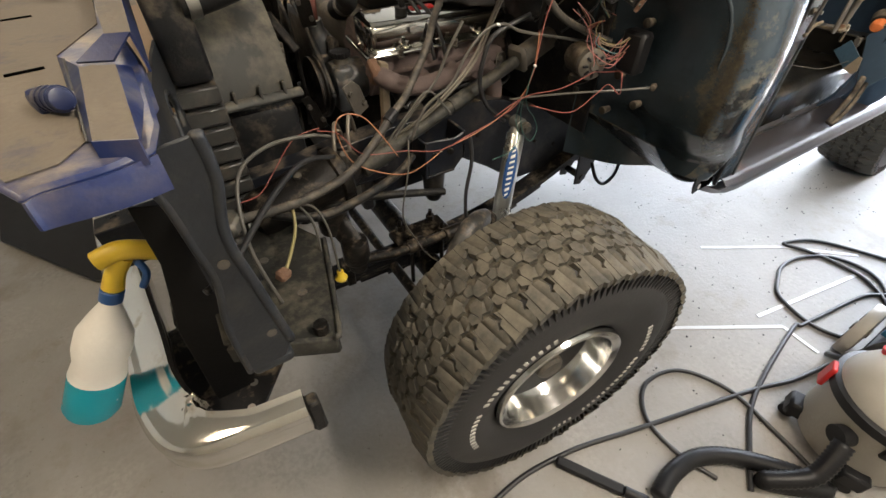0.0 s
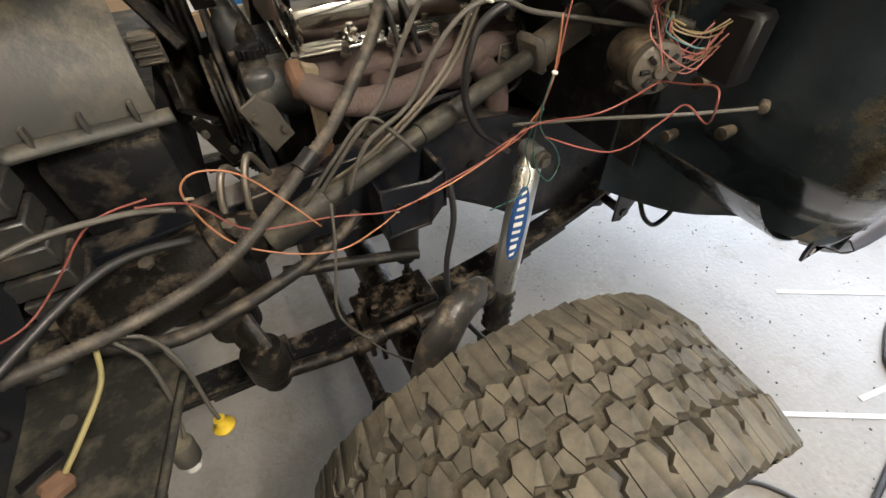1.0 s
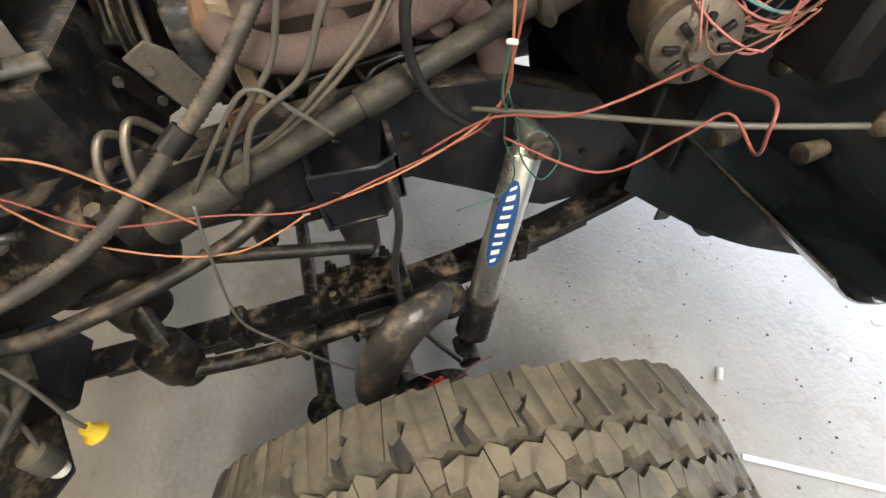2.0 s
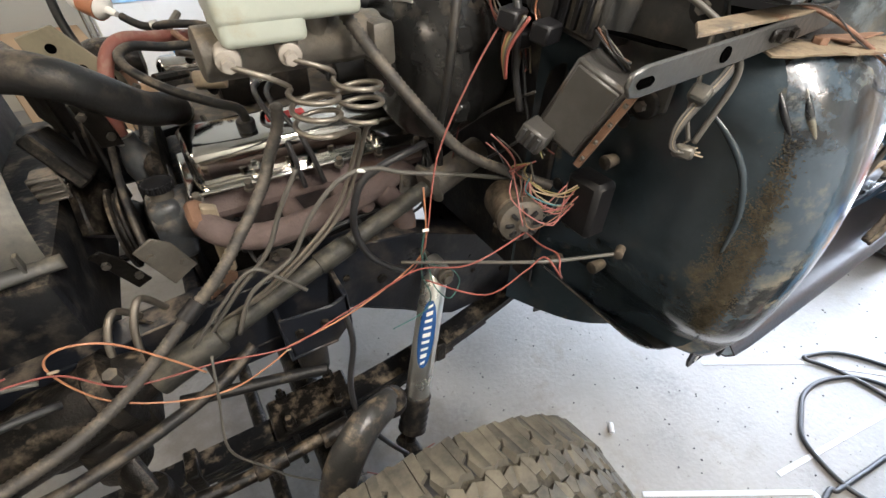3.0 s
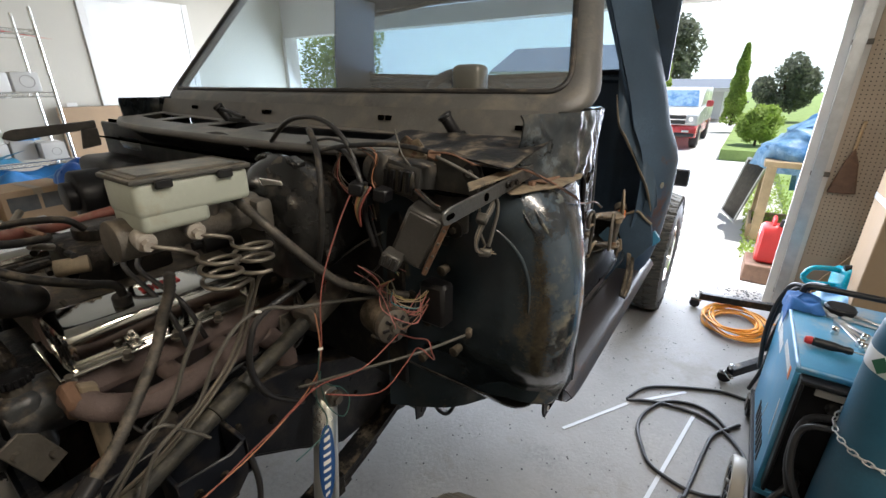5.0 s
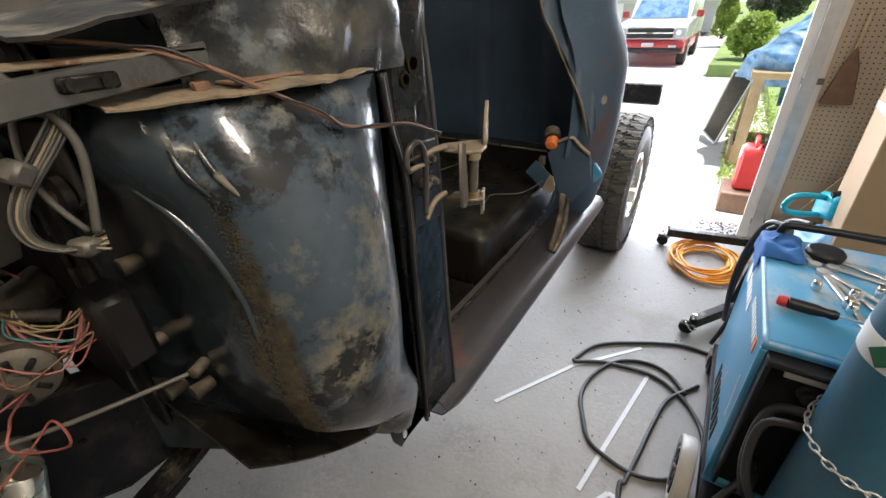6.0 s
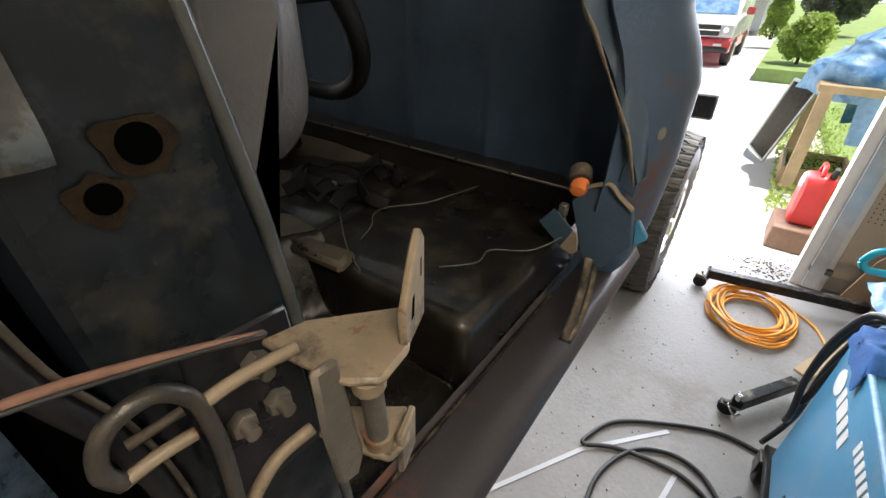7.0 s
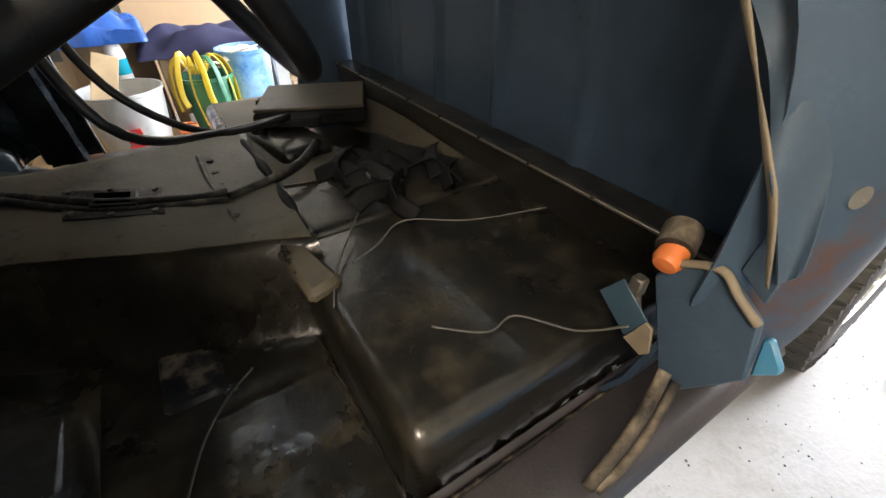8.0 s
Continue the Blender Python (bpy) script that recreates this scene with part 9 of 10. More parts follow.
foam(-.02, .30, 3.22, 1.025, 1.24, .16, ((.14, 1.13, .065),), True)
foam(.28, .46, 3.28, 1.025, 1.20)
foam(.20, .44, 3.44, 1.20, 1.36)
foam(.47, .62, 3.30, 1.025, 1.16)
foam(.64, .78, 3.32, 1.025, 1.18)
foam(.79, .94, 3.22, 1.025, 1.155, .2, ((.875, 1.085, .03),))
foam(-.35, .05, 3.42, 1.025, 1.33)
foam(-.30, .12, 3.24, 1.525, 1.58)
foam(.18, .46, 3.22, 1.525, 1.60, .12)
foam(.10, .55, 3.42, 1.525, 1.70)
foam(.34, .72, 3.50, 1.70, 1.81, .12, tuple((.42 + .075 * k, 1.745, .018) for k in range(4)))
foam(.47, .74, 3.24, 1.525, 1.66)
foam(.76, .92, 3.26, 1.525, 1.665, .2, ((.845, 1.60, .045),))
foam(-.3, .2, 3.30, 1.955, 2.02)
foam(.25, .62, 3.30, 1.955, 2.0)
for x, y, z, sx, sy, h, m_, lb in ((.52, 3.26, 1.028, .26, .10, .07, "welder", "shiny blue plastic packet on the wire shelf"), (.60, 3.38, 1.16, .12, .10, .16, "paper", "clear bag of small parts on the wire shelf"), (.74, 3.28, 1.18, .12, .08, .12, "tarplight", "pale plastic packet on the wire shelf"), (.72, 3.40, 1.18, .18, .14, .10, "grille", "dark bag of small parts on the wire shelf"), (.50, 3.35, 1.958, .22, .12, .09, "red", "red and white packet on the wire shelf")):
    tagged(part("packet", B_sheet(rag(x, y, z, sx, sy, h, int(x * 100)), 16, 14, .003), m_, None, "", 70), lb, "packet", "packets")


def carton(x0, x1, y0, y1, z0, z1, m_, lb, rz=0., labels=()):
    b = thing("cardboard_box", ((x0 + x1) / 2, (y0 + y1) / 2, z0), lb, "box", "boxes")
    bm = B_box(x0, x1, y0, y1, z0, z1, .005)
    c = Matrix.Translation(((x0 + x1) / 2, (y0 + y1) / 2, 0))
    R_ = c @ Matrix.Rotation(radians(rz), 4, "Z") @ c.inverted()
    bm.transform(R_)
    part("carton", bm, m_, b)
    for lx0, lx1, lz0, lz1, lm in labels:
        l = B_box(lx0, lx1, y0 - .003, y0 + .002, lz0, lz1, .001)
        l.transform(R_)
        part("label", l, lm, b)
    tp = B_box((x0 + x1) / 2 - .025, (x0 + x1) / 2 + .025, y0 - .0015, y1 + .0015, z1 - .06, z1 + .0015, .001)
    tp.transform(R_)
    part("tape", tp, "tan" if m_ == "card" else "paper", b)


carton(.34, .74, 2.60, 2.95, .42, .93, "card", "brown cardboard box with dark printed labels", 8, ((.37, .53, .79, .89, "shroud"), (.55, .71, .79, .89, "shroud")))
carton(.30, .78, 2.5, 3.0, 0, .42, "card", "brown cardboard box under another", 3)
carton(-.32, .32, 2.62, 3.1, .45, .95, "paper", "white cardboard box with a blue panel", -4, ((.05, .30, .46, .70, "tarp"),))
carton(-.40, .28, 2.58, 3.1, 0, .45, "card", "brown cardboard box on the floor", 2)
carton(-.9, -.42, 2.3, 2.9, 0, .80, "card", "brown cardboard box on the floor", 10)
tagged(part("tarp", B_sheet(rag(.66, 3.2, .80, .72, .55, .26, 41), 40, 34, .002), "tarp", None, "", 75), "crumpled bright blue tarpaulin stuffed under the shelf", "tarpaulin")
carton(.50, 1.0, 3.0, 3.5, .0, .80, "card", "brown cardboard box under the tarpaulin")
tagged(part("cloth", B_sheet(rag(-.1, 2.75, .955, .40, .26, .06, 44), 26, 20, .002), "tarplight", None, "", 70), "pale blue shop cloth thrown over a box", "cloth")
tagged(part("tray", join(B_lathe([(.09, 0), (.10, .01), (.11, .05), (.105, .05), (.095, .012), (.01, .01)], (.80, 2.50, .44), (.80, 2.50, 1), 28)), "paper"), "white round plastic tray", "tray")
carton(.70, .92, 2.38, 2.62, 0, .435, "paper", "white cardboard box on the floor")

# clutter seen through the passenger door
bk = thing("steel_bucket", (1.02, 1.98, .40), "galvanised steel bucket with faded red printing", "bucket")
part("shell", B_lathe([(.12, 0), (.155, 0), (.162, .02), (.205, .34), (.214, .345), (.214, .36), (.202, .36), (.155, .02), (.01, .012)], (1.0, 1.86, .40), (1.0, 1.86, 1), 44), "galv", bk)
for k in range(3):
    m_ = B_box(-.045 + .004 * k, .045 - .004 * k, -.003, .003, .07 + .045 * k, .105 + .045 * k, .003)
    m_.transform(Matrix.Translation((1.0, 1.86 - .171 - .007 * k, .40)) @ Matrix.Rotation(radians(7), 4, "X"))
    part("printed_bar", m_, "red", bk, "faded red printed bar")
carton(.74, 1.28, 1.66, 2.22, 0, .395, "card", "brown cardboard box below the bucket", 0)
gb = thing("green_bucket", (1.45, 2.02, .42), "green plastic bucket stuffed with yellow straps", "bucket")
part("shell", B_lathe([(.10, 0), (.125, 0), (.155, .30), (.165, .305), (.165, .32), (.150, .32), (.12, .02), (.01, .012)], (1.45, 2.02, .42), (1.45, 2.02, 1), 36), "green", gb)
part("bail", B_tube([(1.30, 2.02, .72), (1.36, 1.92, .80), (1.52, 1.90, .82), (1.60, 2.02, .72)], .003, 6), "zinc", gb)
carton(1.30, 1.95, 1.78, 2.4, 0, .415, "paper", "white storage carton on the floor", 0)
rng = random.Random(14)
ys = thing("ratchet_strap", (1.42, 1.95, .7), "bundle of yellow webbing straps spilling from a bucket", "strap")
for k in range(7):
    a = radians(-170 + 27 * k)
    ox, oy = 1.42 + .10 * math.cos(a) * .4, 2.0 + .10 * math.sin(a) * .4
    part("webbing", B_tube([(ox, oy, .76), (ox + .05 * math.cos(a), oy + .05 * math.sin(a), .87 + rng.uniform(-.03, .03)), (1.43 + .15 * math.cos(a), 2.02 + .165 * math.sin(a), .80), (1.43 + .175 * math.cos(a), 2.02 + .185 * math.sin(a), .66), (1.43 + .17 * math.cos(a + .1), 2.02 + .18 * math.sin(a + .1), .52 + rng.uniform(-.08, .08))], .017, 8, flat=.16), "green" if k == 4 else "yellow", ys)
tagged(part("extension_cord", B_tube([(1.26 + .05 * math.cos(k * .7), 1.85 + .05 * math.sin(k * .7), .43 + .002 * k) for k in range(40)], .006, 6, n=3), "orange"), "orange cord bundled beside the buckets", "extension cord")
tb = thing("plastic_tub", (1.72, 2.12, .42), "pale plastic tub with a lid and wire bail", "tub")
part("tub", B_lathe([(.10, 0), (.13, 0), (.16, .40), (.17, .41), (.17, .43), (.155, .43), (.125, .02), (.01, .01)], (1.72, 2.12, .42), (1.72, 2.12, 1), 36), "tarplight", tb)
part("rag", B_sheet(rag(1.70, 2.12, .80, .24, .24, .09, 51), 16, 16, .002), "paper", tb, "white rag in the tub", 70)
part("bail", B_tube([(1.57, 2.05, .83), (1.68, 1.94, .86), (1.82, 1.98, .88), (1.88, 2.10, .84)], .003, 6), "zinc", tb)
pb = thing("plastic_bottle", (.98, 2.3, .42), "clear plastic bottle with teal liquid", "bottle")
part("body", B_lathe([(.05, 0), (.055, .01), (.055, .22), (.048, .26), (.02, .31), (.018, .34)], (1.02, 2.42, .62), (1.02, 2.42, 1.2), 24), "tub", pb)
part("liquid", B_lathe([(.0555, 0), (.056, .01), (.056, .09), (.05, .095)], (1.02, 2.42, .72), (1.02, 2.42, 1.2), 24), "teal", pb, "teal liquid")
carton(.78, 1.20, 2.28, 2.62, 0, .615, "shroud", "dark storage crate on the floor", 0)
tagged(part("tarp", B_sheet(rag(.95, 2.55, .90, .55, .42, .34, 61), 36, 30, .002), "tarpdark", None, "", 75), "bright blue tarpaulin heaped beside the truck", "tarpaulin")
carton(.70, 1.22, 2.64, 2.98, 0, .90, "card", "brown cardboard box on the floor", 0)
tagged(part("cloth", B_sheet(rag(1.55, 2.62, .78, .85, .50, .26, 66), 40, 30, .002), "indigo", None, "", 75), "crumpled indigo cloth heaped on boxes", "cloth")
carton(1.24, 2.0, 2.42, 2.95, 0, .78, "card", "brown cardboard box under the cloth", 0)
bd = B_box(-.06, .06, -.012, .012, 0, .55, .003)
bd.transform(Matrix.Translation((.80, 1.84, .415)) @ Matrix.Rotation(radians(22), 4, "Y") @ Matrix.Rotation(radians(-15), 4, "X"))
tagged(part("board", bd, "wood"), "raw wooden board leaning on the boxes", "board", "boards")
wb = B_box(-.10, .10, -.05, .05, 0, .42, .01)
wb.transform(Matrix.Translation((.70, 1.98, .42)) @ Matrix.Rotation(radians(-24), 4, "Y"))
wbx = thing("cardboard_box", (.70, 1.98, .42), "white carton with a blue panel leaning aside", "box", "boxes")
part("carton", wb, "paper", wbx)
bp_ = B_box(-.102, .102, -.052, .052, .12, .26, .002)
bp_.transform(Matrix.Translation((.70, 1.98, .42)) @ Matrix.Rotation(radians(-24), 4, "Y"))
part("label", bp_, "tarp", wbx, "bright blue panel")
carton(.46, .73, 1.80, 2.2, 0, .415, "card", "brown cardboard box on the floor", 0)
tagged(part("steel_channel", join(B_box(1.86, 1.94, 1.93, 1.936, .415, .95, .001), B_box(1.86, 1.866, 1.93, 1.97, .415, .95, .001), B_box(1.934, 1.94, 1.93, 1.97, .415, .95, .001)), "galv"), "upright bent steel channel", "channel")
yj = thing("fuel_can", (2.15, 2.25, .55), "yellow plastic fuel can behind the clutter", "fuel can")
part("can", B_box(2.02, 2.30, 2.15, 2.35, .62, 1.0, .03, seg=3), "yellow", yj)
part("spout", B_cyl((2.12, 2.22, .99), (2.12, 2.22, 1.05), .02, seg=12), "plastic", yj)
carton(1.98, 2.4, 2.05, 2.5, 0, .615, "card", "brown cardboard box under the can", 0)
structure("wall_outlet", B_box(1.22, 1.30, WALL_Y - .008, WALL_Y - .001, 1.30, 1.42, .003), "trim", "white wall outlet plate")
structure("door_jamb", join(B_box(FRONT_X - .03, FRONT_X + .16, 3.89, 3.948, 0, 2.13, .004)), "trim", "white garage door jamb")


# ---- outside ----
# added glowing shell that stands in for the bright low sky
structure("backdrop", B_sheet(lambda u, v: (150 * math.cos(2.6 * (u - .5)), 150 * math.sin(2.6 * (u - .5)), -2 + 75 * v), 24, 1, .05), "skyglow", "glowing white backdrop for the bright hazy sky low over the land")
def leaves(n, place, size, seed):
    """Many small leaf blades whose centres come from place(rng)."""
    rng = random.Random(seed)
    V, F = [], []
    for k in range(n):
        c = Vector(place(rng))
        a = Vector((rng.gauss(0, 1), rng.gauss(0, 1), rng.gauss(0, 1))).normalized()
        b = a.orthogonal().normalized()
        s_ = size * rng.uniform(.5, 1.2)
        i = len(V)
        V += [c - a * s_, c + b * s_ * .5, c + a * s_, c - b * s_ * .5]
        F.append((i, i + 1, i + 2, i + 3))
    me = bpy.data.meshes.new("leaves")
    me.from_pydata(V, [], F)
    bm = bmesh.new()
    bm.from_mesh(me)
    bpy.data.meshes.remove(me)
    return bm


def tree(name, at, h, r, trunk, n, leaf, label, seed, size=.12, cat="tree", cone=False):
    rng = random.Random(seed)
    x, y, z = at
    t = thing(name, at, label, cat)
    part("trunk", B_tube([(x, y, z - .05), (x + .05, y, z + h * .3), (x, y + .05, z + h * .7)], lambda q: max(.02, trunk * (1 - .7 * q)), 10), "bark", t)
    clumps = []
    for k in range(26):
        a, e = rng.uniform(0, 2 * math.pi), rng.uniform(-.9, 1)
        q = math.sqrt(1 - e * e) if not cone else 1
        clumps.append(Vector((r * .72 * q * math.cos(a), r * .72 * q * math.sin(a), e)))
    for k in range(5):
        c = clumps[k]
        part("limb", B_tube([(x, y, z + h * .35), (x + c.x * .5, y + c.y * .5, z + h * .5), (x + c.x, y + c.y, z + h * .62 + c.z * h * .2)], lambda q: trunk * .4 * (1 - .8 * q) + .004, 6), "bark", t)

    def place(g):
        if cone:
            u = g.random() ** .8
            rad = r * (1 - u) ** .55 * (.75 + .3 * g.random()) * (1 + .12 * math.sin(9 * u * 3))
            a = g.uniform(0, 2 * math.pi)
            return (x + rad * math.cos(a), y + rad * math.sin(a), z + .05 + u * h)
        c = g.choice(clumps)
        d = Vector((g.gauss(0, 1), g.gauss(0, 1), g.gauss(0, 1))).normalized() * r * .38 * g.uniform(.6, 1.05)
        return (x + c.x + d.x, y + c.y + d.y, max(z + .02, z + h * .58 + c.z * h * .38 + d.z))
    part("crown", leaves(n, place, size, seed + 1), leaf, t)
    return t


tree("bush", (14.6, -1.46, -.03), 1.0, .50, .04, 5200, "leaf", "rounded bright green garden bush on the lawn", 3, .055, "bush")
tree("arborvitae", (22, -.56, -.03), 3.05, .40, .07, 7000, "leaf", "narrow pointed green evergreen", 7, .07, "tree", True)
tree("arborvitae", (23, 2.4, -.03), 3.0, .40, .07, 5000, "leaf", "narrow pointed green evergreen", 17, .07, "tree", True)
tree("tree", (25, -2.2, -.03), 2.7, 1.15, .12, 7000, "leafdark", "dark reddish round ornamental tree", 23, .10)
tree("tree", (27, -6.0, -.03), 3.2, 1.7, .14, 7000, "leafdark", "dark round ornamental tree", 29, .11)
tree("tree", (16, 16.4, -.03), 6.0, 2.1, .2, 9000, "leaf", "leafy green shade tree across the lawn", 37, .14)
tree("tree", (46, 6.0, -.03), 7.0, 2.6, .25, 5000, "leafdark", "dark green tree behind a house roof", 43, .25)
tree("tree", (34, -12, -.03), 6.0, 3.2, .25, 6000, "leaf", "leafy green shade tree", 47, .22)


def house(name, x0, x1, y0, y1, eave, ridge, label, wins, along="y"):
    h = thing(name, ((x0 + x1) / 2, (y0 + y1) / 2, 0), label, "house")
    part("wall", B_box(x0, x1, y0, y1, -.2, eave, 0), "siding", h)
    if along == "y":
        xm = (x0 + x1) / 2
        rf = B_plate([(x0 - .4, eave), (xm, ridge), (x1 + .4, eave), (x1 + .4, eave + .12), (xm, ridge + .14), (x0 - .4, eave + .12)], "y", y0 - .4, y1 - y0 + .8, 0)
    part("roof", rf, "roofing", h, "grey shingle roof")
    part("fascia", B_box(x0 - .42, x0 - .40, y0 - .4, y1 + .4, eave - .06, eave + .12, .004), "trim", h)
    for wy0, wy1, wz0, wz1 in wins:
        w = part("window", B_box(x0 - .012, x0 + .01, wy0, wy1, wz0, wz1, 0), "grille", h, "dark window")
        part("window_frame", join(B_box(x0 - .03, x0, wy0 - .06, wy1 + .06, wz1, wz1 + .07, .005), B_box(x0 - .03, x0, wy0 - .06, wy1 + .06, wz0 - .07, wz0, .005), B_box(x0 - .03, x0, wy0 - .06, wy0, wz0, wz1, .005), B_box(x0 - .03, x0, wy1, wy1 + .06, wz0, wz1, .005)), "trim", w)
    return h


house("neighbour_house", 28, 36, .2, 4.6, 1.25, 1.72, "pale grey house across the street", ((.9, 1.9, .35, .95), (2.6, 3.5, .35, .95)))
house("neighbour_house", 31, 39, 6.5, 15.5, 2.3, 4.1, "long house with a blue-grey shingle roof", ((8, 9.2, .9, 2.0), (10.5, 11.7, .9, 2.0), (13, 14.2, .9, 2.0)))
structure("street", B_box(60.05, 66, -60, 60, -.45, -.38, 0), "road", "grey asphalt street beyond the drive")


def suv(cx, cy):
    """Front end of a parked sport utility car; its nose points to the garage."""
    s = thing("parked_car", (cx + 2.3, cy, 0), "white over red sport utility car parked in the drive", "car")
    W = .95
    P = lambda poly, y0, y1, m_, nm, lb="", bev=.03: part(nm, B_plate(poly, "y", cy + y0, y1 - y0, bev), m_, s, lb)
    P([(cx + .10, .80), (cx + .03, 1.0), (cx + .16, 1.14), (cx + 1.25, 1.24), (cx + 4.9, 1.22), (cx + 4.95, .70), (cx + .10, .70)], -W, W, "suvwhite", "body", "white upper body")
    P([(cx + .0, .42), (cx - .02, .66), (cx + .06, .74), (cx + 4.95, .74), (cx + 4.95, .40), (cx + .2, .36)], -W - .005, W + .005, "suvred", "lower_body", "red lower body")
    P([(cx + 1.22, 1.22), (cx + 1.85, 1.78), (cx + 2.1, 1.84), (cx + 4.7, 1.82), (cx + 4.9, 1.22)], -W + .10, W - .10, "suvwhite", "cabin", "white cabin with roof")
    ws_ = B_plate([(-.78, 0), (.78, 0), (.68, .70), (-.68, .70)], "x", 0, .01, 0)
    ws_.transform(Matrix.Translation((cx + 1.235, cy, 1.26)) @ Matrix.Rotation(radians(47), 4, "Y"))
    # opaque pale blue paints the sky reflected in the glass
    part("windshield", ws_, "tarplight", s, "windshield painted pale blue for the sky's reflection")
    g = part("grille", B_box(cx - .01, cx + .06, cy - .62, cy + .62, .78, 1.04, .02), "grille", s, "dark mesh grille")
    part("grille_bar", B_box(cx - .035, cx + .02, cy - .64, cy + .64, .895, .93, .008), "chrome", g, "chrome bar")
    part("grille_rim", join(B_box(cx - .03, cx + .03, cy - .65, cy + .65, 1.035, 1.06, .008), B_box(cx - .03, cx + .03, cy - .65, cy + .65, .765, .785, .008)), "chrome", g)
    part("badge", B_box(cx - .045, cx - .03, cy - .09, cy + .09, .895, .93, .006), "tan", g, "plain gold bar badge")
    for k in range(6):
        part("grille_slat", B_box(cx - .02, cx + .0, cy - .62, cy + .62, .80 + .04 * k, .806 + .04 * k, .001), "castiron", g)
    for sg in (-1, 1):
        hl = part("headlight", B_box(cx + .0, cx + .22, cy + sg * .79 - .14, cy + sg * .79 + .14, .80, 1.05, .03, seg=2), "tub", s, "clear headlight")
        part("lamp", B_cyl((cx - .004, cy + sg * .76, .93), (cx + .02, cy + sg * .76, .93), .06, seg=18), "chrome", hl)
        part("fog_lamp", B_box(cx - .03, cx + .02, cy + sg * .66 - .10, cy + sg * .66 + .10, .54, .60, .01), "white", s)
        part("mirror", B_box(cx + 1.55, cx + 1.70, cy + sg * 1.06 - .10, cy + sg * 1.06 + .10, 1.24, 1.44, .04, seg=2), "suvred", s, "red door mirror")
        for wx in (cx + .95, cx + 3.9):
            wh = part("wheel", B_lathe([(.05, 0), (.30, 0), (.37, .03), (.38, .12), (.37, .22), (.30, .25), (.05, .25)], (wx, cy + sg * .99, .37), (wx, cy + sg * .5, .37), 32), "sidewall", s, "black tyre")
            part("rim", B_cyl((wx, cy + sg * 1.0, .37), (wx, cy + sg * .95, .37), .23, seg=24), "alu", wh)
    part("bumper", B_box(cx - .05, cx + .10, cy - W + .02, cy + W - .02, .40, .52, .03, seg=2), "grille", s, "grey lower bumper")
    part("plate_bar", B_box(cx - .062, cx - .045, cy - .16, cy + .16, .56, .66, .004), "paper", s, "blank plate")
    s.location.z = -.365


suv(15.2, 1.02)
# sawhorse table with a tarp heap, leaning panel, planter, fuel can
tbl = thing("work_table", (5.9, -1.75, 0), "wooden sawhorse table standing on the lawn edge", "table")
part("tabletop", B_box(5.45, 6.5, -2.60, -1.46, .76, .82, .006), "wood", tbl)
for x in (5.5, 6.42):
    for y in (-1.53, -2.50):
        lg = B_box(-.045, .045, -.045, .045, -.80, 0, .004)
        lg.transform(Matrix.Translation((x, y, .77)) @ Matrix.Rotation(radians(10 if x < 6 else -10), 4, "Y"))
        part("leg", lg, "wood", tbl)


def heap(u, v):
    a, q = 2 * math.pi * u, v
    rr_ = (.62 * (1 - q ** 2.2) + .03) * (1 + .22 * noise.noise((math.cos(a) * 1.5, math.sin(a) * 1.5, q * 3)))
    z = .82 + .55 * q + .10 * noise.noise((math.cos(a) * 2, math.sin(a) * 2, q * 4))
    if q < .12:
        z -= (.12 - q) * (3.6 if math.sin(a) < .55 else 1.0)
    rr_ += .05 * noise.noise((math.cos(a) * 5, math.sin(a) * 5, q * 8)) + .02 * noise.noise((math.cos(a) * 14, math.sin(a) * 14, q * 22))
    return (6.0 + rr_ * .85 * math.cos(a), -2.16 + rr_ * 1.08 * math.sin(a), z)


tagged(part("tarp", B_sheet(heap, 130, 60, .003), "tarplight", None, "", 75), "blue and silver tarpaulin bundled over things on the table", "tarpaulin")
lp = thing("louvred_panel", (6.4, -1.3, 0), "grey louvred panel leaning on the table", "panel")
LP = [Vector(p) for p in ((6.75, -1.17, -.06), (6.2, -1.33, -.06), (6.1, -1.512, .69), (6.5, -1.325, .70))]


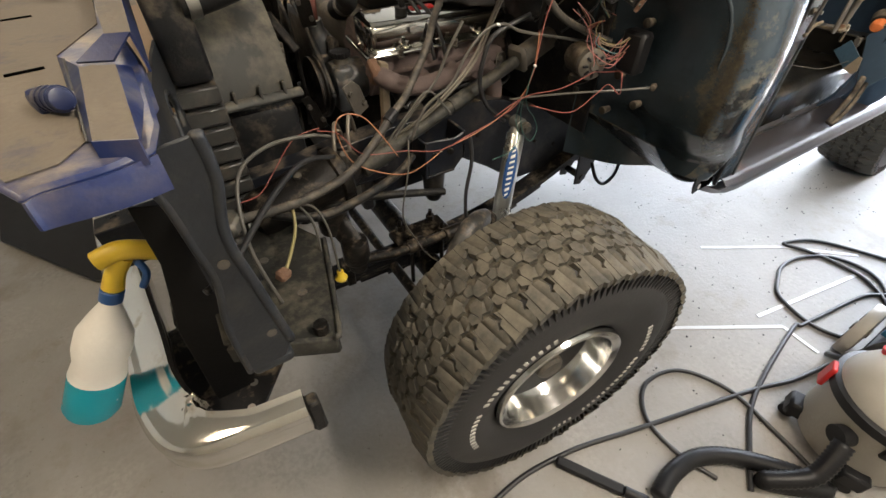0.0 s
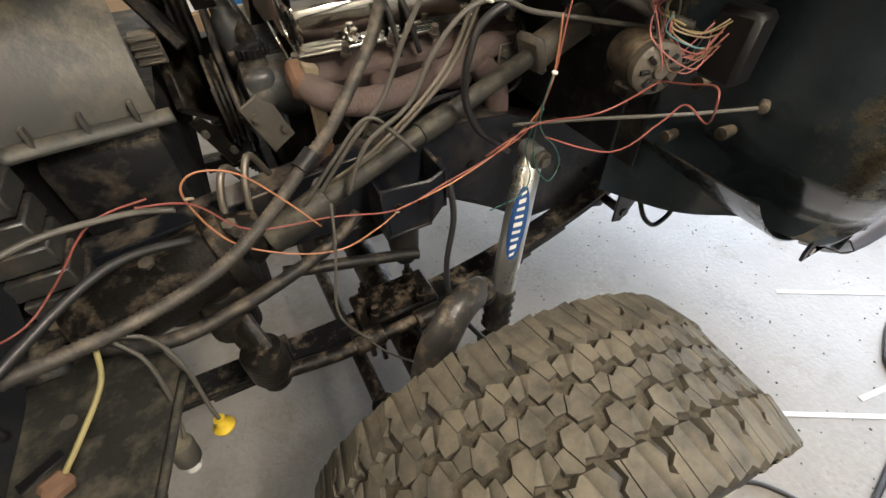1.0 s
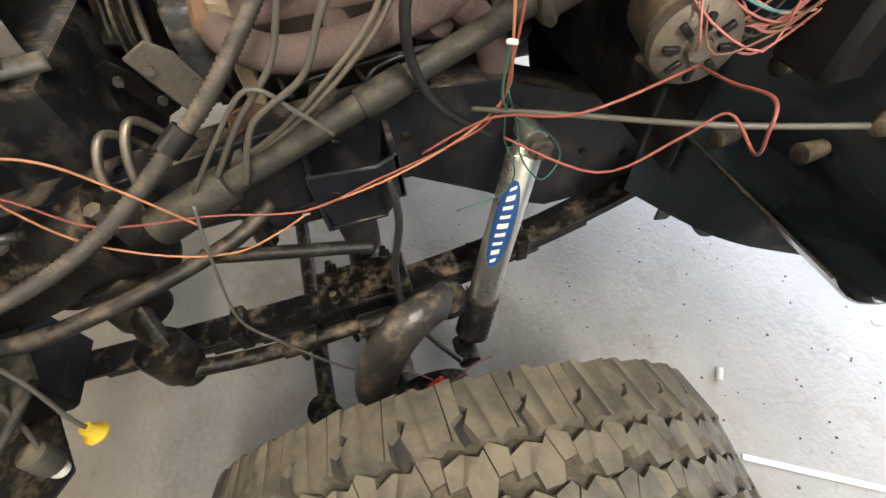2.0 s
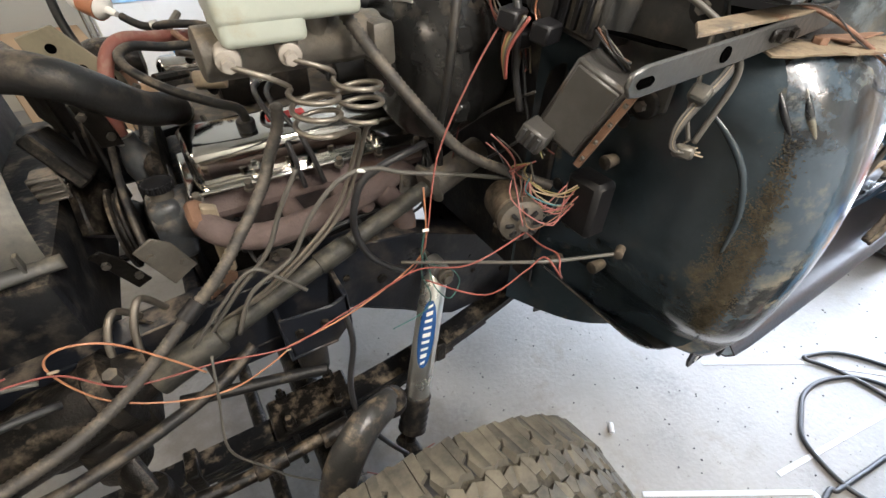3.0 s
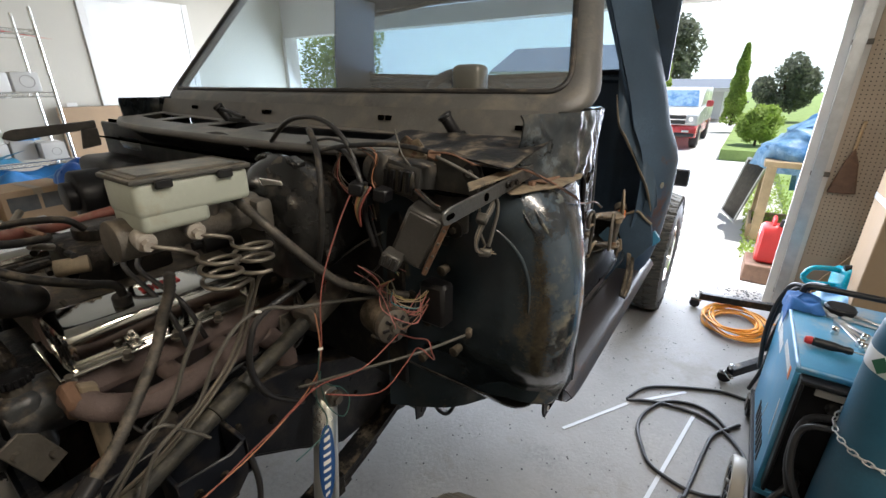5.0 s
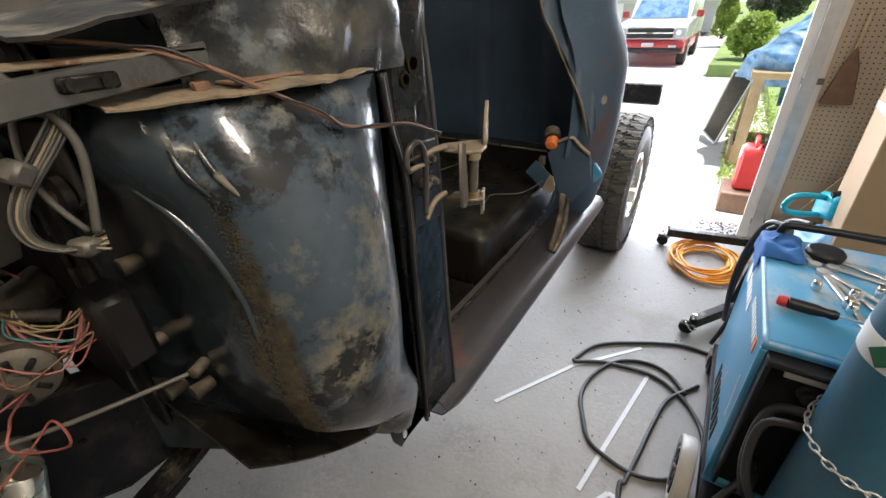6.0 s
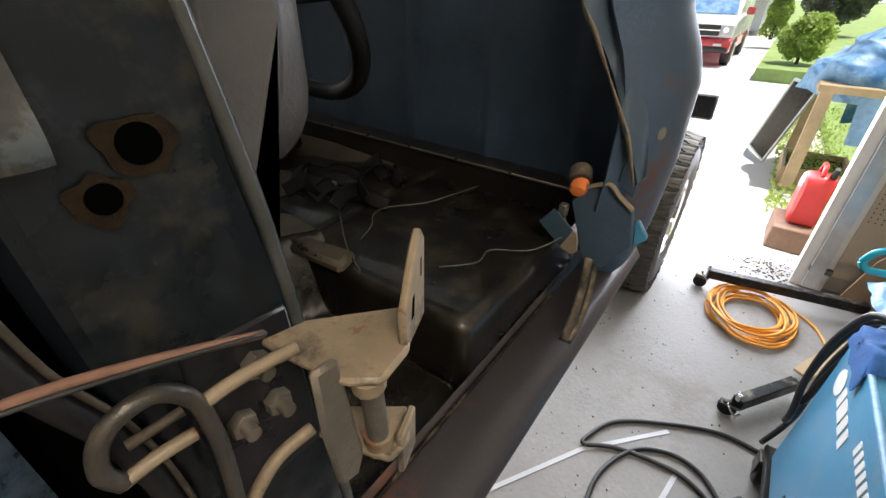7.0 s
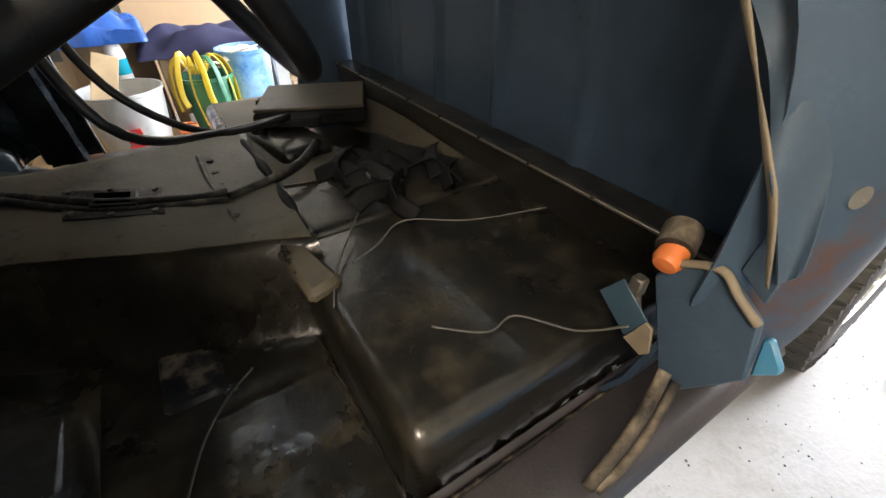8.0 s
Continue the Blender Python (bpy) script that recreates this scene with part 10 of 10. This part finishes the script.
def louvre_bar(u0, v0, u1, v1, r):
    at = lambda u, v: LP[0].lerp(LP[1], u).lerp(LP[3].lerp(LP[2], u), v)
    return B_tube([at(u0, v0), at((u0 + u1) / 2, (v0 + v1) / 2), at(u1, v1)], r, 6, n=1)


part("frame", join(louvre_bar(0, 0, 1, 0, .016), louvre_bar(0, 1, 1, 1, .016), louvre_bar(0, 0, 0, 1, .016), louvre_bar(1, 0, 1, 1, .016)), "galv", lp)
for k in range(13):
    part("slat", louvre_bar(.07 + .072 * k, .02, .07 + .072 * k, .98, .009), "castiron", lp)
pt = thing("planter_box", (5.2, -1.6, 0), "low wooden planter box with weeds", "planter")
for a in ((5.5, 6.1, -1.95, -1.92), (5.5, 6.1, -1.48, -1.45), (5.47, 5.5, -1.95, -1.45), (6.1, 6.13, -1.95, -1.45)):
    part("side_board", B_box(*a, -.06, .13, .004), "wood", pt)
part("soil", B_box(5.5, 6.1, -1.92, -1.48, -.06, .08, 0), "bark", pt)
tagged(part("weed", leaves(300, lambda g: (g.uniform(5.52, 6.08), g.uniform(-1.90, -1.49), .08 + g.random() ** 2 * .06), .025, 81), "leaf", pt), kind="stuff")
tagged(part("weeds", leaves(2600, lambda g: (g.uniform(4.7, 9.5), -1.42 - abs(g.gauss(0, .35)), -.02 + g.random() ** 2 * .06), .025, 83), "leaf"), "ragged grass and weeds along the drive", "weeds", "", "stuff")
tagged(part("wooden_block", join(B_box(4.05, 4.40, -1.73, -1.45, -.022, .14, .008)), "hubrust"), "weathered brown wooden block", "block")
gc = thing("gas_can", (4.27, -1.62, .15), "red plastic petrol can on a wooden block", "petrol can")
part("can", join(B_plate([(4.15, .155), (4.40, .155), (4.40, .40), (4.36, .46), (4.24, .50), (4.17, .47), (4.15, .40)], "y", -1.72, .16, .02)), "red", gc, "red plastic can")
part("handle", B_tube([(4.20, -1.64, .48), (4.24, -1.64, .535), (4.33, -1.64, .525), (4.38, -1.64, .45)], .014, 8), "red", gc)
gc.location += Vector((-.02, .05, -.01))
part("spout", B_cyl((4.18, -1.64, .48), (4.15, -1.64, .54), .02, .014, seg=12), "plastic", gc, "black spout")
